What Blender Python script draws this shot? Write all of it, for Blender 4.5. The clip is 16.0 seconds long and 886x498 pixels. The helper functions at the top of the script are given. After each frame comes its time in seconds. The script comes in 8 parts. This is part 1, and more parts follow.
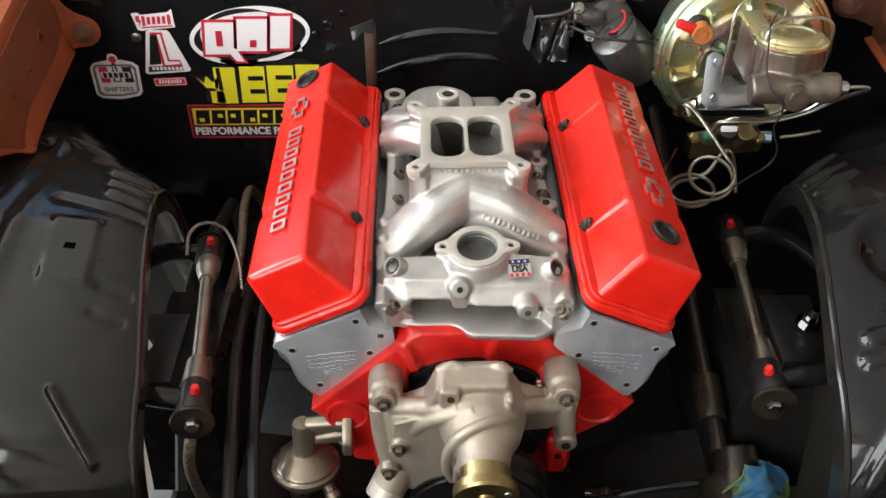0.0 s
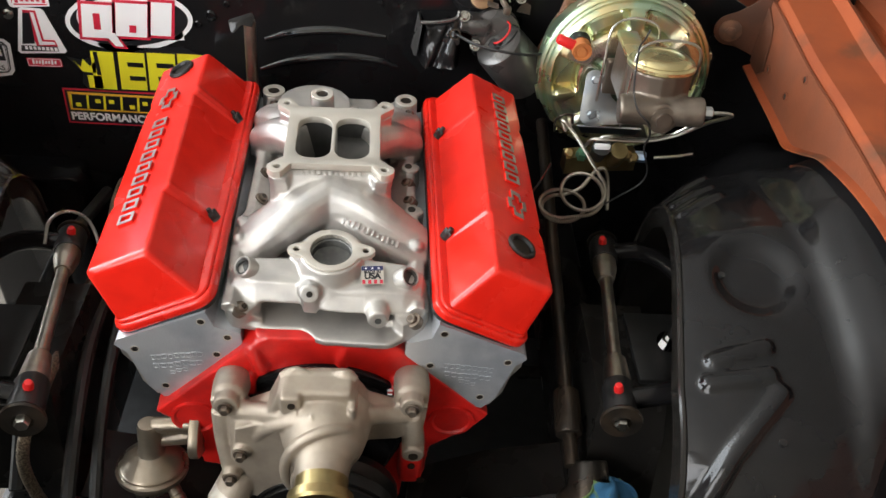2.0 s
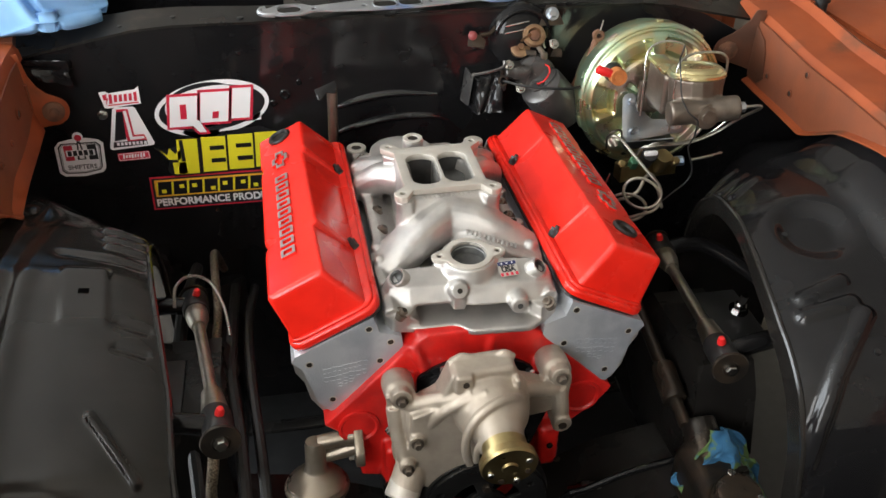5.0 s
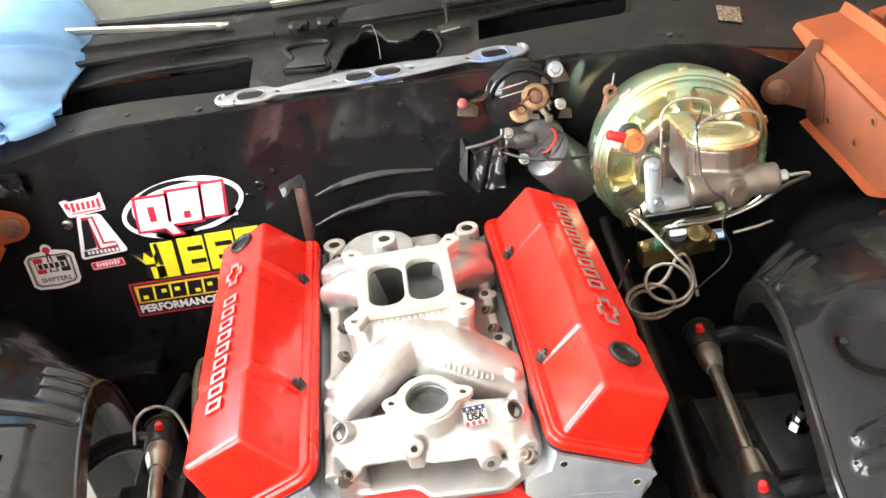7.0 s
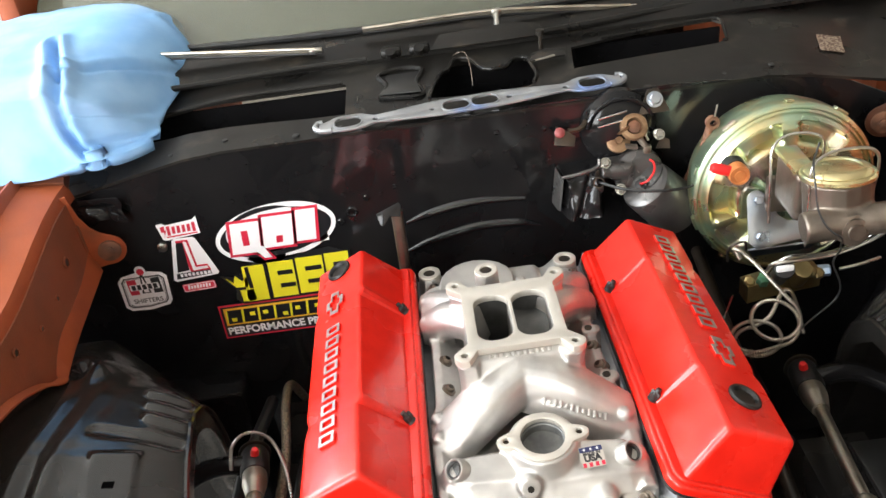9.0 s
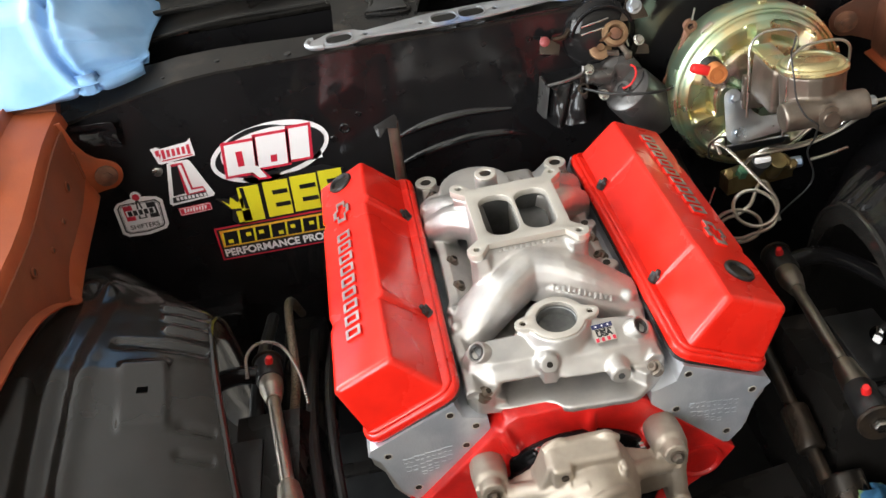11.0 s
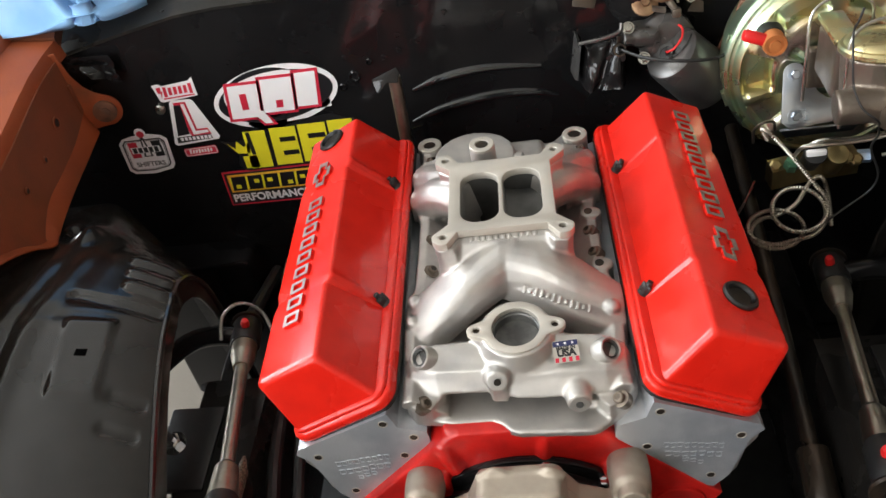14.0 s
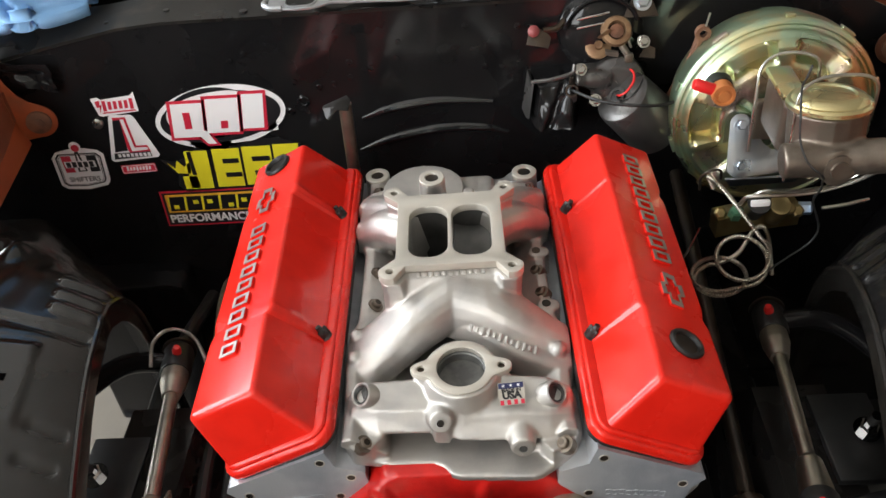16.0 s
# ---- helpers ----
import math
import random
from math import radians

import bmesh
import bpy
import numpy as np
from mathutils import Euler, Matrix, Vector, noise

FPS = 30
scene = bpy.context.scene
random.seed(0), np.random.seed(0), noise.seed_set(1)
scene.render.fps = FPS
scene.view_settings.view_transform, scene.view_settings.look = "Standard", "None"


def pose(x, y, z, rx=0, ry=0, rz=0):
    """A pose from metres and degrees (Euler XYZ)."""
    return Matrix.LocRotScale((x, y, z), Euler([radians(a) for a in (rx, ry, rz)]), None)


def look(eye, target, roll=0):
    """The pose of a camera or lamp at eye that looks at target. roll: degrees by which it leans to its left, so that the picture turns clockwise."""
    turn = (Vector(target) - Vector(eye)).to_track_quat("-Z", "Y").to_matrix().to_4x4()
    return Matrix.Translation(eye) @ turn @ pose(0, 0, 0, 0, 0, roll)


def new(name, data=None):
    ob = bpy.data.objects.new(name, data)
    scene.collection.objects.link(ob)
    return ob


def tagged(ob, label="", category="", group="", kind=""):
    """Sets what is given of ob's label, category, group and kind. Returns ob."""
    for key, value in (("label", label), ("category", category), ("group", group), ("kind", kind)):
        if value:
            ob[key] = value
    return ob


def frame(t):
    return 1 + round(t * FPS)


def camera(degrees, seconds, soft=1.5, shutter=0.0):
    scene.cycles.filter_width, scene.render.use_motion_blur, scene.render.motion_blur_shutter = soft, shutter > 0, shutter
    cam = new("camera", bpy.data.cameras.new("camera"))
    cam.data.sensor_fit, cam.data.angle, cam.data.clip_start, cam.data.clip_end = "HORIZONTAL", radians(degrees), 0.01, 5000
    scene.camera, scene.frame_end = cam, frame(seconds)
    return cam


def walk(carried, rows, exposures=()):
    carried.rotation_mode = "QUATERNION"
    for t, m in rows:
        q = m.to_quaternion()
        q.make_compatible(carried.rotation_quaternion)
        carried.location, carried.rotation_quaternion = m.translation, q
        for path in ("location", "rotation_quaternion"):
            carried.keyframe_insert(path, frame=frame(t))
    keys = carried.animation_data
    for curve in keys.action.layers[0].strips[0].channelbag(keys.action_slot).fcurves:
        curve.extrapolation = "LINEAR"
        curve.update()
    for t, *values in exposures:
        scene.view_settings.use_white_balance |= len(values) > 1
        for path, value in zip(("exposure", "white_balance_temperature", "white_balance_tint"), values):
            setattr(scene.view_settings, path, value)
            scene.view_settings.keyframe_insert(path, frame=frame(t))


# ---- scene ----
cam = camera(54.9, 16.0)
METRES, EYE, TILT, LEAN, TURN = 1.54, 1.5, -42.0, 0.5, 0.0
ROWS = [
    (0.0, 0.0, 0.0, 0.0, 0.0, 0.0, -0.0),
    (0.5, 0.0004, 0.0004, -0.0019, -2.7, -0.73, -0.29),
    (1.0, -0.0025, -0.0065, 0.0043, -4.8, -0.0, -2.36),
    (1.5, 0.0259, -0.0129, 0.0096, -4.55, 0.11, -2.33),
    (2.0, 0.0567, 0.0068, 0.0047, -4.42, 0.23, -2.91),
    (2.5, -0.0164, -0.0538, -0.0314, -4.18, 4.91, -0.91),
    (3.0, -0.076, -0.0934, -0.0764, -3.27, 6.14, -1.21),
    (3.5, -0.107, -0.1261, -0.102, -3.28, 6.83, -2.09),
    (4.0, -0.1055, -0.1029, -0.0992, -7.43, 9.28, 1.12),
    (4.2, -0.1087, -0.0901, -0.0913, -9.05, 8.45, 3.27),
    (6.3, -0.0396, -0.0254, -0.0483, -3.83, 7.05, 8.32),
    (6.5, -0.0113, -0.0068, -0.0263, -3.02, 8.41, 8.35),
    (7.0, 0.0406, 0.0338, 0.0153, 0.35, 8.42, 8.22),
    (7.5, 0.0451, 0.0398, 0.0222, 2.77, 7.15, 7.87),
    (8.0, 0.0354, 0.0272, 0.0353, 4.0, 8.43, 7.69),
    (8.5, 0.0099, 0.0297, 0.0403, 3.26, 10.18, 7.28),
    (8.7, -0.0007, 0.0344, 0.0412, 2.60, 9.91, 6.90),
    (10.8, -0.0335, 0.0078, 0.0155, 1.72, 5.78, 9.10),
    (11.0, -0.0655, 0.005, 0.0111, -0.91, 5.09, 10.07),
    (11.5, -0.1091, 0.0093, 0.0002, -6.83, 2.89, 9.53),
    (12.0, -0.1001, 0.0185, -0.0128, -8.14, 0.97, 7.76),
    (12.5, -0.0194, 0.0374, 0.0076, -2.43, 1.81, 6.01),
    (13.0, 0.0396, 0.07, 0.0313, 6.59, 1.95, 3.78),
    (13.5, 0.0517, 0.0755, 0.0408, 7.88, 1.26, 3.72),
    (14.0, 0.0516, 0.0843, 0.0462, 7.41, 0.86, 4.54),
    (14.5, 0.0507, 0.0897, 0.0452, 6.05, 0.58, 4.77),
    (15.0, 0.0495, 0.087, 0.0472, 5.1, 0.92, 4.66),
    (15.5, 0.0483, 0.0896, 0.0473, 4.15, 1.58, 4.41),
    (16.0, 0.0423, 0.0947, 0.0524, 2.94, 2.41, 2.18),
]
walk(cam, [(t, pose(-0.033, 0, EYE, TILT, LEAN, TURN) @ pose(METRES * x, METRES * y, METRES * z, 90 + pitch, roll, yaw)) for t, x, y, z, yaw, pitch, roll in ROWS],
     exposures=[(0.0, 0.10), (1.5, 0.11), (2.0, 0.0), (3.5, 0.26), (4.2, -0.04), (6.3, 0.12), (7.0, 1.30), (7.6, 1.25), (8.5, 0.80), (10.8, 0.29), (11.5, 0.05), (12.0, -0.38), (12.6, 0.08), (13.5, -0.05), (14.5, -0.09), (16.0, -0.12)])

# ---- world, light, exposure ----
world = bpy.data.worlds.new("world")
scene.world = world
world.use_nodes = True
wn = world.node_tree.nodes
sky = wn.new("ShaderNodeTexSky")
sky.sky_type, sky.sun_disc = "NISHITA", False
sky.sun_elevation, sky.sun_rotation = radians(58), radians(205)
world.node_tree.links.new(sky.outputs[0], wn["Background"].inputs[0])
wn["Background"].inputs[1].default_value = 0.15
sun = new("sun", bpy.data.lights.new("sun", "SUN"))
sun.data.energy, sun.data.angle, sun.data.color = 3.0, radians(0.6), (1.0, 0.95, 0.88)
sun.matrix_world = look((-2.1, -4.5, 8), (0, 0, 0))
# area lamps standing in for daylight at the garage's two unseen openings
door_light = new("door_daylight", bpy.data.lights.new("door_daylight", "AREA"))
door_light.data.shape, door_light.data.size, door_light.data.size_y = "RECTANGLE", 1.4, 1.5
door_light.data.energy, door_light.data.color = 62, (0.98, 0.98, 0.97)
door_light.matrix_world = look((-1.75, -1.25, 1.78), (0.0, 0.8, 0.85))
side_light = new("side_daylight", bpy.data.lights.new("side_daylight", "AREA"))
side_light.data.shape, side_light.data.size, side_light.data.size_y = "RECTANGLE", 3.4, 1.8
side_light.data.energy, side_light.data.color = 225, (0.92, 0.97, 1.0)
side_light.matrix_world = look((-2.9, 1.5, 1.75), (0, 1.3, 1.85))
scene.view_settings.exposure = 0.0


# ---- materials ----
def mat(name, base, rough=0.5, metal=0.0, second=None, scale=20.0, spread=(0.4, 0.65), bump=0.0, bump_scale=400.0,
        coat=0.0, rough_var=0.0, third=None, third_scale=6.0, third_spread=(0.55, 0.7), vary=0.0, spec=0.5):
    m = bpy.data.materials.new(name)
    m.use_nodes = True
    nt = m.node_tree
    n, l = nt.nodes, nt.links
    b = n["Principled BSDF"]
    b.inputs["Roughness"].default_value = rough
    b.inputs["Metallic"].default_value = metal
    b.inputs["Coat Weight"].default_value = coat
    b.inputs["Coat Roughness"].default_value = 0.06
    b.inputs["Specular IOR Level"].default_value = spec
    b.inputs["Base Color"].default_value = (*base, 1)
    tc = n.new("ShaderNodeTexCoord")

    def noise_tex(sc, detail=5.0):
        t = n.new("ShaderNodeTexNoise")
        t.inputs["Scale"].default_value = sc
        t.inputs["Detail"].default_value = detail
        l.new(tc.outputs["Object"], t.inputs["Vector"])
        return t.outputs["Fac"]

    def ramp(src, lo, hi):
        r = n.new("ShaderNodeMapRange")
        r.inputs["From Min"].default_value, r.inputs["From Max"].default_value = lo, hi
        l.new(src, r.inputs["Value"])
        return r.outputs["Result"]

    def mix(fac, a, c):
        x = n.new("ShaderNodeMix")
        x.data_type = "RGBA"
        l.new(fac, x.inputs["Factor"])
        if isinstance(a, tuple):
            x.inputs["A"].default_value = (*a, 1)
        else:
            l.new(a, x.inputs["A"])
        x.inputs["B"].default_value = (*c, 1)
        return x.outputs["Result"]

    colour = None
    if second:
        colour = mix(ramp(noise_tex(scale), *spread), base, second)
    if third:
        colour = mix(ramp(noise_tex(third_scale, 8.0), *third_spread), colour or base, third)
    if vary:
        oi = n.new("ShaderNodeObjectInfo")
        h = n.new("ShaderNodeHueSaturation")
        r = n.new("ShaderNodeMapRange")
        r.inputs["To Min"].default_value, r.inputs["To Max"].default_value = 1 - vary, 1 + vary
        l.new(oi.outputs["Random"], r.inputs["Value"])
        l.new(r.outputs["Result"], h.inputs["Value"])
        if colour:
            l.new(colour, h.inputs["Color"])
        else:
            h.inputs["Color"].default_value = (*base, 1)
        colour = h.outputs["Color"]
    if colour:
        l.new(colour, b.inputs["Base Color"])
    if rough_var:
        r = n.new("ShaderNodeMapRange")
        r.inputs["From Min"].default_value, r.inputs["From Max"].default_value = 0.35, 0.7
        r.inputs["To Min"].default_value, r.inputs["To Max"].default_value = rough - rough_var, rough + rough_var
        l.new(noise_tex(9.0, 6.0), r.inputs["Value"])
        l.new(r.outputs["Result"], b.inputs["Roughness"])
    if bump:
        bp = n.new("ShaderNodeBump")
        bp.inputs["Strength"].default_value = bump
        bp.inputs["Distance"].default_value = 0.001
        l.new(noise_tex(bump_scale, 3.0), bp.inputs["Height"])
        l.new(bp.outputs["Normal"], b.inputs["Normal"])
    return m


RED = mat("red_enamel", (0.80, 0.020, 0.010), 0.26, 0, (0.72, 0.016, 0.008), 30, bump=0.45, bump_scale=28, coat=0.22, rough_var=0.08, spec=0.38)
RED_BLOCK = mat("red_engine_paint", (0.66, 0.014, 0.010), 0.42, 0, (0.45, 0.010, 0.008), 25, bump=0.5, bump_scale=160, coat=0.2, rough_var=0.1)
CAST = mat("cast_aluminium", (0.53, 0.51, 0.48), 0.43, 0.80, (0.435, 0.42, 0.405), 35, bump=0.45, bump_scale=1100, rough_var=0.09, third=(0.59, 0.565, 0.53), third_scale=12)
MACH = mat("machined_aluminium", (0.60, 0.555, 0.49), 0.46, 0.5, (0.53, 0.50, 0.445), 18, bump=0.12, bump_scale=700, rough_var=0.06)
HEADM = mat("milled_head_aluminium", (0.58, 0.60, 0.63), 0.42, 0.55, (0.46, 0.49, 0.53), 26, bump=0.25, bump_scale=420, rough_var=0.1, third=(0.36, 0.39, 0.44), third_scale=11, third_spread=(0.54, 0.70))
PUMPM = mat("cast_pump_aluminium", (0.43, 0.37, 0.30), 0.46, 0.58, (0.36, 0.305, 0.245), 40, bump=0.45, bump_scale=1100, rough_var=0.07)
FPUMP = mat("oily_brown_pump_metal", (0.34, 0.29, 0.23), 0.34, 0.8, (0.24, 0.20, 0.15), 22, bump=0.15, bump_scale=500, rough_var=0.1, third=(0.42, 0.36, 0.26), third_scale=11)
# darker copy of the aluminium: shade inside slots and ports put into its colour
SHADED = mat("shade_dark_aluminium", (0.115, 0.115, 0.112), 0.46, 0.6, (0.06, 0.060, 0.058), 30, bump=0.4, bump_scale=900, rough_var=0.08)
# the bore is shallow; this darker grey stands in for a deep hole's shade
BORE = mat("shaded_grey_bore", (0.20, 0.20, 0.19), 0.5, 0.5, (0.12, 0.12, 0.118), 60, bump=0.3, bump_scale=600, rough_var=0.08)
BLACK = mat("black_gloss_paint", (0.0082, 0.0080, 0.0086), 0.10, 0, (0.0120, 0.0115, 0.0120), 8, bump=0.03, bump_scale=130, coat=0.0, rough_var=0.04, spec=0.32)
RIBB = mat("black_gloss_rib_paint", (0.008, 0.008, 0.009), 0.14, 0, (0.012, 0.012, 0.013), 8, bump=0.05, bump_scale=130, coat=0.6)
SATIN = mat("black_satin_paint", (0.0135, 0.0125, 0.0115), 0.16, 0, (0.0185, 0.0170, 0.0155), 6, bump=0.06, bump_scale=90, coat=0.0, rough_var=0.05, spec=0.42)
COWLB = mat("dusty_black_paint", (0.0068, 0.0064, 0.0060), 0.36, 0, (0.012, 0.0108, 0.0092), 10, bump=0.1, bump_scale=300, rough_var=0.13, third=(0.045, 0.036, 0.027), third_scale=22, third_spread=(0.6, 0.78), spec=0.26)
FRAME = mat("chassis_black", (0.012, 0.011, 0.0103), 0.30, 0, (0.017, 0.0155, 0.014), 14, bump=0.2, bump_scale=200, rough_var=0.12, spec=0.25)
PRIMER = mat("rusty_orange_primer", (0.32, 0.074, 0.025), 0.55, 0, (0.25, 0.058, 0.022), 12, bump=0.2, bump_scale=260, rough_var=0.08, third=(0.13, 0.055, 0.030), third_scale=9, third_spread=(0.58, 0.72), spec=0.2)
RUSTP = mat("rust_brown_primer", (0.23, 0.070, 0.033), 0.5, 0, (0.18, 0.062, 0.034), 14, bump=0.3, bump_scale=240, rough_var=0.1, third=(0.21, 0.068, 0.034), third_scale=9, third_spread=(0.55, 0.70), spec=0.22)
# darker brown for the right-hand ear and the rear end of its face
BROWND = mat("dark_brown_metal", (0.115, 0.042, 0.023), 0.55, 0, (0.070, 0.030, 0.018), 14, bump=0.3, bump_scale=240, rough_var=0.1, third=(0.17, 0.062, 0.032), third_scale=8, third_spread=(0.56, 0.70), spec=0.25)
TAN = mat("weathered_tan_paint", (0.52, 0.40, 0.27), 0.5, 0, (0.42, 0.30, 0.20), 7, bump=0.1, bump_scale=200, rough_var=0.1, third=(0.30, 0.16, 0.09), third_scale=3.2, third_spread=(0.58, 0.64))
GOLD = mat("yellow_zinc_plating", (0.72, 0.62, 0.33), 0.30, 0.95, (0.50, 0.66, 0.47), 15, (0.44, 0.58), bump=0.05, bump_scale=90, third=(0.72, 0.54, 0.50), third_scale=12, third_spread=(0.52, 0.64), rough_var=0.08)
ZINC = mat("clear_zinc_plating", (0.44, 0.50, 0.58), 0.30, 1.0, (0.58, 0.60, 0.62), 20, bump=0.04, bump_scale=200, rough_var=0.06)
IRON = mat("bare_cast_iron", (0.205, 0.168, 0.135), 0.40, 0.8, (0.15, 0.122, 0.098), 30, bump=0.35, bump_scale=600, rough_var=0.1, third=(0.29, 0.25, 0.21), third_scale=18)
STEEL = mat("steel", (0.55, 0.54, 0.50), 0.3, 1.0, (0.42, 0.40, 0.36), 40, bump=0.05, bump_scale=500, rough_var=0.08)
SHAFT = mat("plain_steel_shaft", (0.48, 0.45, 0.39), 0.38, 1.0, (0.36, 0.32, 0.26), 30, rough_var=0.08)
CHROME = mat("chrome", (0.75, 0.75, 0.76), 0.08, 1.0, (0.66, 0.66, 0.68), 30, rough_var=0.03)
BRASS = mat("brass", (0.36, 0.29, 0.14), 0.40, 1.0, (0.27, 0.195, 0.09), 40, rough_var=0.08)
MARK = mat("worn_bare_metal", (0.40, 0.365, 0.34), 0.44, 0.8, (0.32, 0.28, 0.26), 60, rough_var=0.08)
OLDBRASS = mat("rusty_brass", (0.32, 0.20, 0.11), 0.45, 0.6, (0.20, 0.11, 0.06), 60, bump=0.3, bump_scale=500)
PULLEY = mat("dark_grey_pulley_paint", (0.009, 0.009, 0.009), 0.34, 0.2, (0.013, 0.0125, 0.012), 20, bump=0.1, bump_scale=300, rough_var=0.08)
RUBBER = mat("black_rubber", (0.012, 0.012, 0.012), 0.4, 0, (0.02, 0.02, 0.02), 40, bump=0.1, bump_scale=500)
DARK = mat("oily_dark_metal", (0.03, 0.026, 0.022), 0.35, 0.6, (0.07, 0.05, 0.035), 24, bump=0.3, bump_scale=300, rough_var=0.1)
RUST = mat("rusty_steel", (0.20, 0.09, 0.05), 0.7, 0.2, (0.11, 0.055, 0.035), 60, bump=0.5, bump_scale=500)
PIPE = mat("brown_grey_pipe", (0.20, 0.16, 0.13), 0.4, 0.8, (0.13, 0.10, 0.08), 30, rough_var=0.1)
REDCAP = mat("red_plastic", (0.75, 0.02, 0.02), 0.35, 0, (0.65, 0.02, 0.02), 50)
ORANGE = mat("amber_plastic", (0.50, 0.17, 0.05), 0.4, 0, (0.42, 0.13, 0.04), 60)
PINK = mat("faded_red_plastic", (0.26, 0.05, 0.05), 0.45, 0, (0.20, 0.04, 0.04), 60)
GREY_PL = mat("grey_silver_paint", (0.12, 0.115, 0.11), 0.32, 0.6, (0.085, 0.08, 0.078), 20, bump=0.1, bump_scale=300, rough_var=0.08)
WHITE = mat("white_vinyl", (0.90, 0.90, 0.91), 0.35, 0, (0.87, 0.87, 0.89), 12)
VRED = mat("red_vinyl", (0.62, 0.025, 0.055), 0.35, 0, (0.56, 0.02, 0.05), 12)
VBLACK = mat("black_vinyl", (0.012, 0.012, 0.014), 0.3, 0, (0.016, 0.016, 0.018), 12)
VYEL = mat("yellow_vinyl", (0.85, 0.78, 0.03), 0.35, 0, (0.80, 0.72, 0.03), 12)
VORA = mat("amber_vinyl", (0.85, 0.52, 0.05), 0.35, 0, (0.80, 0.42, 0.04), 25)
VBLUE = mat("navy_vinyl", (0.03, 0.035, 0.12), 0.35, 0, (0.025, 0.03, 0.10), 12)
TOWEL = mat("blue_terry_cloth", (0.22, 0.44, 0.76), 0.95, 0, (0.27, 0.50, 0.80), 18, bump=0.9, bump_scale=900, third=(0.36, 0.58, 0.84), third_scale=4)
PLATEM = mat("worn_data_plate", (0.34, 0.27, 0.20), 0.5, 0.3, (0.12, 0.07, 0.05), 260, (0.46, 0.54), bump=0.3, bump_scale=400)
RAGM = mat("blue_green_print_cloth", (0.035, 0.14, 0.27), 0.9, 0, (0.12, 0.20, 0.06), 34, (0.5, 0.56), bump=0.6, bump_scale=500, third=(0.08, 0.20, 0.31), third_scale=18)
WOOD = mat("pale_rod_paint", (0.62, 0.50, 0.36), 0.4, 0.2, (0.52, 0.40, 0.28), 30)
CONC = mat("garage_concrete", (0.15, 0.13, 0.105), 0.8, 0, (0.11, 0.095, 0.075), 3, bump=0.4, bump_scale=120, third=(0.20, 0.18, 0.15), third_scale=1.2)
CEIL = mat("garage_ceiling_paint", (0.80, 0.78, 0.74), 0.8, 0, (0.74, 0.72, 0.68), 2, bump=0.2, bump_scale=60)
PLASTER = mat("garage_plaster", (0.66, 0.61, 0.53), 0.8, 0, (0.60, 0.55, 0.47), 2, bump=0.2, bump_scale=60)
GASKETM = mat("steel_gasket_plate", (0.36, 0.37, 0.38), 0.44, 0.7, (0.30, 0.31, 0.33), 25, third=(0.20, 0.27, 0.45), third_scale=9, third_spread=(0.56, 0.66), rough_var=0.08)


def glass_mat():
    m = bpy.data.materials.new("reflection_tinted_glass")
    m.use_nodes = True
    b = m.node_tree.nodes["Principled BSDF"]
    # grey-green base colour stands in for bright reflections on the glass
    b.inputs["Base Color"].default_value = (0.19, 0.20, 0.15, 1)
    b.inputs["Roughness"].default_value = 0.08
    b.inputs["Transmission Weight"].default_value = 0.55
    b.inputs["IOR"].default_value = 1.5
    return m


GLASS = glass_mat()


# ---- builders ----
def step01(a, b, x):
    t = min(max((x - a) / (b - a), 0.0), 1.0)
    return t * t * (3 - 2 * t)


BASE = {}


def thing(name, at, label, category, group="", kind=""):
    ob = new(name)
    ob.empty_display_size = 0.02
    ob.location = at
    BASE[ob.name] = Vector(at)
    return tagged(ob, label, category, group, kind)


def finish(bm, name, material, base, angle=32):
    bmesh.ops.recalc_face_normals(bm, faces=bm.faces[:])
    me = bpy.data.meshes.new(name)
    for v in bm.verts:
        v.co -= base
    bm.to_mesh(me)
    bm.free()
    me.materials.append(material)
    for p in me.polygons:
        p.use_smooth = True
    me.set_sharp_from_angle(angle=radians(angle))
    return me


def part(name, bm, material, parent, label="", angle=32):
    base = BASE[parent.name]
    ob = new(name, finish(bm, name, material, base, angle))
    ob.parent = parent
    BASE[ob.name] = base
    if label:
        ob["label"] = label
    return ob


def solo(name, bm, material, label, category, group="", kind="", angle=32, at=(0, 0, 0)):
    ob = new(name, finish(bm, name, material, Vector(at), angle))
    ob.location = at
    BASE[ob.name] = Vector(at)
    return tagged(ob, label, category, group, kind)


def join(*bms):
    out = bms[0]
    for b in bms[1:]:
        me = bpy.data.meshes.new("tmp")
        b.to_mesh(me)
        b.free()
        out.from_mesh(me)
        bpy.data.meshes.remove(me)
    return out


def xf(bm, m):
    bmesh.ops.transform(bm, matrix=m, verts=bm.verts[:])
    return bm


def bevel(bm, w, seg=2, angle=25):
    es = [e for e in bm.edges if len(e.link_faces) == 2 and e.calc_face_angle(0) > radians(angle)]
    if es and w > 0:
        bmesh.ops.bevel(bm, geom=es, offset=w, segments=seg, affect="EDGES", profile=0.5, clamp_overlap=True)
    return bm


def box(cx, cy, cz, sx, sy, sz, bev=0.002, seg=2, m=None):
    bm = bmesh.new()
    bmesh.ops.create_cube(bm, size=1)
    bmesh.ops.transform(bm, matrix=Matrix.Diagonal((sx, sy, sz, 1)), verts=bm.verts[:])
    bevel(bm, bev, seg)
    return xf(bm, (m or Matrix()) @ Matrix.Translation((cx, cy, cz)))


def axis_to(p, q):
    p, q = Vector(p), Vector(q)
    return Matrix.Translation((p + q) / 2) @ (q - p).to_track_quat("Z", "Y").to_matrix().to_4x4(), (q - p).length


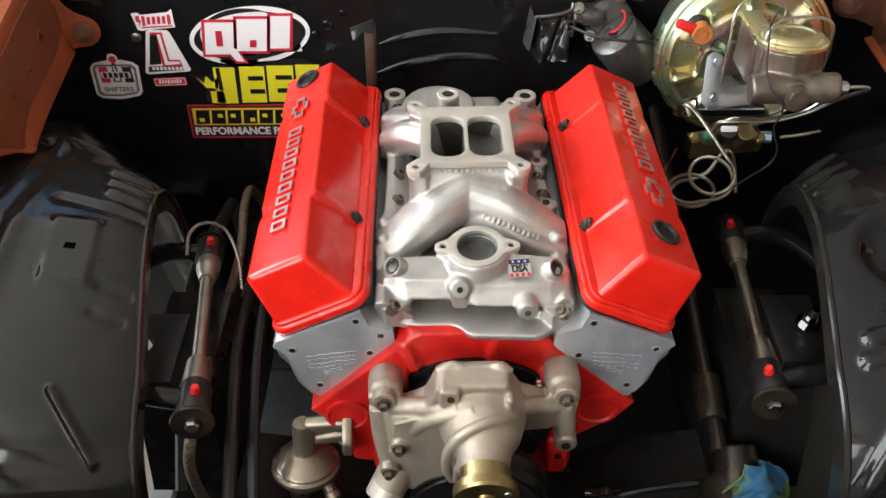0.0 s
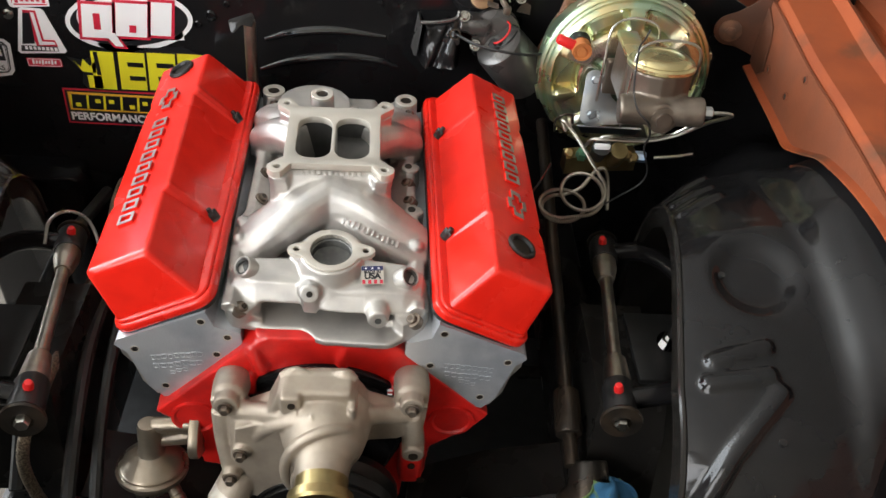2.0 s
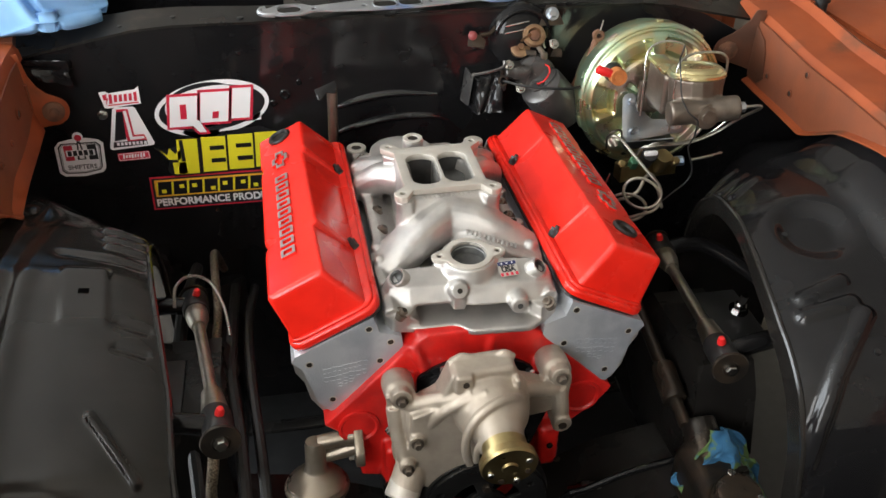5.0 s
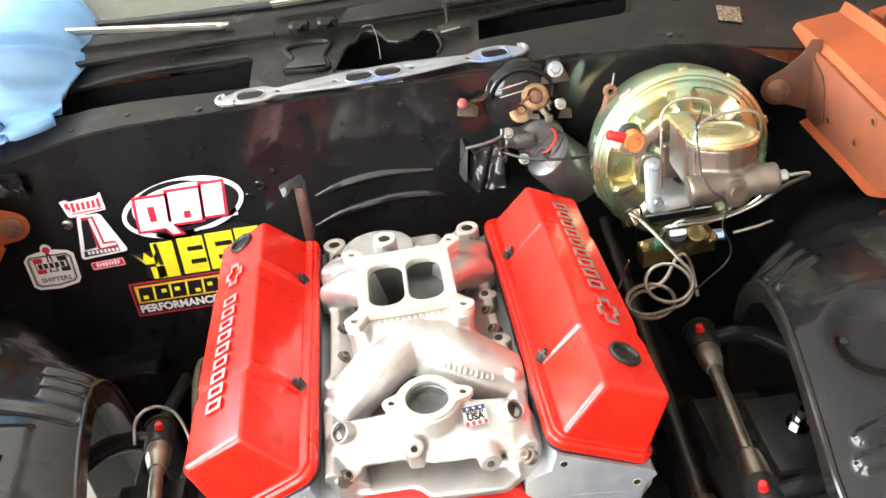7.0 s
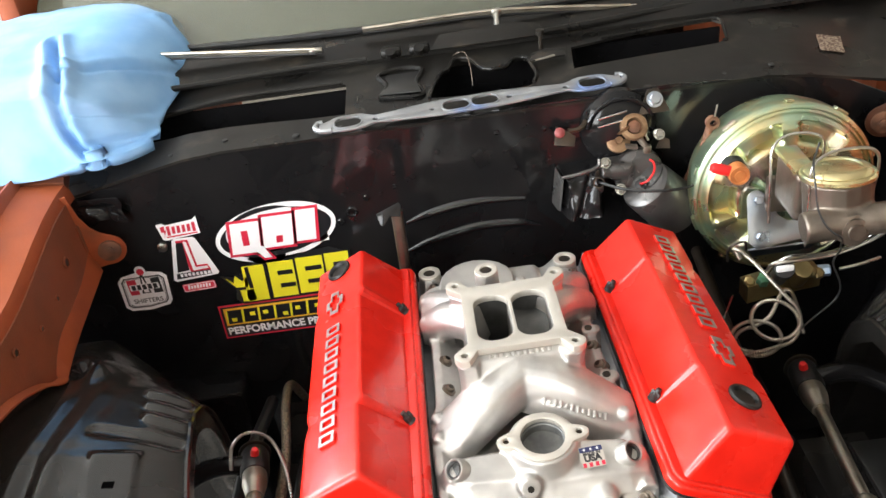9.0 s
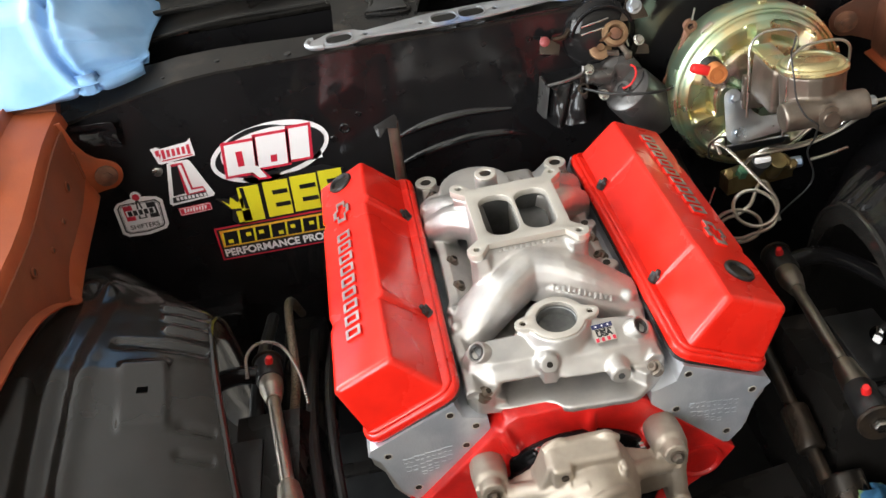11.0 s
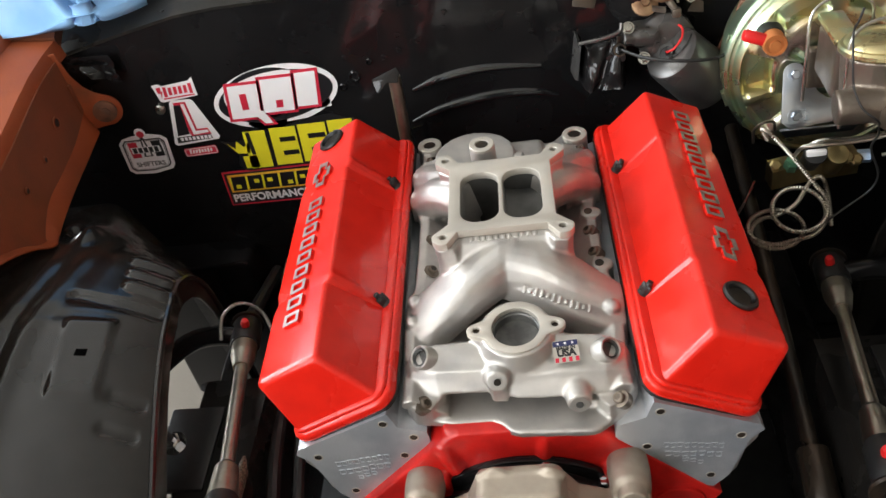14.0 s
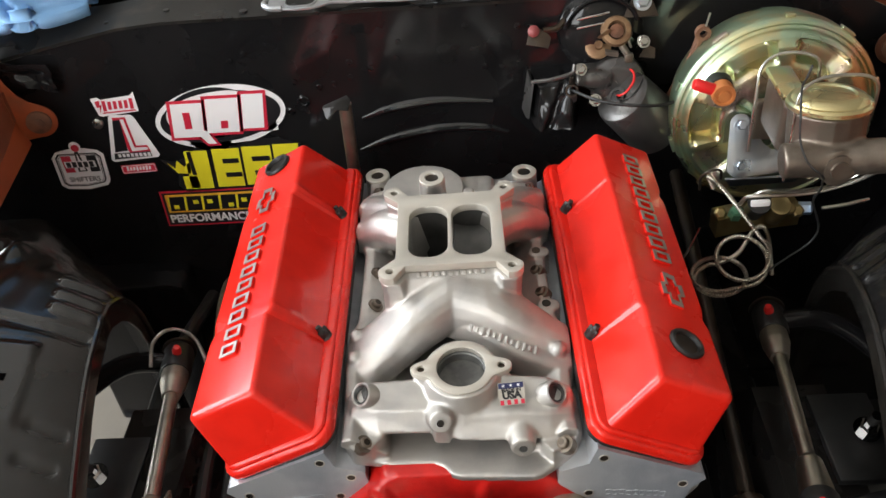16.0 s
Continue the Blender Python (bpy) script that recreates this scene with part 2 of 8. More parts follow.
def cyl(p, q, r, r2=None, seg=24, bev=0.0):
    m, ln = axis_to(p, q)
    bm = bmesh.new()
    bmesh.ops.create_cone(bm, cap_ends=True, segments=seg, radius1=r, radius2=r if r2 is None else r2, depth=ln)
    if bev:
        bevel(bm, bev, 2, 50)
    return xf(bm, m)


def lathe(profile, p, q, seg=32):
    """profile: (radius, distance along p to q in metres); closed where the radius is 0."""
    p, q = Vector(p), Vector(q)
    m = Matrix.Translation(p) @ (q - p).to_track_quat("Z", "Y").to_matrix().to_4x4()
    bm = bmesh.new()
    rings = []
    for r, z in profile:
        if r < 1e-6:
            rings.append([bm.verts.new((0, 0, z))])
        else:
            rings.append([bm.verts.new((r * math.cos(2 * math.pi * i / seg), r * math.sin(2 * math.pi * i / seg), z)) for i in range(seg)])
    for a, b in zip(rings, rings[1:]):
        for i in range(seg):
            j = (i + 1) % seg
            if len(a) == 1 and len(b) > 1:
                bm.faces.new((a[0], b[i], b[j]))
            elif len(b) == 1 and len(a) > 1:
                bm.faces.new((a[i], b[0], a[j]))
            elif len(a) > 1:
                bm.faces.new((a[i], b[i], b[j], a[j]))
    return xf(bm, m)


def smooth_path(pts, n=8):
    pts = [Vector(p) for p in pts]
    ext = [2 * pts[0] - pts[1]] + pts + [2 * pts[-1] - pts[-2]]
    out = []
    for i in range(1, len(ext) - 2):
        a, b, c, d = ext[i - 1:i + 3]
        for k in range(n):
            t = k / n
            out.append(0.5 * (2 * b + (c - a) * t + (2 * a - 5 * b + 4 * c - d) * t * t + (3 * b - a - 3 * c + d) * t ** 3))
    return out + [pts[-1]]


def sweep(pts, r, seg=10, n=8, taper=None, coil=0.0, wave=None):
    path = smooth_path(pts, n) if n else [Vector(p) for p in pts]
    bm = bmesh.new()
    rings = []
    up = Vector((0.13, 0.31, 0.94)).normalized()
    for i, p in enumerate(path):
        d = (path[min(i + 1, len(path) - 1)] - path[max(i - 1, 0)]).normalized()
        u = (up - d * up.dot(d))
        u = u.normalized() if u.length > 1e-3 else d.orthogonal().normalized()
        up = u
        v = d.cross(u)
        rr = r * (taper(i / (len(path) - 1)) if taper else 1)
        if wave and i % 2:
            rr *= wave
        rings.append([bm.verts.new(p + rr * (math.cos(2 * math.pi * k / seg) * u + math.sin(2 * math.pi * k / seg) * v)) for k in range(seg)])
    for a, b in zip(rings, rings[1:]):
        for k in range(seg):
            bm.faces.new((a[k], a[(k + 1) % seg], b[(k + 1) % seg], b[k]))
    bm.faces.new(rings[0][::-1])
    bm.faces.new(rings[-1])
    return bm


def loft(sections, cap=True):
    bm = bmesh.new()
    rings = [[bm.verts.new(p) for p in s] for s in sections]
    k = len(rings[0])
    for a, b in zip(rings, rings[1:]):
        for i in range(k):
            bm.faces.new((a[i], a[(i + 1) % k], b[(i + 1) % k], b[i]))
    if cap:
        bm.faces.new(rings[0][::-1])
        bm.faces.new(rings[-1])
    return bm


def sheet(fn, nu, nv, thick):
    """A curved panel: fn(u, v) with u, v in 0..1, given thickness along its normals."""
    bm = bmesh.new()
    g = [[bm.verts.new(fn(i / nu, j / nv)) for j in range(nv + 1)] for i in range(nu + 1)]
    for i in range(nu):
        for j in range(nv):
            bm.faces.new((g[i][j], g[i + 1][j], g[i + 1][j + 1], g[i][j + 1]))
    return thicken(bm, thick)


def thicken(bm, thick):
    """Gives a one-sided sheet a back at an even distance, and closes its rim."""
    bmesh.ops.recalc_face_normals(bm, faces=bm.faces[:])
    bm.normal_update()
    front_faces = bm.faces[:]
    rim = [(e.verts[0], e.verts[1]) for e in bm.edges if len(e.link_faces) == 1]
    back = {v: bm.verts.new(v.co - v.normal * thick) for v in bm.verts[:]}
    for f in front_faces:
        bm.faces.new([back[v] for v in reversed(f.verts)])
    for a, b in rim:
        bm.faces.new((a, b, back[b], back[a]))
    return bm


def plate(outlines, thick, m, bev=0.0, res=6):
    """A flat plate with holes: closed outlines in its own x, y (the first round the others), thick along z from 0 up."""
    cu = bpy.data.curves.new("tmp", "CURVE")
    cu.dimensions, cu.fill_mode = "2D", "BOTH"
    cu.extrude = max(thick / 2 - bev, 0.00001)
    cu.bevel_depth, cu.bevel_resolution, cu.offset = bev, 1, -bev
    for pts in outlines:
        sp = cu.splines.new("POLY")
        sp.points.add(len(pts) - 1)
        for q, (x, y) in zip(sp.points, pts):
            q.co = (x, y, 0, 1)
        sp.use_cyclic_u = True
    return from_curve(cu, Matrix(m) @ Matrix.Translation((0, 0, thick / 2)))


def from_curve(cu, m):
    ob = bpy.data.objects.new("tmp", cu)
    scene.collection.objects.link(ob)
    me = bpy.data.meshes.new_from_object(ob.evaluated_get(bpy.context.evaluated_depsgraph_get()))
    bm = bmesh.new()
    bm.from_mesh(me)
    bpy.data.objects.remove(ob)
    bpy.data.curves.remove(cu)
    bpy.data.meshes.remove(me)
    bmesh.ops.remove_doubles(bm, verts=bm.verts[:], dist=1e-6)
    return xf(bm, m)


def text(words, size, m, thick=0.0004, align="CENTER", heavy=0.0):
    cu = bpy.data.curves.new("tmp", "FONT")
    cu.body, cu.size, cu.extrude, cu.offset, cu.align_x, cu.align_y = words, size, thick / 2, heavy, align, "CENTER"
    return from_curve(cu, Matrix(m))


def circle(cx, cy, r, n=28, a0=0, a1=360):
    full = abs(a1 - a0) >= 360
    k = n if full else n + 1
    return [(cx + r * math.cos(radians(a0 + (a1 - a0) * i / n)), cy + r * math.sin(radians(a0 + (a1 - a0) * i / n))) for i in range(k)]


def rrect(cx, cy, w, h, r, n=5):
    out = []
    for sx, sy, a in ((1, 1, 0), (-1, 1, 90), (-1, -1, 180), (1, -1, 270)):
        out += circle(cx + sx * (w / 2 - r), cy + sy * (h / 2 - r), r, n, a, a + 90)
    return out


def hull(*circles, n=20):
    """The rubber band round circles (x, y, r)."""
    pts = sorted({(round(x, 6), round(y, 6)) for cx, cy, r in circles for x, y in circle(cx, cy, r, n)})

    def half(seq):
        h = []
        for p in seq:
            while len(h) > 1 and (h[-1][0] - h[-2][0]) * (p[1] - h[-2][1]) - (h[-1][1] - h[-2][1]) * (p[0] - h[-2][0]) <= 0:
                h.pop()
            h.append(p)
        return h[:-1]
    return half(pts) + half(pts[::-1])


def melt(ob, voxel, rounds=4):
    """Casting: fuses the overlapping pieces of a mesh and rounds the inner corners."""
    r = ob.modifiers.new("fuse", "REMESH")
    r.mode, r.voxel_size, r.use_smooth_shade = "VOXEL", voxel, True
    s = ob.modifiers.new("round", "SMOOTH")
    s.factor, s.iterations = 0.5, rounds
    return ob


def bolt(name, at, way, r, h, material, parent, washer=0.0, label=""):
    """A hexagonal bolt head, with or without a washer."""
    at, way = Vector(at), Vector(way).normalized()
    bm = bmesh.new()
    z = 0.0
    if washer:
        bm = join(bm, cyl(at, at + way * 0.0016, washer, seg=20))
        z = 0.0016
    bm = join(bm, lathe([(r, 0), (r, h * 0.8), (r * 0.82, h), (0, h)], at + way * z, at + way, 6))
    return part(name, bm, material, parent, label, 20)


FACE_FRONT = Matrix(((1, 0, 0, 0), (0, 0, -1, 0), (0, 1, 0, 0), (0, 0, 0, 1)))   # plate x, y -> world x, z; thick towards -y


def front(x, y, z):
    return Matrix.Translation((x, y, z)) @ FACE_FRONT

# ---- the garage round the car ----
def slab(name, cx, cy, cz, sx, sy, sz, material, label, category):
    return solo(name, box(cx, cy, cz, sx, sy, sz, 0), material, label, category, kind="structure")


slab("floor", 0, 1.5, -0.05, 7, 7.2, 0.1, CONC, "worn grey concrete garage floor", "floor")
slab("ceiling", 0, 1.5, 2.75, 7, 7.2, 0.1, CEIL, "plain painted garage ceiling", "ceiling")
slab("wall_north", 0, 5.05, 1.35, 7, 0.1, 2.7, PLASTER, "plain plaster garage wall", "wall")
slab("wall_east", 3.55, 0.5, 1.35, 0.1, 9, 2.7, PLASTER, "plain plaster garage wall", "wall")
wall_w = thing("wall_west", (-3.5, 0.5, 0), "plain plaster garage wall with a wide window opening", "wall", kind="structure")
for cy, cz, sy, sz in ((1.5, 0.4, 3.4, 0.8), (1.5, 2.68, 3.4, 0.04), (-2.1, 1.35, 3.8, 2.7), (4.1, 1.35, 1.8, 2.7)):
    part("wall_panel", box(-3.55, cy, cz, 0.1, sy, sz, 0), PLASTER, wall_w)
# unseen wall; its opening is set left so the housings reflect plain wall
wall_s = thing("wall_south", (0, -1.4, 0), "unseen plaster garage wall with a door opening placed to shape light", "wall", kind="structure")
for cx, cz, sx, sz in ((-3.0, 1.35, 1.0, 2.7), (1.25, 1.35, 4.5, 2.7), (-1.75, 2.62, 1.5, 0.16)):
    part("wall_panel", box(cx, -1.45, cz, sx, 0.1, sz, 0), PLASTER, wall_s)

# ---- firewall, cowl and windscreen ----
YF = 1.195
fire = thing("firewall", (0, YF, 0.3), "gloss black painted steel firewall with decals and small holes", "firewall", kind="structure")
outline = [(-0.78, 0.50), (-0.62, 0.48), (-0.60, 0.15), (0.80, 0.15), (0.80, 0.93), (0.60, 0.945), (0.52, 0.985), (0.46, 1.005), (0.26, 1.018), (0.0, 1.014), (-0.30, 1.010),
           (-0.44, 1.004), (-0.52, 0.988), (-0.60, 0.970), (-0.78, 0.938)]
part("panel", plate([outline], 0.004, front(0, YF + 0.004, 0)), BLACK, fire)
# small dimples and holes
rng = random.Random(4)
for i in range(26):
    x, z = rng.uniform(-0.5, 0.2), rng.uniform(0.90, 0.995)
    part("rivet", lathe([(0.0045, -0.001), (0.004, 0.0012), (0, 0.002)], (x, YF, z), (x, YF - 1, z), 10), BLACK, fire)
for x, z, r in ((-0.215, 0.885, 0.009), (-0.235, 0.87, 0.006), (-0.19, 0.905, 0.005)):
    part("plug", lathe([(r, -0.001), (r, 0.002), (r * 0.7, 0.003), (r * 0.5, 0.0005), (0, 0.0005)], (x, YF, z), (x, YF - 1, z), 16), BLACK, fire)
part("crumpled_patch", sheet(lambda u, v: (-0.612 + 0.070 * u + 0.006 * noise.noise((v * 3, 4.1, 0)) * u, 1.184 + 0.007 * noise.noise((u * 3, v * 2.5, 0.7)) + 0.0012 * noise.noise((u * 5, v * 4, 2.7)), 0.944 - 0.019 * u + (0.028 + 0.015 * u) * v), 40, 26, 0.002), BLACK, fire, "crumpled gloss black sheet", angle=80)
part("bolt", lathe([(0.008, 0), (0.008, 0.003), (0.006, 0.0055), (0, 0.007)], (-0.511, YF, 0.868), (-0.511, 0, 0.868), 16), STEEL, fire, "bright dome-headed bolt")
# two curved pressed ribs over the gearbox tunnel
for pts in ([(-0.137, YF, 0.852), (-0.09, YF, 0.867), (-0.03, YF, 0.874), (0.045, YF, 0.868)],
            [(-0.146, YF, 0.800), (-0.10, YF, 0.817), (-0.03, YF, 0.830), (0.03, YF, 0.828), (0.065, YF, 0.818)]):
    part("rib", sweep(pts, 0.0075, 10, taper=lambda u: 0.35 + 0.65 * math.sin(math.pi * min(max(u, 0.02), 0.98))), RIBB, fire, "raised curved rib")
# lower toe board bending towards the rear, and the tunnel
part("toe_board", loft([[(x, y, z) for y, z in ((YF + 0.004, 0.50), (YF + 0.30, 0.18), (YF + 0.30, 0.17), (YF, 0.49))] for x in (-0.60, -0.2, 0.2, 0.8)]), BLACK, fire)

cowl = thing("cowl_panel", (0, 1.3, 1.0), "dusty black cowl panel with open vent wells and small holes", "cowl", kind="structure")


def cowl_z(x, y):
    v = (y - 1.193) / 0.42
    edge = 0.045 * max(0, abs(x) - 0.42) / 0.2
    return 1.012 + 0.010 * math.sin(min(v * 3.0, 3.0)) + 0.026 * v - edge * (1 - v) * 0.9


WELLS = {"left": [(-0.53, 1.272), (-0.46, 1.262), (-0.203, 1.247), (-0.203, 1.334), (-0.205, 1.338), (-0.40, 1.338), (-0.50, 1.336)],
         "centre": [(-0.077, 1.258), (0.0, 1.25), (0.07, 1.256), (0.078, 1.262), (0.086, 1.288), (0.080, 1.335), (0.072, 1.345), (0.058, 1.343), (0.045, 1.324), (0.024, 1.320), (0.006, 1.330),
                    (-0.006, 1.362), (-0.022, 1.372), (-0.036, 1.365), (-0.044, 1.340), (-0.056, 1.330), (-0.066, 1.300)],
         "right": [(0.142, 1.286), (0.25, 1.297), (0.362, 1.305), (0.378, 1.315), (0.388, 1.372), (0.378, 1.386), (0.27, 1.380), (0.150, 1.356)]}


def cowl_sheet():
    """The cowl's top with its openings, cut into strips so that it can follow the crown."""
    outer = [(-0.80, 1.1935), (0.82, 1.1935), (0.82, 1.48), (-0.80, 1.48)]
    bm = plate([outer] + [[p for p in w][::-1] for w in WELLS.values()], 0.004, Matrix())
    for axis, lo, hi, n in ((0, -0.80, 0.82, 27), (1, 1.1935, 1.48, 9)):
        for i in range(1, n):
            p = [0.0, 0.0, 0.0]
            p[axis] = lo + (hi - lo) * i / n
            q = [0.0, 0.0, 0.0]
            q[axis] = 1.0
            bmesh.ops.bisect_plane(bm, geom=bm.verts[:] + bm.edges[:] + bm.faces[:], plane_co=p, plane_no=q, dist=1e-5)
    for v in bm.verts:
        v.co.z += cowl_z(v.co.x, v.co.y) - 0.004 + 0.0012 * noise.noise((v.co.x * 14, v.co.y * 14, 0.5))
    return bm


part("top", cowl_sheet(), COWLB, cowl, angle=20)
for w in WELLS.values():
    x0, x1 = min(p[0] for p in w) - 0.01, max(p[0] for p in w) + 0.01
    y0, y1 = min(p[1] for p in w) - 0.01, max(p[1] for p in w) + 0.02
    part("vent_well", box((x0 + x1) / 2, (y0 + y1) / 2, 0.955, x1 - x0, y1 - y0, 0.006, 0), BLACK, cowl, "dark well under the cowl")
    part("well_wall", box((x0 + x1) / 2, y1, 0.985, x1 - x0, 0.004, 0.055, 0), BLACK, cowl)
# rolled lips behind the wells, and pressed steps below the windscreen
part("well_lip", sweep([(x, y + 0.002, cowl_z(x, y) + 0.001) for x, y in ((-0.52, 1.338), (-0.38, 1.340), (-0.21, 1.340))], 0.0035, 8), COWLB, cowl)
part("raised_lip", sweep([(-0.80, 1.378, 1.034), (-0.5, 1.384, 1.044), (-0.25, 1.390, 1.046), (-0.17, 1.388, 1.046)], 0.005, 8), COWLB, cowl)
part("well_lip", sweep([(x, y, cowl_z(x, y) + 0.001) for x, y in ((0.20, 1.372), (0.34, 1.386), (0.378, 1.387), (0.389, 1.372), (0.379, 1.315), (0.372, 1.309))], 0.0022, 8), COWLB, cowl)
part("raised_lip", sweep([(0.11, 1.395, 1.048), (0.40, 1.425, 1.048), (0.82, 1.42, 1.040)], 0.006, 8), COWLB, cowl)
part("screen_ledge", loft([[(x, 1.40, 1.040), (x, 1.425, 1.056), (x, 1.50, 1.062), (x, 1.50, 1.05), (x, 1.40, 1.034)] for x in (-0.80, -0.4, 0.0, 0.4, 0.82)]), COWLB, cowl)
for i in range(11):
    x = -0.46 + 0.088 * i + 0.012 * math.sin(i * 3.7)
    y = 1.214 + 0.008 * math.sin(i * 2.1)
    z = cowl_z(x, y)
    part("hole", cyl((x, y, z - 0.001), (x, y, z + 0.0012), 0.003 + 0.0012 * (i % 3), seg=10), RUBBER, cowl)
# a black plate painting in the shade of a pressed hollow, a bent wire, a bolt on end and a torn bracket
hollow = [(-0.150, 1.275), (-0.088, 1.268), (-0.094, 1.31), (-0.085, 1.35), (-0.12, 1.362), (-0.152, 1.345), (-0.140, 1.31)]
part("hollow", plate([hollow], 0.002, Matrix.Translation((0, 0, 1.0285)) @ Matrix.Rotation(0, 4, "X"), 0.0006), RUBBER, cowl, "black plate standing in for a shaded hollow")
part("hollow_rim", sweep([(x, y, cowl_z(x, y) + 0.002) for x, y in hollow + hollow[:1]], 0.004, 8, n=6), COWLB, cowl)
part("scalloped_rim", sweep([(x, y, cowl_z(x, y) + 0.001) for x, y in WELLS["centre"][3:] + WELLS["centre"][:1]], 0.0028, 8, n=4), COWLB, cowl)
part("bent_wire", sweep([(-0.034, 1.368, 1.040), (-0.026, 1.362, 1.046), (-0.014, 1.356, 1.046), (-0.009, 1.345, 1.025), (-0.009, 1.335, 1.0)], 0.0010, 6), DARK, cowl)
part("bridge_plate", plate([[(-0.078, -0.004), (-0.06, 0.028), (0.06, 0.034), (0.10, 0.020), (0.10, -0.004)]], 0.003, Matrix.Translation((0.01, 1.382, 1.050)) @ Matrix.Rotation(radians(24), 4, "X"), 0.0006), COWLB, cowl)
part("upright_bolt", join(cyl((0.103, 1.352, 1.03), (0.103, 1.352, 1.062), 0.0032, seg=10), cyl((0.103, 1.352, 1.060), (0.103, 1.352, 1.068), 0.0065, seg=10)), DARK, cowl)
part("torn_tab", plate([[(-0.028, -0.012), (0.026, -0.008), (0.030, 0.014), (0.0, 0.020), (-0.022, 0.010)]], 0.003, Matrix.Translation((0.108, 1.322, 1.036)) @ Matrix.Rotation(radians(8), 4, "X"), 0.0006), COWLB, cowl, "dusty torn tab")
part("tab_edge", sweep([(0.088, 1.306, 1.038), (0.104, 1.308, 1.039), (0.118, 1.312, 1.0395)], 0.0016, 6), STEEL, cowl)
for x in (-0.13, -0.085):
    part("pivot_bracket", join(box(x, 1.39, 1.052, 0.034, 0.022, 0.016, 0.006), cyl((x, 1.378, 1.05), (x, 1.372, 1.06), 0.008)), COWLB, cowl, "bolted wiper pivot bracket")
part("data_plate", sheet(lambda u, v: (0.500 + 0.034 * u + 0.012 * v, 1.262 + 0.046 * v - 0.006 * u, cowl_z(0.500 + 0.034 * u + 0.012 * v, 1.262 + 0.046 * v - 0.006 * u) + 0.0030), 4, 8, 0.0012), PLATEM, cowl, "small corroded metal data plate")

screen = thing("windscreen", (0, 1.6, 1.06), "sloping windscreen glass, its grey-green tint standing in for reflections", "windscreen", kind="structure")
part("glass", sheet(lambda u, v: (-0.78 + 1.58 * u, 1.480 + 0.10 * (2 * u - 1) ** 2 + 0.62 * v, 1.062 + 0.40 * v), 24, 4, 0.006), GLASS, screen)
part("seal", sweep([(-0.78, 1.580, 1.066), (-0.4, 1.500, 1.066), (0.0, 1.475, 1.066), (0.42, 1.500, 1.066), (0.80, 1.580, 1.066)], 0.006, 8), RUBBER, screen)
dash = thing("dashboard", (0, 1.9, 0.9), "dark dashboard behind the windscreen", "dashboard")
part("top", box(0, 2.0, 0.99, 1.5, 0.70, 0.06, 0.03, 3), COWLB, dash)
cabin = thing("cabin", (0, 2.6, 0.3), "dark closed car cabin", "cabin", kind="structure")
part("rear_wall", box(0, 3.0, 0.95, 1.7, 0.05, 1.1, 0.01), FRAME, cabin)
part("roof", box(0, 2.62, 1.50, 1.6, 0.85, 0.03, 0.01), PRIMER, cabin)
for s in (-1, 1):
    part("side", box(0.82 * s, 2.35, 0.8, 0.04, 1.4, 0.9, 0.01), PRIMER, cabin)

for name, pts, lbl in (("a", [(-0.70, 1.455, 1.100), (-0.46, 1.435, 1.080), (-0.251, 1.420, 1.062)], ""),
                       ("b", [(-0.172, 1.44, 1.078), (0.045, 1.44, 1.077), (0.262, 1.44, 1.054)], "")):
    w = thing("windscreen_wiper", pts[1], "bright metal wiper arm lying on the windscreen's foot", "wiper", "wipers")
    part("blade", join(sweep(pts, 0.0042, 8), sweep([(x, y - 0.004, z + 0.004) for x, y, z in pts], 0.0025, 6)), SHAFT, w)
    part("end_clip", box(*pts[-1], 0.022, 0.008, 0.008, 0.002), STEEL, w)
    part("rubber", sweep([(x, y + 0.004, z - 0.006) for x, y, z in pts], 0.003, 6), RUBBER, w)
    if name == "b":
        part("arm", sweep([(0.045, 1.438, 1.078), (0.043, 1.42, 1.062), (0.041, 1.40, 1.046)], 0.0045, 8), STEEL, w)
        part("knuckle", box(0.045, 1.438, 1.077, 0.016, 0.012, 0.014, 0.003), STEEL, w)
    else:
        part("arm", sweep([(-0.60, 1.445, 1.092), (-0.58, 1.43, 1.07), (-0.56, 1.41, 1.046)], 0.004, 8), STEEL, w)


# ---- inner wings (wheel housings) and wings ----
def along(x, y, a, b, half):
    """1 on the line from a to b, fading to 0 at a distance of about half."""
    ax, ay = a
    dx, dy = b[0] - ax, b[1] - ay
    t = min(max(((x - ax) * dx + (y - ay) * dy) / (dx * dx + dy * dy), 0.0), 1.0)
    d = math.hypot(x - ax - t * dx, y - ay - t * dy) / half
    return math.exp(-d ** 4)


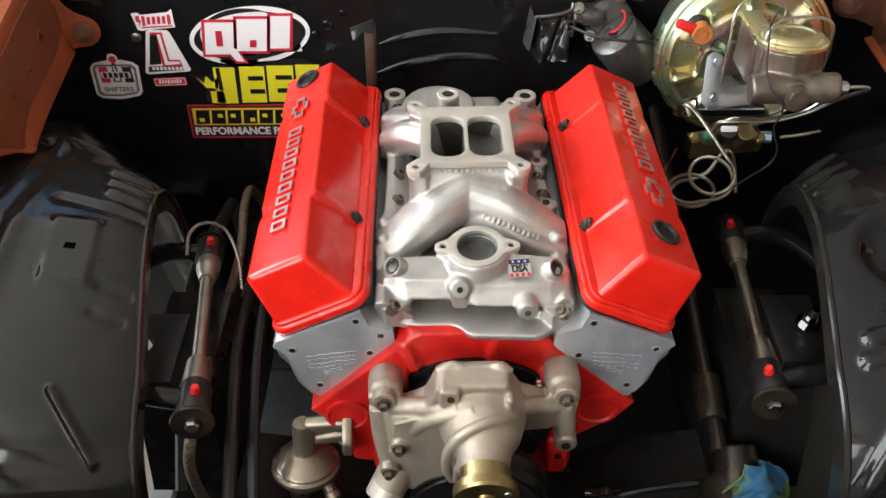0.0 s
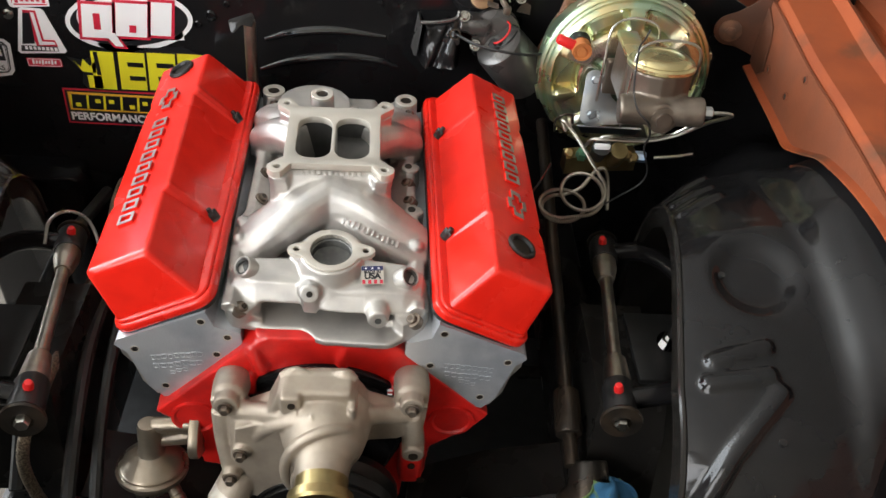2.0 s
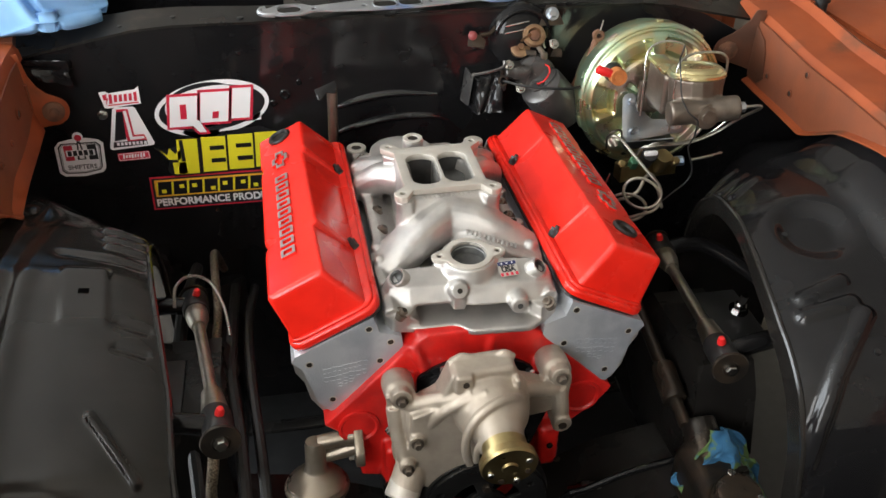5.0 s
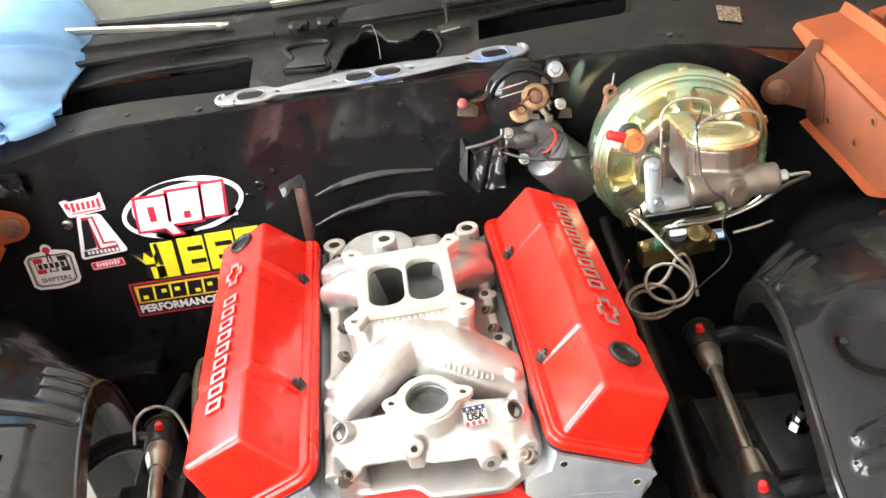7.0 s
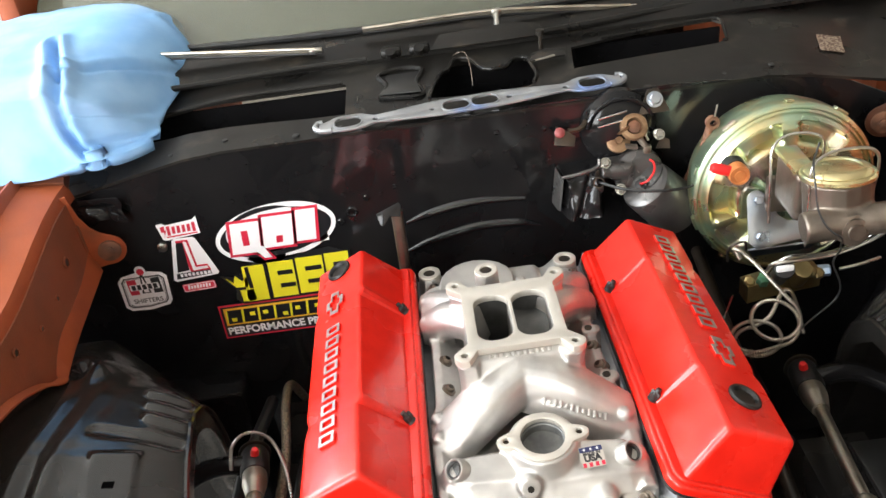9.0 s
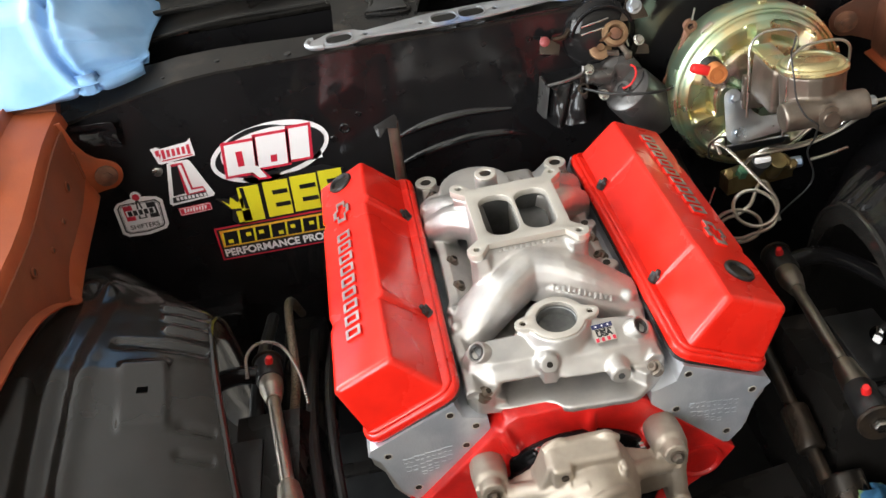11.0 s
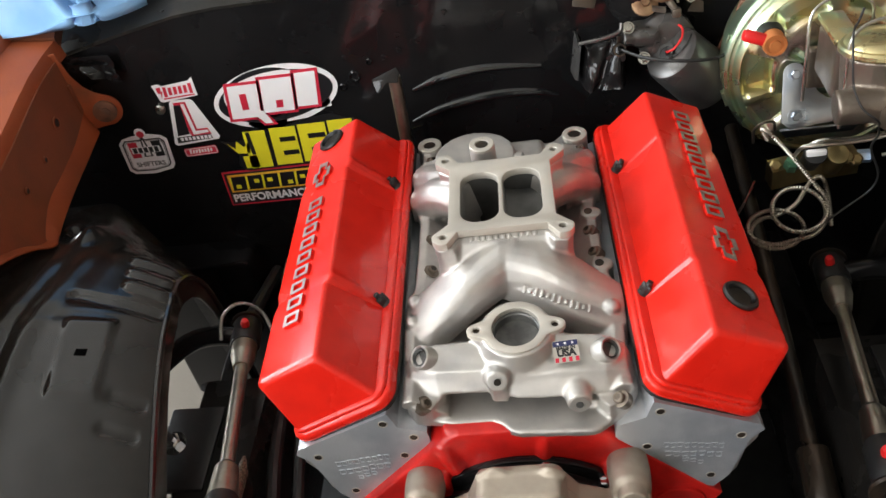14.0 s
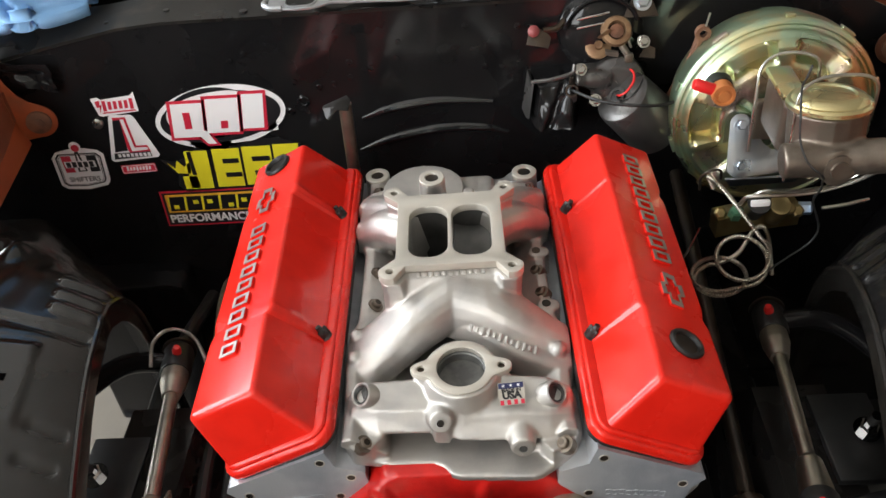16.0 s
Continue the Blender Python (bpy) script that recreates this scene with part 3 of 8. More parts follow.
def apron(s):
    """A wheel housing: a pressed arch from the chassis side out to the wing."""
    ob = thing("wheel_housing", (s * 0.5, 0.7, 0.5), "satin black pressed steel wheel housing with grooves and dents" if s < 0 else "gloss black pressed steel wheel housing with grooves", "wheel housing", "wheel housings")
    prof = [(0.97, 0.40), (0.962, 0.56), (0.952, 0.68), (0.938, 0.747), (0.909, 0.790), (0.877, 0.805), (0.837, 0.810), (0.765, 0.811), (0.674, 0.798), (0.60, 0.779), (0.550, 0.755), (0.512, 0.718), (0.486, 0.66), (0.468, 0.58), (0.452, 0.46), (0.440, 0.30), (0.436, 0.16)]
    prof = [(p.y, p.z) for p in smooth_path([(0, y, z) for y, z in prof], 4)]
    o = 0.010 if s > 0 else 0.0

    def relief(x, y):
        g = 0.0
        if s < 0:
            for q in range(3):       # three short ribs at the rear inner shoulder
                g += 0.0055 * along(x, y, (0.430 - 0.004 * q, 0.907 - 0.027 * q), (0.474 - 0.006 * q, 0.914 - 0.026 * q), 0.0085)
            # two long crests towards the wing, and the trough outside them
            bend = 0.03 * max(0.0, y - 0.80) + 0.25 * max(0.0, y - 0.80) ** 2
            if 0.45 < y < 1.0:
                f = step01(0.45, 0.56, y) * (1 - step01(0.88, 0.99, y))
                g += f * (0.0032 * math.exp(-((x - 0.578 + bend) / 0.013) ** 2) + 0.003 * math.exp(-((x - 0.547 + bend) / 0.012) ** 2) - 0.003 * math.exp(-((x - 0.600) / 0.014) ** 2))
            # blister and dents near the rear corner
            g += 0.012 * math.exp(-((x - 0.56) / 0.016) ** 2 - ((y - 0.975) / 0.03) ** 2) - 0.014 * math.exp(-((x - 0.59) / 0.012) ** 2 - ((y - 0.99) / 0.016) ** 2)
            g -= 0.005 * along(x, y, (0.420, 0.815), (0.520, 0.835), 0.007)
            # narrow ridge shaped in only to give a thin highlight
            g += 0.005 * along(x, y, (0.450, 0.578), (0.404, 0.520), 0.0042)
            for y0 in (0.690, 0.655):
                g -= 0.004 * along(x, y, (0.400, y0), (0.430, y0 + 0.008), 0.006)
        else:
            for q in range(3):
                g += 0.0055 * along(x, y, (0.436, 0.850 + 0.036 * q), (0.486 + 0.004 * q, 0.878 + 0.038 * q), 0.0085)
            for a, b in (((0.416, 0.622), (0.470, 0.633)), ((0.408, 0.600), (0.468, 0.604))):
                g += 0.0065 * along(x, y, a, b, 0.0085)
            g += 0.008 * max(along(x, y, (0.476, 0.587), (0.424, 0.538), 0.0085), along(x, y, (0.424, 0.538), (0.386, 0.49), 0.0085))
            d = math.hypot((x - 0.484) / 0.056, (y - 0.722) / 0.062)
            g -= 0.016 * (1 - step01(0.45, 1.0, d))
            if 0.40 < y < 1.0:
                f = step01(0.45, 0.56, y) * (1 - step01(0.90, 1.0, y))
                g += f * (0.004 * math.exp(-((x - 0.560) / 0.012) ** 2) - 0.010 * math.exp(-((x - 0.600) / 0.018) ** 2) + 0.004 * math.exp(-((x - 0.640) / 0.012) ** 2))
        # soft crumples all over
        g += 0.0022 * noise.noise((x * 9 * s, y * 9, 0.3)) + 0.0008 * noise.noise((x * 30 * s, y * 30, 1.3))
        g += 0.004 * noise.noise((x * 16 * s, y * 16, 3.1)) * step01(0.80, 0.92, y)
        return g

    def inner(y):
        for (y0, x0), (y1, x1) in (((0.50, 0.368), (0.60, 0.372)), ((0.60, 0.372), (0.674, 0.384)), ((0.674, 0.384), (0.765, 0.400)), ((0.765, 0.400), (0.875, 0.418))):
            if y < y1:
                return x0 + (x1 - x0) * min(max((y - y0) / (y1 - y0), 0.0), 1.0) + o
        return 0.418 + o

    def fn(u, v):
        v = v ** 1.5
        k = u * (len(prof) - 1)
        i = min(int(k), len(prof) - 2)
        f = k - i
        y = prof[i][0] * (1 - f) + prof[i + 1][0] * f
        z = prof[i][1] * (1 - f) + prof[i + 1][1] * f
        x = inner(y)
        x += (0.82 - x) * v
        w = step01(0.0, 1.0, (0.93 - y) / 0.16)
        lift = w * (0.045 * (1 - math.exp(-v * 6)) + 2 * o) + (1 - w) * 0.006 * min(v / 0.1, 1)
        # the panel climbs to the wing
        climb = step01(0.0, 1.0, (0.90 - y) / 0.08) * step01(0.50, 0.64, y)
        lift += climb * (0.058 * step01(0.535, 0.61, x) if s > 0 else 0.026 * step01(0.560, 0.650, x))
        if y > 0.80:
            y += (y - 0.80) * 1.05 * min(v / 0.36, 1.3)
        # outwards the arch swells up
        yc, zc = 0.80, 0.30
        dy, dz = y - yc, z - zc
        k2 = 1 + (lift + (relief(x, y) if z > 0.5 else 0.0)) / math.hypot(dy, dz)
        p = Vector((s * x, yc + dy * k2, zc + dz * k2))
        if s < 0:      # a flat pressed patch round the square hole
            f = (1 - step01(0.0230, 0.0310, abs(p.x + 0.4745 + 0.10 * (p.y - 0.74)))) * (1 - step01(0.047, 0.056, abs(p.y - 0.741)))
            p.z += f * (0.8392 + 0.080 * (p.y - 0.741) - 0.15 * (p.x + 0.4745) - p.z)
        return tuple(p)
    # the right panel takes a darker black to dim its reflections
    part("panel", sheet(fn, 300, 110, 0.003), SATIN if s < 0 else BLACK, ob, angle=60)

    # rolled edge along the inside
    edge = [Vector(fn(i / 60, 0.0)) for i in range(61)]
    part("rolled_edge", sweep(edge, 0.004, 8, n=0), SATIN, ob)
    part("flange", sheet(lambda u, v: tuple(Vector(fn(u, 0.0)) + Vector((s * 0.002, (0.80 - fn(u, 0)[1]) * 0.08 * v, -0.028 * v))), 60, 2, 0.002), SATIN, ob)
    return ob, fn


def on_housing(fn, x, y):
    """The point of a housing's panel over the plan point (x, y)."""
    best = min(((i / 100, j / 80) for i in range(20, 66) for j in range(81)), key=lambda q: (abs(fn(*q)[0]) - abs(x)) ** 2 + (fn(*q)[1] - y) ** 2)
    return Vector(fn(*best))


housing_l, fn_l = apron(-1)
housing_r, fn_r = apron(1)
c = on_housing(fn_l, -0.477, 0.743)
# thin black plate on the panel; its colour paints the shade inside a hole
VOID = mat("hole_shade_black", (0.002, 0.002, 0.002), 0.9, 0, (0.003, 0.003, 0.003), 40, spec=0.0)
part("square_hole", box(0, 0, 0, 0.0125, 0.0085, 0.0012, 0, m=Matrix.Translation(c) @ Matrix.Rotation(radians(8), 4, "Y")), VOID, housing_l)
for x, y in ((0.452, 0.735), (0.470, 0.520)):
    part("hole", cyl(on_housing(fn_r, x, y) - Vector((0, 0, 0.003)), on_housing(fn_r, x, y) + Vector((0, -0.001, 0.0022)), 0.0042, seg=12), RUBBER, housing_r)


def wing(s, dx):
    ob = thing("front_wing", (s * 0.68, 0.6, 0.86), "front wing in rusty orange primer with a weathered tan outer skin" if s < 0 else "front wing in rusty orange primer with bolt holes", "car wing", "front wings")
    o = dx
    ys = (-0.35, 0.2, 0.6, 0.9, 0.95, 1.0, 1.05, 1.10, 1.15, 1.19 if s < 0 else 1.245)

    def out(y):
        return 0.003 if s < 0 else 0.0

    def rise(y):
        return 0.034 * step01(0.90, 1.15, y) if s < 0 else 0.016 * step01(0.60, 0.95, y) + 0.018 * step01(0.95, 1.18, y)

    def ring(y):
        drop = 0.012 * (0.6 - y) if y < 0.6 else 0
        pr = [(0.6045, 0.938), (0.607, 0.953), (0.613, 0.961), (0.675, 0.968), (0.682, 0.985), (0.690, 0.985), (0.694, 0.968), (0.715, 0.966), (0.722, 0.985), (0.80, 1.0),
              (0.93, 0.985), (0.97, 0.93), (0.99, 0.80), (0.985, 0.80), (0.965, 0.925), (0.92, 0.975), (0.80, 0.99), (0.62, 0.950), (0.609, 0.938)]
        return [(s * (x + o + (out(y) if x < 0.66 else 0)), y, z - drop + rise(y) * (1 if x < 0.66 else 1 - step01(0.67, 0.74, x))) for x, z in pr]
    part("top_rail", loft([ring(y) for y in ys]), PRIMER, ob)
    # inner face: its lower edge follows the wheel arch
    if s < 0:
        low = [(1.156, 0.898), (1.10, 0.880), (1.04, 0.872), (1.0, 0.868), (0.972, 0.856), (0.956, 0.836), (0.935, 0.840), (0.90, 0.866), (0.84, 0.896), (0.77, 0.913), (0.70, 0.922), (0.63, 0.929), (0.585, 0.930), (0.560, 0.922), (0.548, 0.902), (0.50, 0.890), (0.30, 0.86), (-0.35, 0.84)]
    else:
        low = [(1.156, 0.880), (1.10, 0.877), (1.04, 0.875), (0.985, 0.872), (0.958, 0.871), (0.935, 0.880), (0.90, 0.898), (0.87, 0.914), (0.83, 0.925), (0.77, 0.936), (0.70, 0.941), (0.63, 0.936), (0.585, 0.918), (0.555, 0.894), (0.53, 0.858), (0.48, 0.815), (0.30, 0.78), (-0.35, 0.76)]
    low = [(p.y, p.z) for p in smooth_path([(0, y, z) for y, z in low], 4)]
    face = low + [(-0.35, 0.944), (0.6, 0.950)] + [(y, 0.951 + rise(y)) for y in (0.70, 0.80, 0.90, 0.95, 1.0, 1.05, 1.10, 1.156)]
    fm = Matrix(((0, 0, s, s * (0.600 + o)), (1, 0, 0, 0), (0, 1, 0, 0), (0, 0, 0, 1)))
    if s < 0:
        # the face leans outwards as it runs to the rear, and a second flange folds forwards under the ear
        part("inner_face", loft([[(s * 0.603, y, z), (s * 0.6065, y, 0.946 + rise(y)), (s * 0.612, y, 0.946 + rise(y)), (s * 0.609, y, z)] for y, z in low]), RUSTP, ob, "rust-brown inner face")
        fold = smooth_path([(1.156, 0.898, 0.866), (1.10, 0.880, 0.858), (1.04, 0.872, 0.850), (1.0, 0.868, 0.843), (0.972, 0.856, 0.836), (0.950, 0.838, 0.829)], 4)
        part("rear_flange", loft([[(s * 0.604, p.x, p.y + 0.002), (s * 0.593, p.x - 0.004, p.z), (s * 0.593, p.x, p.z - 0.002), (s * 0.606, p.x + 0.003, p.y)] for p in fold]), PRIMER, ob, "bent orange rear flange")
        part("rear_panel", loft([[(s * x, 1.197, z), (s * x, 1.197, z - 0.02), (s * (x + 0.006), 1.250, z), (s * (x + 0.006), 1.250, z + 0.018)] for x, z in ((0.618, 0.996), (0.66, 1.000), (0.715, 1.004))]), RUSTP, ob, "reddish brown panel end")
    else:
        part("inner_face", plate([face], 0.004, fm), RUSTP, ob, "rust-brown inner face")
        part("bracket_return", plate([[(1.154, 0.888), (1.120, 0.884), (1.104, 0.898), (1.112, 0.940), (1.122, 0.960), (1.154, 0.976)]], 0.003, fm @ Matrix.Translation((0, 0, -0.0035)), 0.0006), BROWND, ob, "darker brown end of the ear bracket")
    part("lower_flange", loft([[(s * (0.602 + o), y, z + 0.002), (s * (0.590 + o), y - 0.001, z - 0.002), (s * (0.590 + o), y, z - 0.005), (s * (0.603 + o), y, z - 0.001)] for y, z in low if s > 0 or y < 0.952]), PRIMER, ob, "bent lower flange")
    # outer skin as its own part, a little above
    skin = [(0.722, 0.990), (0.80, 1.005), (0.93, 0.991), (0.975, 0.935), (0.997, 0.80), (1.001, 0.80), (0.980, 0.938), (0.935, 0.997), (0.80, 1.011), (0.722, 0.996)]
    part("outer_skin", loft([[(s * (x + o), y, z) for x, z in skin] for y in ys]), TAN if s < 0 else PRIMER, ob, "weathered tan outer skin" if s < 0 else "")
    # rear end: a bent plate that runs into a rounded ear with a bolt
    ear = [(-0.012, 0.046), (-0.014, -0.066), (0.010, -0.056), (0.030, -0.050)] + circle(0.040, -0.026, 0.0245, 12, -80, 62) + [(0.037, 0.004), (0.026, 0.014), (0.012, 0.028), (0.004, 0.046)]
    if s < 0:
        ear = [(-0.014, 0.072), (-0.015, -0.050), (0.010, -0.052), (0.030, -0.050)] + circle(0.040, -0.026, 0.0245, 12, -80, 62) + [(0.037, 0.004), (0.026, 0.016), (0.017, 0.036), (0.011, 0.072)]
    ex, ez = (0.616, 0.919) if s < 0 else (0.597, 0.956)
    mx = Matrix.Translation((s * ex, 1.158, ez)) @ Matrix.Rotation(radians(-14 * s), 4, "Z") @ FACE_FRONT @ Matrix.Diagonal((-s, 1, 1, 1))
    part("ear", plate([ear], 0.004, mx, 0.001), PRIMER if s < 0 else BROWND, ob, "rounded bracket ear")
    eb = part("ear_washer", xf(lathe([(0.0165, 0), (0.0165, 0.004), (0.012, 0.0055), (0, 0.0055)], (0, 0, 0.004), (0, 0, 1), 24), mx @ Matrix.Translation((0.041, -0.026, 0))), RUST, ob)
    part("ear_bolt", xf(lathe([(0.0085, 0.004), (0.0085, 0.008), (0.006, 0.009), (0, 0.009)], (0, 0, 0.004), (0, 0, 1), 6), mx @ Matrix.Translation((0.041, -0.026, 0))), RUST, eb)
    part("end_plate", loft([[(s * (0.602 + o), 1.150, z0), (s * (0.602 + o), 1.160, z0), (s * (0.70 + o), 1.162, z0 + 0.01), (s * (0.70 + o), 1.152, z0 + 0.01)] for z0 in (0.90, 0.944)]), RUSTP, ob)
    for y, z, r in ((1.088, 0.926, 0.0085), (1.029, 0.907, 0.005), (0.967, 0.904, 0.005), (0.897, 0.922, 0.0065)) if s < 0 else ((1.138, 0.944, 0.010), (1.093, 0.908, 0.006), (1.018, 0.909, 0.0065), (0.985, 0.955, 0.006)):
        hx = (0.6005 if s > 0 else 0.6042) + o
        part("hole", cyl((s * (hx - 0.0012), y, z), (s * (hx + 0.002), y, z), r * 0.7, seg=12), RUBBER, ob)
        part("hole_rim", xf(lathe([(r, 0), (r, 0.0018), (r * 0.72, 0.0025), (r * 0.72, 0)], (0, 0, 0), (0, 0, 1), 16), Matrix.Translation((s * hx, y, z)) @ Matrix.Rotation(radians(-90 * s), 4, "Y")), RUSTP, ob)
    hx, hy = (0.672, 1.03) if s < 0 else (0.705, 1.150)
    part("hood_stop", join(cyl((s * hx, hy, 0.963 + 0.6 * rise(hy)), (s * hx, hy, 0.982 + rise(hy)), 0.012, 0.010), cyl((s * hx, hy, 0.982 + rise(hy)), (s * hx, hy, 0.990 + rise(hy)), 0.014, seg=16)), RUBBER, ob, "rubber bonnet stop")
    return ob


wing(-1, 0.0)
wing(1, 0.0)

# ---- chassis under the engine ----
for s in (-1, 1):
    r = thing("chassis_rail", (s * 0.36, 0.6, 0.42), "black painted chassis rail", "chassis rail", "chassis rails")
    part("rail", box(s * 0.36, 0.45, 0.47, 0.075, 1.6, 0.11, 0.012, 3), FRAME, r)
    part("shock_tower", loft([[(s * (0.36 + a), y0, z0) for a, y0 in ((-0.04 * k, 0.76 - 0.14 * k), (0.06, 0.76 - 0.14 * k), (0.06, 0.76 + 0.14 * k), (-0.04 * k, 0.76 + 0.14 * k))] for k, z0 in ((1.0, 0.52), (0.8, 0.62), (0.62, 0.66))]), FRAME, r)
    for y in (0.15, 0.30, 0.98):
        part("rail_hole", cyl((s * 0.322, y, 0.47), (s * 0.320, y, 0.47), 0.012, seg=16), RUBBER, r)
xm = thing("crossmember", (0, 0.62, 0.36), "black steel front crossmember", "crossmember")
part("beam", loft([[(x, 0.52, z0), (x, 0.74, z0 - 0.01), (x, 0.74, z0 + 0.10), (x, 0.54, z0 + 0.10)] for x, z0 in ((-0.40, 0.40), (-0.22, 0.36), (-0.1, 0.30), (0.1, 0.30), (0.22, 0.36), (0.40, 0.40))]), FRAME, xm)
for s in (-1, 1):
    part("gusset", loft([[(s * 0.25, y, 0.475), (s * 0.36, y, 0.51), (s * 0.36, y, 0.59), (s * 0.335, y, 0.59)] for y in (0.535, 0.545)]), FRAME, xm)
    part("lower_lip", box(s * 0.17, 0.515, 0.395, 0.22, 0.03, 0.006, 0.002, m=Matrix.Translation((0, 0, 0))), FRAME, xm)
    for x in (0.14, 0.20, 0.27):
        bolt("bolt", (s * x, 0.60, 0.455 if x > 0.18 else 0.425), (0, -0.2, 1), 0.008, 0.008, DARK, xm, 0.012)
part("edge_bead", sweep([(-0.33, 0.62, 0.500), (-0.283, 0.62, 0.487), (-0.195, 0.62, 0.473), (-0.150, 0.62, 0.461), (-0.108, 0.62, 0.430), (-0.09, 0.62, 0.40)], 0.0055, 10), BLACK, xm, "gloss black rolled edge")
part("edge_bead", sweep([(0.10, 0.62, 0.40), (0.114, 0.62, 0.440), (0.139, 0.62, 0.483), (0.170, 0.62, 0.492), (0.227, 0.62, 0.515), (0.30, 0.62, 0.53)], 0.0055, 10), BLACK, xm, "gloss black rolled edge")
part("line_fitting", join(cyl((0.172, 0.655, 0.452), (0.186, 0.648, 0.462), 0.009, seg=6), cyl((0.186, 0.648, 0.462), (0.200, 0.642, 0.470), 0.006, seg=12), cyl((0.160, 0.660, 0.445), (0.172, 0.655, 0.452), 0.0065, seg=12)), STEEL, xm, "bright line fitting")
part("side_panel", loft([[(0.19, y, z), (0.33, y + 0.02, z + 0.03), (0.33, y + 0.02, z + 0.025), (0.19, y, z - 0.005)] for y, z in ((0.42, 0.47), (0.56, 0.49))]), PULLEY, xm, "dark grey panel")
part("centre_cover", loft([[(x, 0.55, 0.405), (x, 0.70, 0.40), (x, 0.68, 0.425), (x, 0.57, 0.43)] for x in (-0.085, 0.085)]), BLACK, xm)
# out of view: added to darken the firewall's reflections and block low door light
sill = thing("radiator_support_shade", (0, 0.10, 0.15), "unseen black radiator support panel and beam, added to block low light", "radiator support")
part("beam", box(0, 0.22, 0.36, 1.2, 0.08, 0.10, 0.012, 3), FRAME, sill)
part("panel", box(0, 0.10, 0.46, 1.24, 0.02, 0.60, 0.006), FRAME, sill)
part("lower_lip", box(0, 0.30, 0.33, 1.1, 0.08, 0.012, 0.003), FRAME, sill)
# black sheet added where there is only deep shade under the car
tray = thing("under_shade", (0, 0.8, 0.2), "added black sheet standing in for shade under the engine bay", "tray")
part("sheet", box(0.225, 0.72, 0.20, 1.55, 1.0, 0.01, 0.002), RUBBER, tray)
for y in (0.4, 0.75, 1.1):
    part("rib", box(0, y, 0.208, 1.4, 0.03, 0.012, 0.004), FRAME, tray)

# ---- engine ----
X0 = -0.005


def cover_point(s, d, y, n):
    return Vector((X0 + s * (0.126 + 0.894 * d + 0.447 * n), y, 0.835 - 0.447 * d + 0.894 * n))


def cover_matrix(s, d, y, n):
    """Local x runs to the front of the car on one side and to its rear on the other, so that marks read from outside."""
    ex = Vector((0, -1, 0)) if s < 0 else Vector((0, 1, 0))
    ez = Vector((s * 0.447, 0, 0.894))
    ey = ez.cross(ex)
    m = Matrix((ex, ey, ez)).transposed().to_4x4()
    return Matrix.Translation(cover_point(s, d, y, n)) @ m


def hollow_bar(w, h, t):
    """A plain raised frame."""
    return [rrect(0, 0, w, h, 0.001), rrect(0, 0, w - 2 * t, h - 2 * t, 0.0005)[::-1]]


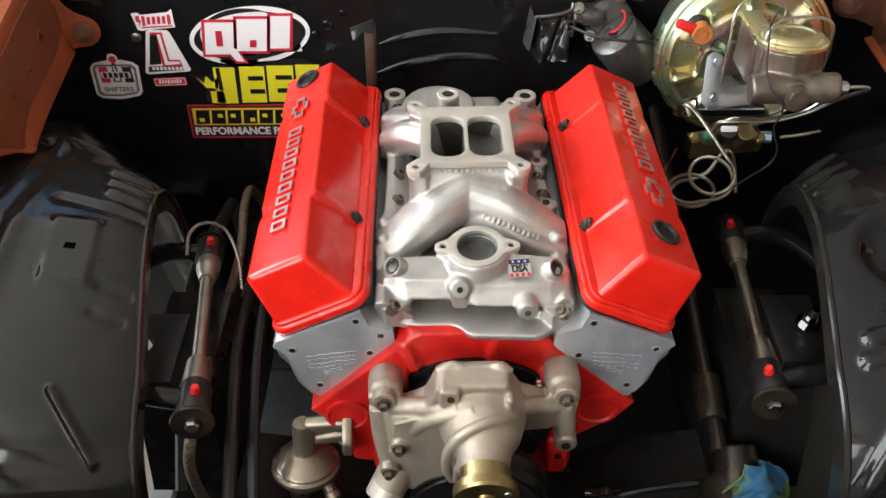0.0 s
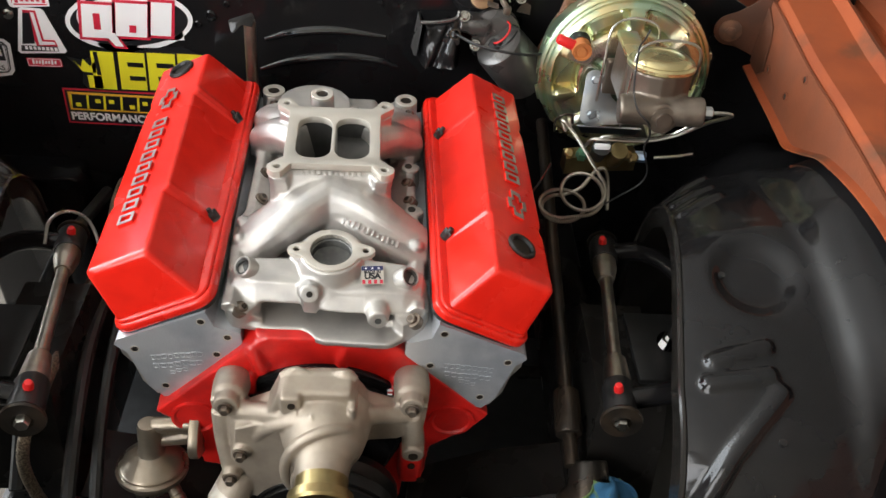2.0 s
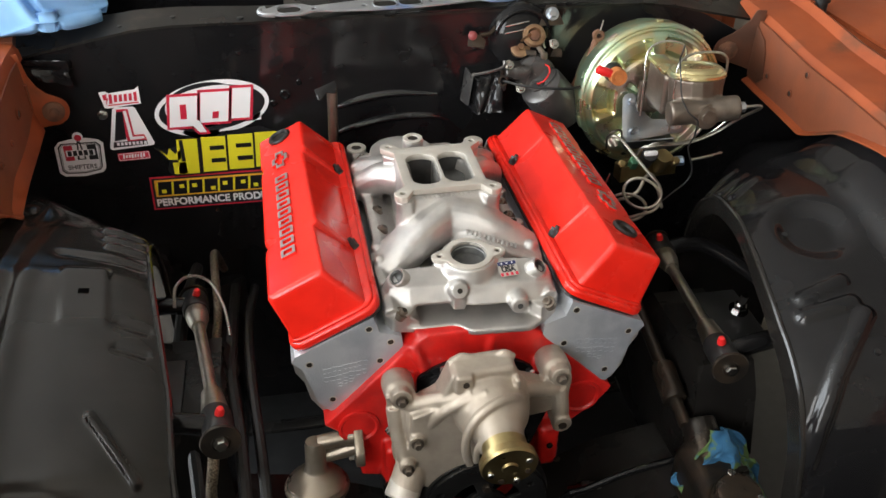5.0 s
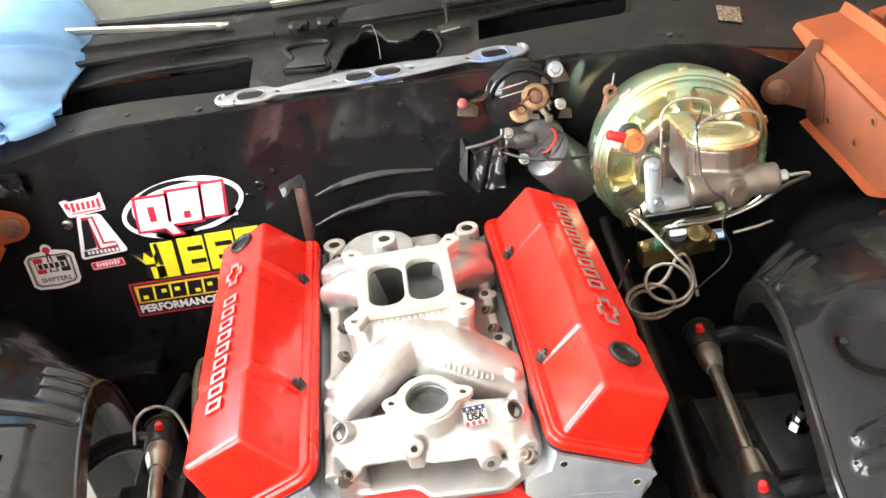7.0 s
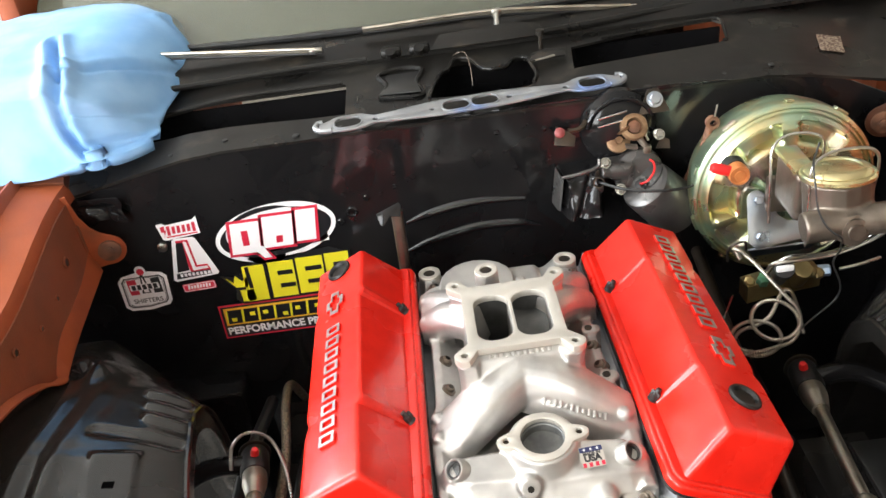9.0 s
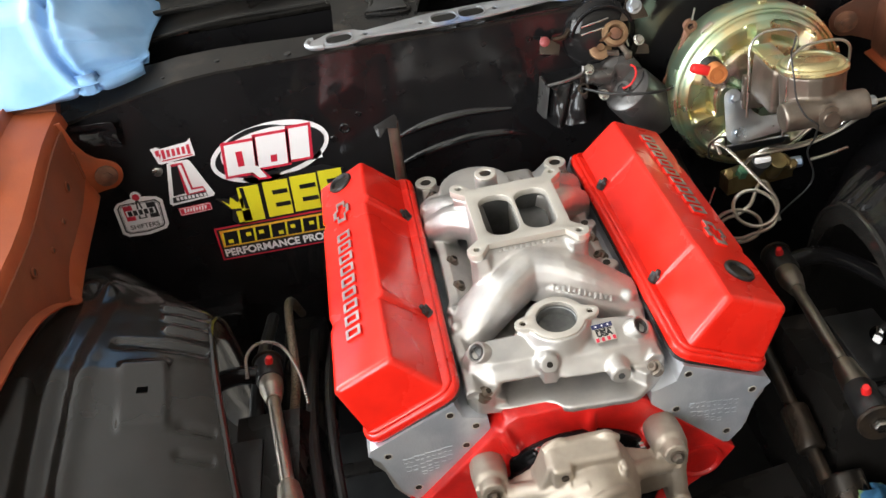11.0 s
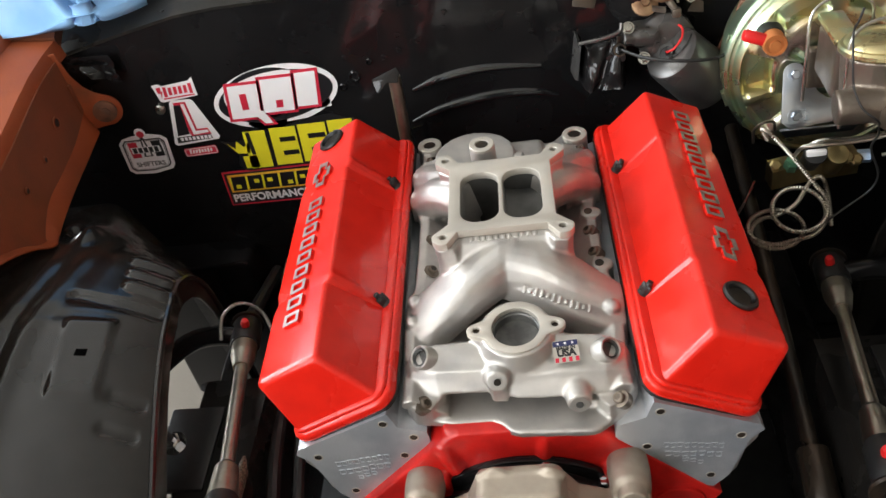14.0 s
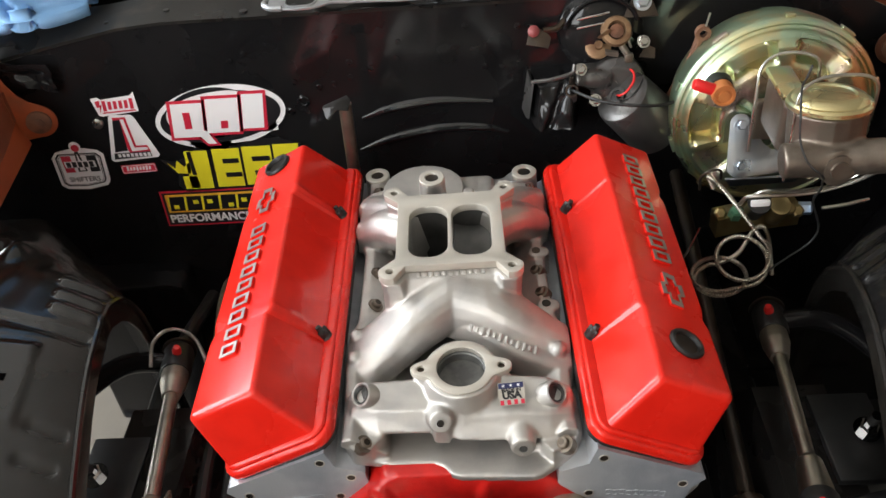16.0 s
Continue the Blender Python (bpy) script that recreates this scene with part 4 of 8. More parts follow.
def valve_cover(s):
    y0, y1 = (0.645, 1.085) if s < 0 else (0.635, 1.066)
    yb = (0.778, 0.980) if s < 0 else (0.759, 0.964)
    ob = thing("valve_cover", cover_point(s, 0.05, 0.87, 0), "tall bright red enamelled valve cover with raised metal marks", "valve cover", "valve covers")

    r0 = 0.0062
    base = -0.004 if s < 0 else -0.001      # foot of the inner slope

    def inset(y):
        for lo, hi in ((y0, yb[0] - 0.010), (yb[0] - 0.010, yb[1] - 0.010), (yb[1] - 0.010, y1)):
            if lo <= y < hi:
                return (0.0045 if s < 0 else 0.0022) * (y - lo) / (hi - lo) if hi < y1 else 0.001
        return 0.0

    def corner(p, a, b, r):
        """Round one corner of the section."""
        p, a, b = Vector(p), Vector(a), Vector(b)
        u, w = (a - p).normalized(), (b - p).normalized()
        half = u.angle(w) / 2
        c = p + (u + w).normalized() * (r / math.sin(half))
        f, g = p + u * (r / math.tan(half)) - c, p + w * (r / math.tan(half)) - c
        return [tuple(c + f.lerp(g, k / 6).normalized() * r) for k in range(7)]

    def sec(y):
        e = min(y - y0 - 0.006, y1 - 0.007 - y)
        c = r0 - math.sqrt(max(r0 * r0 - (r0 - e) ** 2, 0)) if e < r0 else 0.0
        rib = max(math.exp(-((y - b) / 0.0048) ** 2) for b in yb)
        notch = max(math.exp(-((y - b + 0.006) / 0.009) ** 2) for b in yb)
        i = inset(y) - (0.0024 if s < 0 else 0.0002) * rib
        q = [(base + i * 0.3 + c, 0.010), (0.0195 + i + c, 0.0795 - c), (0.0955 - c - 0.0035 * notch, 0.0795 - c), (0.100 - c - 0.004 * notch, 0.010)]
        prof = [q[0]] + corner(q[1], q[0], q[2], r0) + corner(q[2], q[1], q[3], r0) + [q[3]]
        lean = 0.165 * (1 - step01(y0, y0 + 0.10, y)) - 0.07 * step01(y1 - 0.08, y1, y)
        return [cover_point(s, d, y + lean * n, n) for d, n in prof]
    span = y1 - y0 - 0.013
    us = [r0 / span * (1 - math.cos(math.pi / 2 * k / 6)) for k in range(7)]
    us = us + [us[-1] + (1 - 2 * us[-1]) * k / 180 for k in range(1, 180)] + [1 - u for u in reversed(us)]
    shell = loft([sec(y0 + 0.006 + span * u) for u in us])
    w, h = 0.120 - base, y1 - y0
    flange = plate([rrect(0, 0, h, w, 0.02)], 0.012, cover_matrix(s, 0.048 + base / 2, (y0 + y1) / 2, 0.0), 0.0035)
    fl2 = plate([rrect(0, 0, h - 0.008, w - 0.008, 0.017)], 0.006, cover_matrix(s, 0.048 + base / 2, (y0 + y1) / 2, 0.010), 0.002)
    body = part("shell", join(shell, flange, fl2), RED, ob, angle=50)
    part("gasket", plate([rrect(0, 0, h - 0.004, w - 0.004, 0.02)], 0.004, cover_matrix(s, 0.048 + base / 2, (y0 + y1) / 2, -0.0045)), RUBBER, ob, "dark cover gasket")
    # wing bolts on the inner rail
    for b in yb:
        p = cover_point(s, base + 0.001, b - 0.004, 0.012)
        n = Vector((s * 0.447, 0, 0.894))
        o = Vector((s * 0.894, 0, -0.447))
        wb = part("wing_bolt", lathe([(0.0065, 0), (0.0065, 0.004), (0.0045, 0.006), (0.0045, 0.012), (0.0032, 0.014), (0.0028, 0.020), (0, 0.021)], p, p + n, 14), RUBBER, ob, "black wing bolt")
        bm = join(box(0, 0, 0, 0.012, 0.003, 0.011, 0.0013), box(0, 0, 0.002, 0.003, 0.008, 0.007, 0.001))
        xf(bm, Matrix.Translation(p + n * 0.010 + o * -0.001) @ n.to_track_quat("Z", "Y").to_matrix().to_4x4() @ Matrix.Rotation(0.6 * s, 4, "Z"))
        part("wing", bm, RUBBER, wb)
    # breather grommet
    gy = 1.0485 if s < 0 else 0.7075
    c = cover_point(s, 0.058, gy, 0.0795)
    n = Vector((s * 0.447, 0, 0.894))
    g = part("grommet", lathe([(0.0172, -0.001), (0.0180, 0.0018), (0.0165, 0.0040), (0.0135, 0.0042), (0.0118, 0.002), (0.0115, -0.0002), (0, -0.0002)], c, c + n, 36), RUBBER, ob, "black rubber breather grommet")
    part("hole", cyl(c + n * 0.0001, c + n * 0.0006, 0.0112, seg=28), DARK, g)
    # raised marks on the top: a cross-shaped emblem and nine frames
    run = [(0.974, "e")] + [(0.9175 - 0.0231 * i, 1) for i in range(9)] if s < 0 else \
          [(0.780, "e")] + [(0.8305 + 0.0223 * i, 1) for i in range(9)]
    for y, k in run:
        if k == "e":
            a, b, c2, d2 = 0.024, 0.0065, 0.0085, 0.0125
            out = [(-a, -b), (-c2, -b), (-c2 + 0.002, -d2), (c2 + 0.002, -d2), (c2, -b), (a - 0.002, -b), (a, b), (c2, b), (c2 - 0.002, d2), (-c2 - 0.002, d2), (-c2, b), (-a + 0.002, b)]
            inn = [(x * 0.72, yy * 0.62) for x, yy in out][::-1]
            outl, nm = [out, inn], "emblem"
        else:
            outl, nm = hollow_bar(0.0160, 0.0195, 0.0036), "raised_mark"
        m = cover_matrix(s, 0.060, y, 0.0792)
        rise = part(nm, plate(outl, 0.0032, m, 0.0004), RED, ob)
        part("bare_face", plate(outl, 0.0008, m @ Matrix.Translation((0, 0, 0.0033))), MARK, rise, "bare metal face")
    return ob


valve_cover(-1)
valve_cover(1)


def head(s):
    ob = thing("cylinder_head", (X0 + s * 0.15, 0.86, 0.70), "bare milled aluminium cylinder head with a cast outer side", "cylinder head", "cylinder heads")
    poly = [(0.090, 0.800), (0.117, 0.810), (0.124, 0.832), (0.222, 0.786), (0.226, 0.778), (0.214, 0.765), (0.198, 0.708), (0.184, 0.690), (0.172, 0.693), (0.088, 0.777)]
    y0, y1 = (0.6435, 1.100) if s < 0 else (0.6330, 1.080)
    pts = [(X0 + s * x, z) for x, z in poly]
    bm = bevel(loft([[(x, y, z) for x, z in pts] for y in (y0, y1)]), 0.0015, 1)
    part("body", bm, HEADM, ob)
    # cast lobe outside, set back from the milled face
    lob = [(0.210, 0.782), (0.225, 0.774), (0.223, 0.755), (0.213, 0.738), (0.207, 0.708), (0.194, 0.686), (0.180, 0.686), (0.196, 0.72)]
    part("cast_side", bevel(loft([[(X0 + s * x, y, z) for x, z in lob] for y in (y0 + 0.008, y1 - 0.01)]), 0.003, 2), CAST, ob, "rough cast side")
    for x, z in ((0.130, 0.817), (0.205, 0.772), (0.118, 0.765), (0.180, 0.710)) + (((0.104, 0.793),) if s < 0 else ()):
        bx = X0 + s * x
        part("threaded_hole", lathe([(0.0037, 0), (0.0037, 0.0004), (0, 0.0004)], (bx, y0 + 0.0002, z), (bx, 0, z), 14), DARK, ob)
        part("thread_ring", lathe([(0.0050, -0.001), (0.0050, 0.0004), (0.0041, 0.0006), (0.0036, -0.001)], (bx, y0, z), (bx, 0, z), 14), MACH, ob)
    # stamped lines that cannot be read
    rg = random.Random(7)
    for row, (cz, n, wdt) in enumerate(((0.762, 9, 0.058), (0.748, 7, 0.056), (0.736, 3, 0.022))):
        for i in range(n):
            t = (i + 0.5) / n - 0.5
            x = X0 + s * 0.162 + t * wdt
            bw, bh = wdt / n * 0.82, 0.0078 if row < 2 else 0.0056
            part("stamped_bar", plate([rrect(0, 0, bw, bh, 0.0008, 2), rrect(0, 0, bw - 0.0018, bh - 0.0018, 0.0004, 2)[::-1]], 0.0006, front(x, y0, cz + 0.001 * rg.uniform(-1, 1) - (0.004 if s > 0 else -0.004) * t * 2)), HEADM, ob)
    return ob


head(-1)
head(1)

def blob(p, r):
    b = bmesh.new()
    bmesh.ops.create_icosphere(b, subdivisions=2, radius=r)
    return xf(b, Matrix.Translation(p))


block = thing("engine_block", (X0, 0.86, 0.45), "red painted cast iron V8 engine block", "engine block")
half = [(0.0, 0.806), (0.060, 0.806), (0.085, 0.790), (0.092, 0.780), (0.194, 0.676), (0.176, 0.650), (0.128, 0.612), (0.124, 0.565), (0.10, 0.562), (0.095, 0.50), (0.0, 0.47)]
other = half[:5] + [(0.178, 0.662), (0.158, 0.652), (0.150, 0.575), (0.10, 0.562)] + half[-2:]
poly = half + [(-x, z) for x, z in other[::-1]][1:-1]
bm = bevel(loft([[(X0 + x, y, z) for x, z in poly] for y in (0.632, 1.08)]), 0.004, 2)
# valley end wall, ledges, bosses and webs on the front face
bm = join(bm, box(X0, 0.655, 0.800, 0.15, 0.035, 0.012, 0.004), sweep([(X0 - 0.078, 0.636, 0.792), (X0 - 0.074, 0.631, 0.778), (X0 - 0.066, 0.628, 0.755)], 0.008, 10), sweep([(X0 + 0.022, 0.636, 0.790), (X0 + 0.020, 0.633, 0.776), (X0 + 0.020, 0.632, 0.76)], 0.007, 10))
for s in (-1, 1):
    bm = join(bm, box(X0 + s * 0.105, 0.625, 0.60, 0.03, 0.03, 0.075, 0.008, 3), cyl((X0 + s * 0.11, 0.62, 0.58), (X0 + s * 0.11, 0.64, 0.58), 0.014, bev=0.003),
              box(X0 + s * 0.09, 0.628, 0.70, 0.03, 0.02, 0.10, 0.008, 3))
casting = melt(part("casting", bm, RED_BLOCK, block, angle=180), 0.0028, 2)
for s in (-1, 1):
    x = X0 + s * 0.150
    part("core_plug", lathe([(0.027, -0.002), (0.027, 0.0035), (0.0235, 0.004), (0.021, 0.0012), (0.004, 0.0015), (0, 0.0015)], (x, 0.632, 0.668), (x, 0, 0.668), 36), RED_BLOCK, block, "round core plug")
    for dx, z in ((0.118, 0.575), (0.105, 0.605)):
        part("bolt_hole", cyl((X0 + s * dx, 0.607, z), (X0 + s * dx, 0.6095, z), 0.0045, seg=12), DARK, block)
tc = thing("timing_cover", (X0, 0.61, 0.66), "gloss black timing chain cover behind the water pump", "timing cover")
edge = circle(0, 0, 0.117, 30, 18, 162) + [(-0.090, -0.03), (-0.074, -0.072)] + circle(0, -0.075, 0.070, 16, 180, 360) + [(0.074, -0.072), (0.090, -0.03)]
part("flange", plate([edge], 0.007, front(X0, 0.632, 0.650), 0.001), BLACK, tc)
part("cover", plate([[(x * 0.90, z * 0.90) for x, z in edge]], 0.018, front(X0, 0.626, 0.650), 0.005), BLACK, tc)
for i in range(10):
    a = radians(15 + i * 32)
    p = (X0 + 0.110 * math.cos(a), 0.624, 0.650 + 0.110 * math.sin(a))
    bolt("bolt", p, (0, -1, 0), 0.0055, 0.006, CHROME, tc, 0.007)
for i in range(3):
    part("cover_rib", sweep([(X0 - 0.080 + 0.010 * i, 0.613, 0.728 + 0.004 * i), (X0 - 0.050 + 0.008 * i, 0.611, 0.742 + 0.004 * i)], 0.0022, 8, n=0), BLACK, tc)
part("timing_pointer", join(box(X0 + 0.062, 0.585, 0.60, 0.032, 0.004, 0.022, 0.001, m=None), *[box(X0 + 0.058 + 0.005 * i, 0.583, 0.588 - 0.002 * i, 0.002, 0.003, 0.009, 0.0003, 1) for i in range(6)]), CHROME, tc, "bright timing pointer")

sump = thing("oil_pan", (X0, 0.85, 0.30), "black oil pan under the block", "oil pan")
part("pan", box(X0, 0.86, 0.42, 0.22, 0.42, 0.16, 0.03, 3), FRAME, sump)

# ---- intake manifold ----
intake = thing("intake_manifold", (X0, 0.87, 0.80), "bare cast aluminium four-barrel intake manifold", "intake manifold")
PX, PY, PZ = X0, 0.870, 0.9075      # carburettor pad, top
V = Vector


def run_loft(stations):
    """A runner along x: each station is x with its section of (y, z) points."""
    return loft([[V((x, y, z)) for y, z in pts] for x, pts in stations])


bm = bmesh.new()
for s in (-1, 1):
    # side rails lying on the heads, drawn in between the ports
    rail = []
    for y, w in ((0.652, 0.110), (0.70, 0.110), (0.74, 0.113), (0.785, 0.112), (0.81, 0.104), (0.92, 0.103), (0.94, 0.109), (1.01, 0.109), (1.03, 0.104), (1.082, 0.104)):
        rail.append([V((X0 + s * x, y, z)) for x, z in ((w - 0.036, 0.797), (w, 0.828), (w - 0.002, 0.836), (w - 0.012, 0.838), (w - 0.044, 0.812))])
    bm = join(bm, loft(rail))
    # low tray under the runners
    bm = join(bm, loft([[V((X0, y, 0.785)), V((X0 + s * 0.088, y, 0.798)), V((X0 + s * 0.088, y, 0.816)), V((X0, y, 0.812))] for y in (0.690, 1.085)]))
    # rear runners: a rounded tube from under the pad out to the rail, another behind it
    for y0, y1, z0, r0, r1 in ((0.905, 0.955, 0.868, 0.026, 0.022), (0.925, 1.000, 0.862, 0.024, 0.021)):
        bm = join(bm, sweep([(PX + s * 0.035, y0, z0), (X0 + s * 0.068, y0 * 0.45 + y1 * 0.55, z0 - 0.008), (X0 + s * 0.098, y1, 0.834)], r0, 16, taper=lambda u, k=r1 / r0: 1 - (1 - k) * u))
    bm = join(bm, loft([[V((X0 + s * x, y, z)) for x, z in ((0.070, 0.812), (0.112, 0.824), (0.110, 0.846), (0.096, 0.856), (0.074, 0.862))] for y in (0.935, 0.985, 1.012)]))
    # small knobs over the rear ports
    for y, z in ((0.950, 0.850), (0.992, 0.848)):
        bm = join(bm, blob((X0 + s * 0.103, y, z), 0.009))
def tube_section(y0, y1, z0, z1, lean=0.0, n=20, e=0.72):
    """A rounded box section between y0 and y1, z0 and z1; its top leans back."""
    out = []
    for k in range(n):
        a = 2 * math.pi * k / n
        c, d = math.cos(a), math.sin(a)
        c, d = math.copysign(abs(c) ** e, c), math.copysign(abs(d) ** e, d)
        out.append(((y0 + y1) / 2 + (y1 - y0) / 2 * c + lean * d, (z0 + z1) / 2 + (z1 - z0) / 2 * d))
    return out


# front runner on the left: a broad rounded tube
L = []
for x, yf, zf, yr, zt in ((0.006, 0.779, 0.858, 0.846, 0.8960), (-0.012, 0.772, 0.855, 0.842, 0.8955), (-0.030, 0.762, 0.849, 0.834, 0.8895), (-0.050, 0.750, 0.842, 0.823, 0.8800), (-0.068, 0.740, 0.834, 0.812, 0.8690), (-0.086, 0.733, 0.827, 0.802, 0.8570), (-0.100, 0.731, 0.823, 0.796, 0.8480), (-0.111, 0.731, 0.820, 0.792, 0.8400)):
    L.append((x + 0.002, tube_section(yf - 0.002, yr, zf - 0.018, zt, 0.006)))
bm = join(bm, run_loft(L))
# front runners on the right: an upper tube, and a lower one that stands out as a shelf in front of it
R, S = [], []
for x, yb, zb, yu, zu, yr, zt in ((-0.014, 0.777, 0.856, 0.777, 0.864, 0.842, 0.8955), (0.004, 0.768, 0.852, 0.772, 0.862, 0.838, 0.8945), (0.027, 0.752, 0.845, 0.764, 0.858, 0.828, 0.8905), (0.044, 0.741, 0.839, 0.757, 0.853, 0.816, 0.8830), (0.060, 0.733, 0.834, 0.752, 0.848, 0.804, 0.8740), (0.085, 0.727, 0.827, 0.746, 0.840, 0.790, 0.8585), (0.107, 0.726, 0.820, 0.742, 0.833, 0.779, 0.8450)):
    R.append((x + 0.002, tube_section(yu - 0.003, yr, zu - 0.022, zt, 0.006)))
    S.append((x + 0.002, tube_section(yb - 0.003, yu + 0.030, zb - 0.020, zu + 0.0025 + 0.002 * step01(0.0, 0.03, x), 0.002, e=0.5)))
bm = join(bm, run_loft(R), run_loft(S))
for s, ys in ((-1, (0.752, 0.783)), (1, (0.745, 0.772))):      # knobs over the front ports
    for y in ys:
        bm = join(bm, blob((X0 + s * 0.101, y, 0.8415 + 0.002 * s), 0.0085))
# plenum: walls under the pad (left open inside), flaring to the runners
for s in (-1, 1):
    bm = join(bm, loft([[V((PX + s * a, PY + y, z)) for a, y, z in ((0.0555, -0.052, PZ - 0.008), (0.0555, 0.052, PZ - 0.008), (0.060, 0.056, 0.818), (0.060, -0.056, 0.818))],
                        [V((PX + s * a, PY + y, z)) for a, y, z in ((0.0435, -0.052, PZ - 0.008), (0.0435, 0.052, PZ - 0.008), (0.0435, 0.056, 0.818), (0.0435, -0.056, 0.818))]]))
bm = join(bm, box(PX, PY + 0.0515, 0.858, 0.108, 0.012, 0.082, 0.003))
# front ledge under the pad that carries the cast words, with a gusset under each front ear
bm = join(bm, loft([[V((PX + x, y, z)) for x in (-0.054 - k, 0.054 + k)] + [V((PX + x, y2, z)) for x in (0.054, -0.054)] for y, y2, z, k in ((PY - 0.0585, PY - 0.044, PZ - 0.009, -0.008), (PY - 0.066, PY - 0.044, PZ - 0.0125, 0.000), (PY - 0.080, PY - 0.044, 0.870, 0.006), (PY - 0.082, PY - 0.044, 0.84, 0.008))]))
for sx in (-1, 1):
    for sy in (-1, 1):
        e = V((PX + sx * 0.061, PY + sy * 0.0665, 0))
        bm = join(bm, loft([[e + V((sx * a, sy * b, z)) for a, b in ((0.0105, -0.006), (0.0105, 0.006), (0.004, 0.0115), (-0.010, 0.0105), (-0.020, -0.012), (-0.004, -0.018))] for z in (PZ - 0.009,)] +
                           [[e + V((sx * (a - q * 0.008), sy * (b - q * 0.010), z)) for a, b in ((0.011, -0.006), (0.011, 0.006), (0.005, 0.012), (-0.010, 0.012), (-0.022, -0.012), (-0.004, -0.022))] for z, q in ((PZ - 0.026, 0.5 if sy > 0 else 0.25), (0.852, 1.2 if sy > 0 else 0.1), (0.825, 1.5 if sy > 0 else 0.0))]))
# rear: round distributor table with a threaded tower at its front
bm = join(bm, cyl((X0 - 0.032, 0.998, 0.80), (X0 - 0.032, 0.998, 0.868), 0.052, 0.049, 40), box(X0 + 0.012, 0.985, 0.84, 0.085, 0.10, 0.040, 0.010, 3), cyl((X0 - 0.0195, 0.972, 0.85), (X0 - 0.0195, 0.971, 0.899), 0.0165, 0.0150, 24),
          cyl((X0 + 0.022, 0.962, 0.85), (X0 + 0.022, 0.962, 0.888), 0.008, 0.0065, 14))
for x, y, z in ((-0.0945, 1.072, 0.838), (0.0925, 1.048, 0.846)):      # rear corner towers
    bm = join(bm, cyl((X0 + x, y, 0.80), (X0 + x, y, z), 0.0175, 0.0155, 22))
# thermostat housing and water crossover
TX, TY, TZ = 0.0005, 0.7035, 0.872
C = []
for x, yt, zt, yf, zf, yb, zb in ((-0.111, 0.700, 0.838, 0.684, 0.832, 0.674, 0.820), (-0.104, 0.702, 0.853, 0.681, 0.843, 0.668, 0.824), (-0.080, 0.703, 0.861, 0.675, 0.849, 0.663, 0.826), (-0.034, 0.704, 0.861, 0.672, 0.850, 0.6615, 0.826), (-0.018, 0.704, 0.852, 0.669, 0.848, 0.658, 0.826),
                                  (-0.004, 0.703, 0.851, 0.664, 0.848, 0.652, 0.825), (0.020, 0.702, 0.852, 0.6635, 0.848, 0.650, 0.825), (0.040, 0.701, 0.864, 0.6635, 0.850, 0.650, 0.825), (0.080, 0.697, 0.862, 0.663, 0.847, 0.651, 0.824), (0.100, 0.693, 0.853, 0.666, 0.842, 0.656, 0.822), (0.1065, 0.690, 0.838, 0.670, 0.832, 0.662, 0.818)):
    C.append((x, [(yt + 0.004, 0.808), (yt + 0.002, zt - 0.006), (yt - 0.004, zt), (yf + 0.008, zf + 0.003), (yf, zf), (yf - 0.003, zf - 0.006), (yb, zb + 0.004), (yb + 0.005, zb - 0.001), (yb + 0.030, zb - 0.006)]))
bm = join(bm, run_loft(C))
bm = join(bm, lathe([(0.0265, -0.006), (0.050, 0.002), (0.040, 0.018), (0.0345, 0.036), (0.0265, 0.036), (0.0265, -0.006)], (TX, TY + 0.002, 0.834), (TX, TY, TZ), 40))
for sg in (-1, 1):
    bm = join(bm, loft([[V((TX + sg * a, TY + b, z)) for a, b in ((0.029, -0.010), (0.039, -0.0075), (0.045, 0.0), (0.039, 0.0075), (0.029, 0.010))] for z in (TZ - 0.006, 0.848)]))
# front lip and the tray behind it
lip = [(-0.110, 0.700), (-0.1135, 0.672), (-0.108, 0.658), (-0.098, 0.651), (-0.070, 0.6455), (-0.030, 0.6448), (-0.021, 0.640), (-0.014, 0.632), (-0.006, 0.6285), (0.062, 0.6240), (0.070, 0.6265), (0.104, 0.650), (0.109, 0.664), (0.110, 0.700)]
bm = join(bm, plate([lip], 0.0085, Matrix.Translation((0, 0, 0.7995))))
# bolt feet at the front corners, back wall of the recess
bm = join(bm, loft([[V((x, y, z)) for x, y in ((-0.113, 0.690), (-0.1135, 0.664), (-0.104, 0.6495), (-0.086, 0.6495), (-0.074, 0.664), (-0.074, 0.690))] for z in (0.802, 0.8285)]),
          loft([[V((x, y, z)) for x, y in ((0.1095, 0.685), (0.1085, 0.660), (0.097, 0.6445), (0.080, 0.6365), (0.070, 0.648), (0.070, 0.685))] for z in (0.802, 0.8255)]), box(X0, 0.706, 0.818, 0.19, 0.012, 0.036, 0.002))
# threaded bosses: a pair of ports on top, one boss on the crossover's face, one lower down
for x, y, z in ((-0.0955, 0.687, 0.8600), (0.0875, 0.676, 0.8610)):
    bm = join(bm, cyl((x * 0.94, y + 0.010, 0.830), (x * 0.965, y + 0.003, z - 0.0072), 0.0175, 0.0118, 22))
bm = join(bm, cyl((-0.0205, 0.684, 0.837), (-0.0205, 0.6560, 0.8503), 0.0165, 0.0110, 22), loft([[V((x, y, z)) for x, y in ((-0.031, 0.672), (-0.028, 0.656), (-0.013, 0.655), (-0.010, 0.668))] for z in (0.8205, 0.846)]),
          cyl((0.052, 0.668, 0.828), (0.053, 0.6395, 0.829), 0.0145, 0.0115, 22))
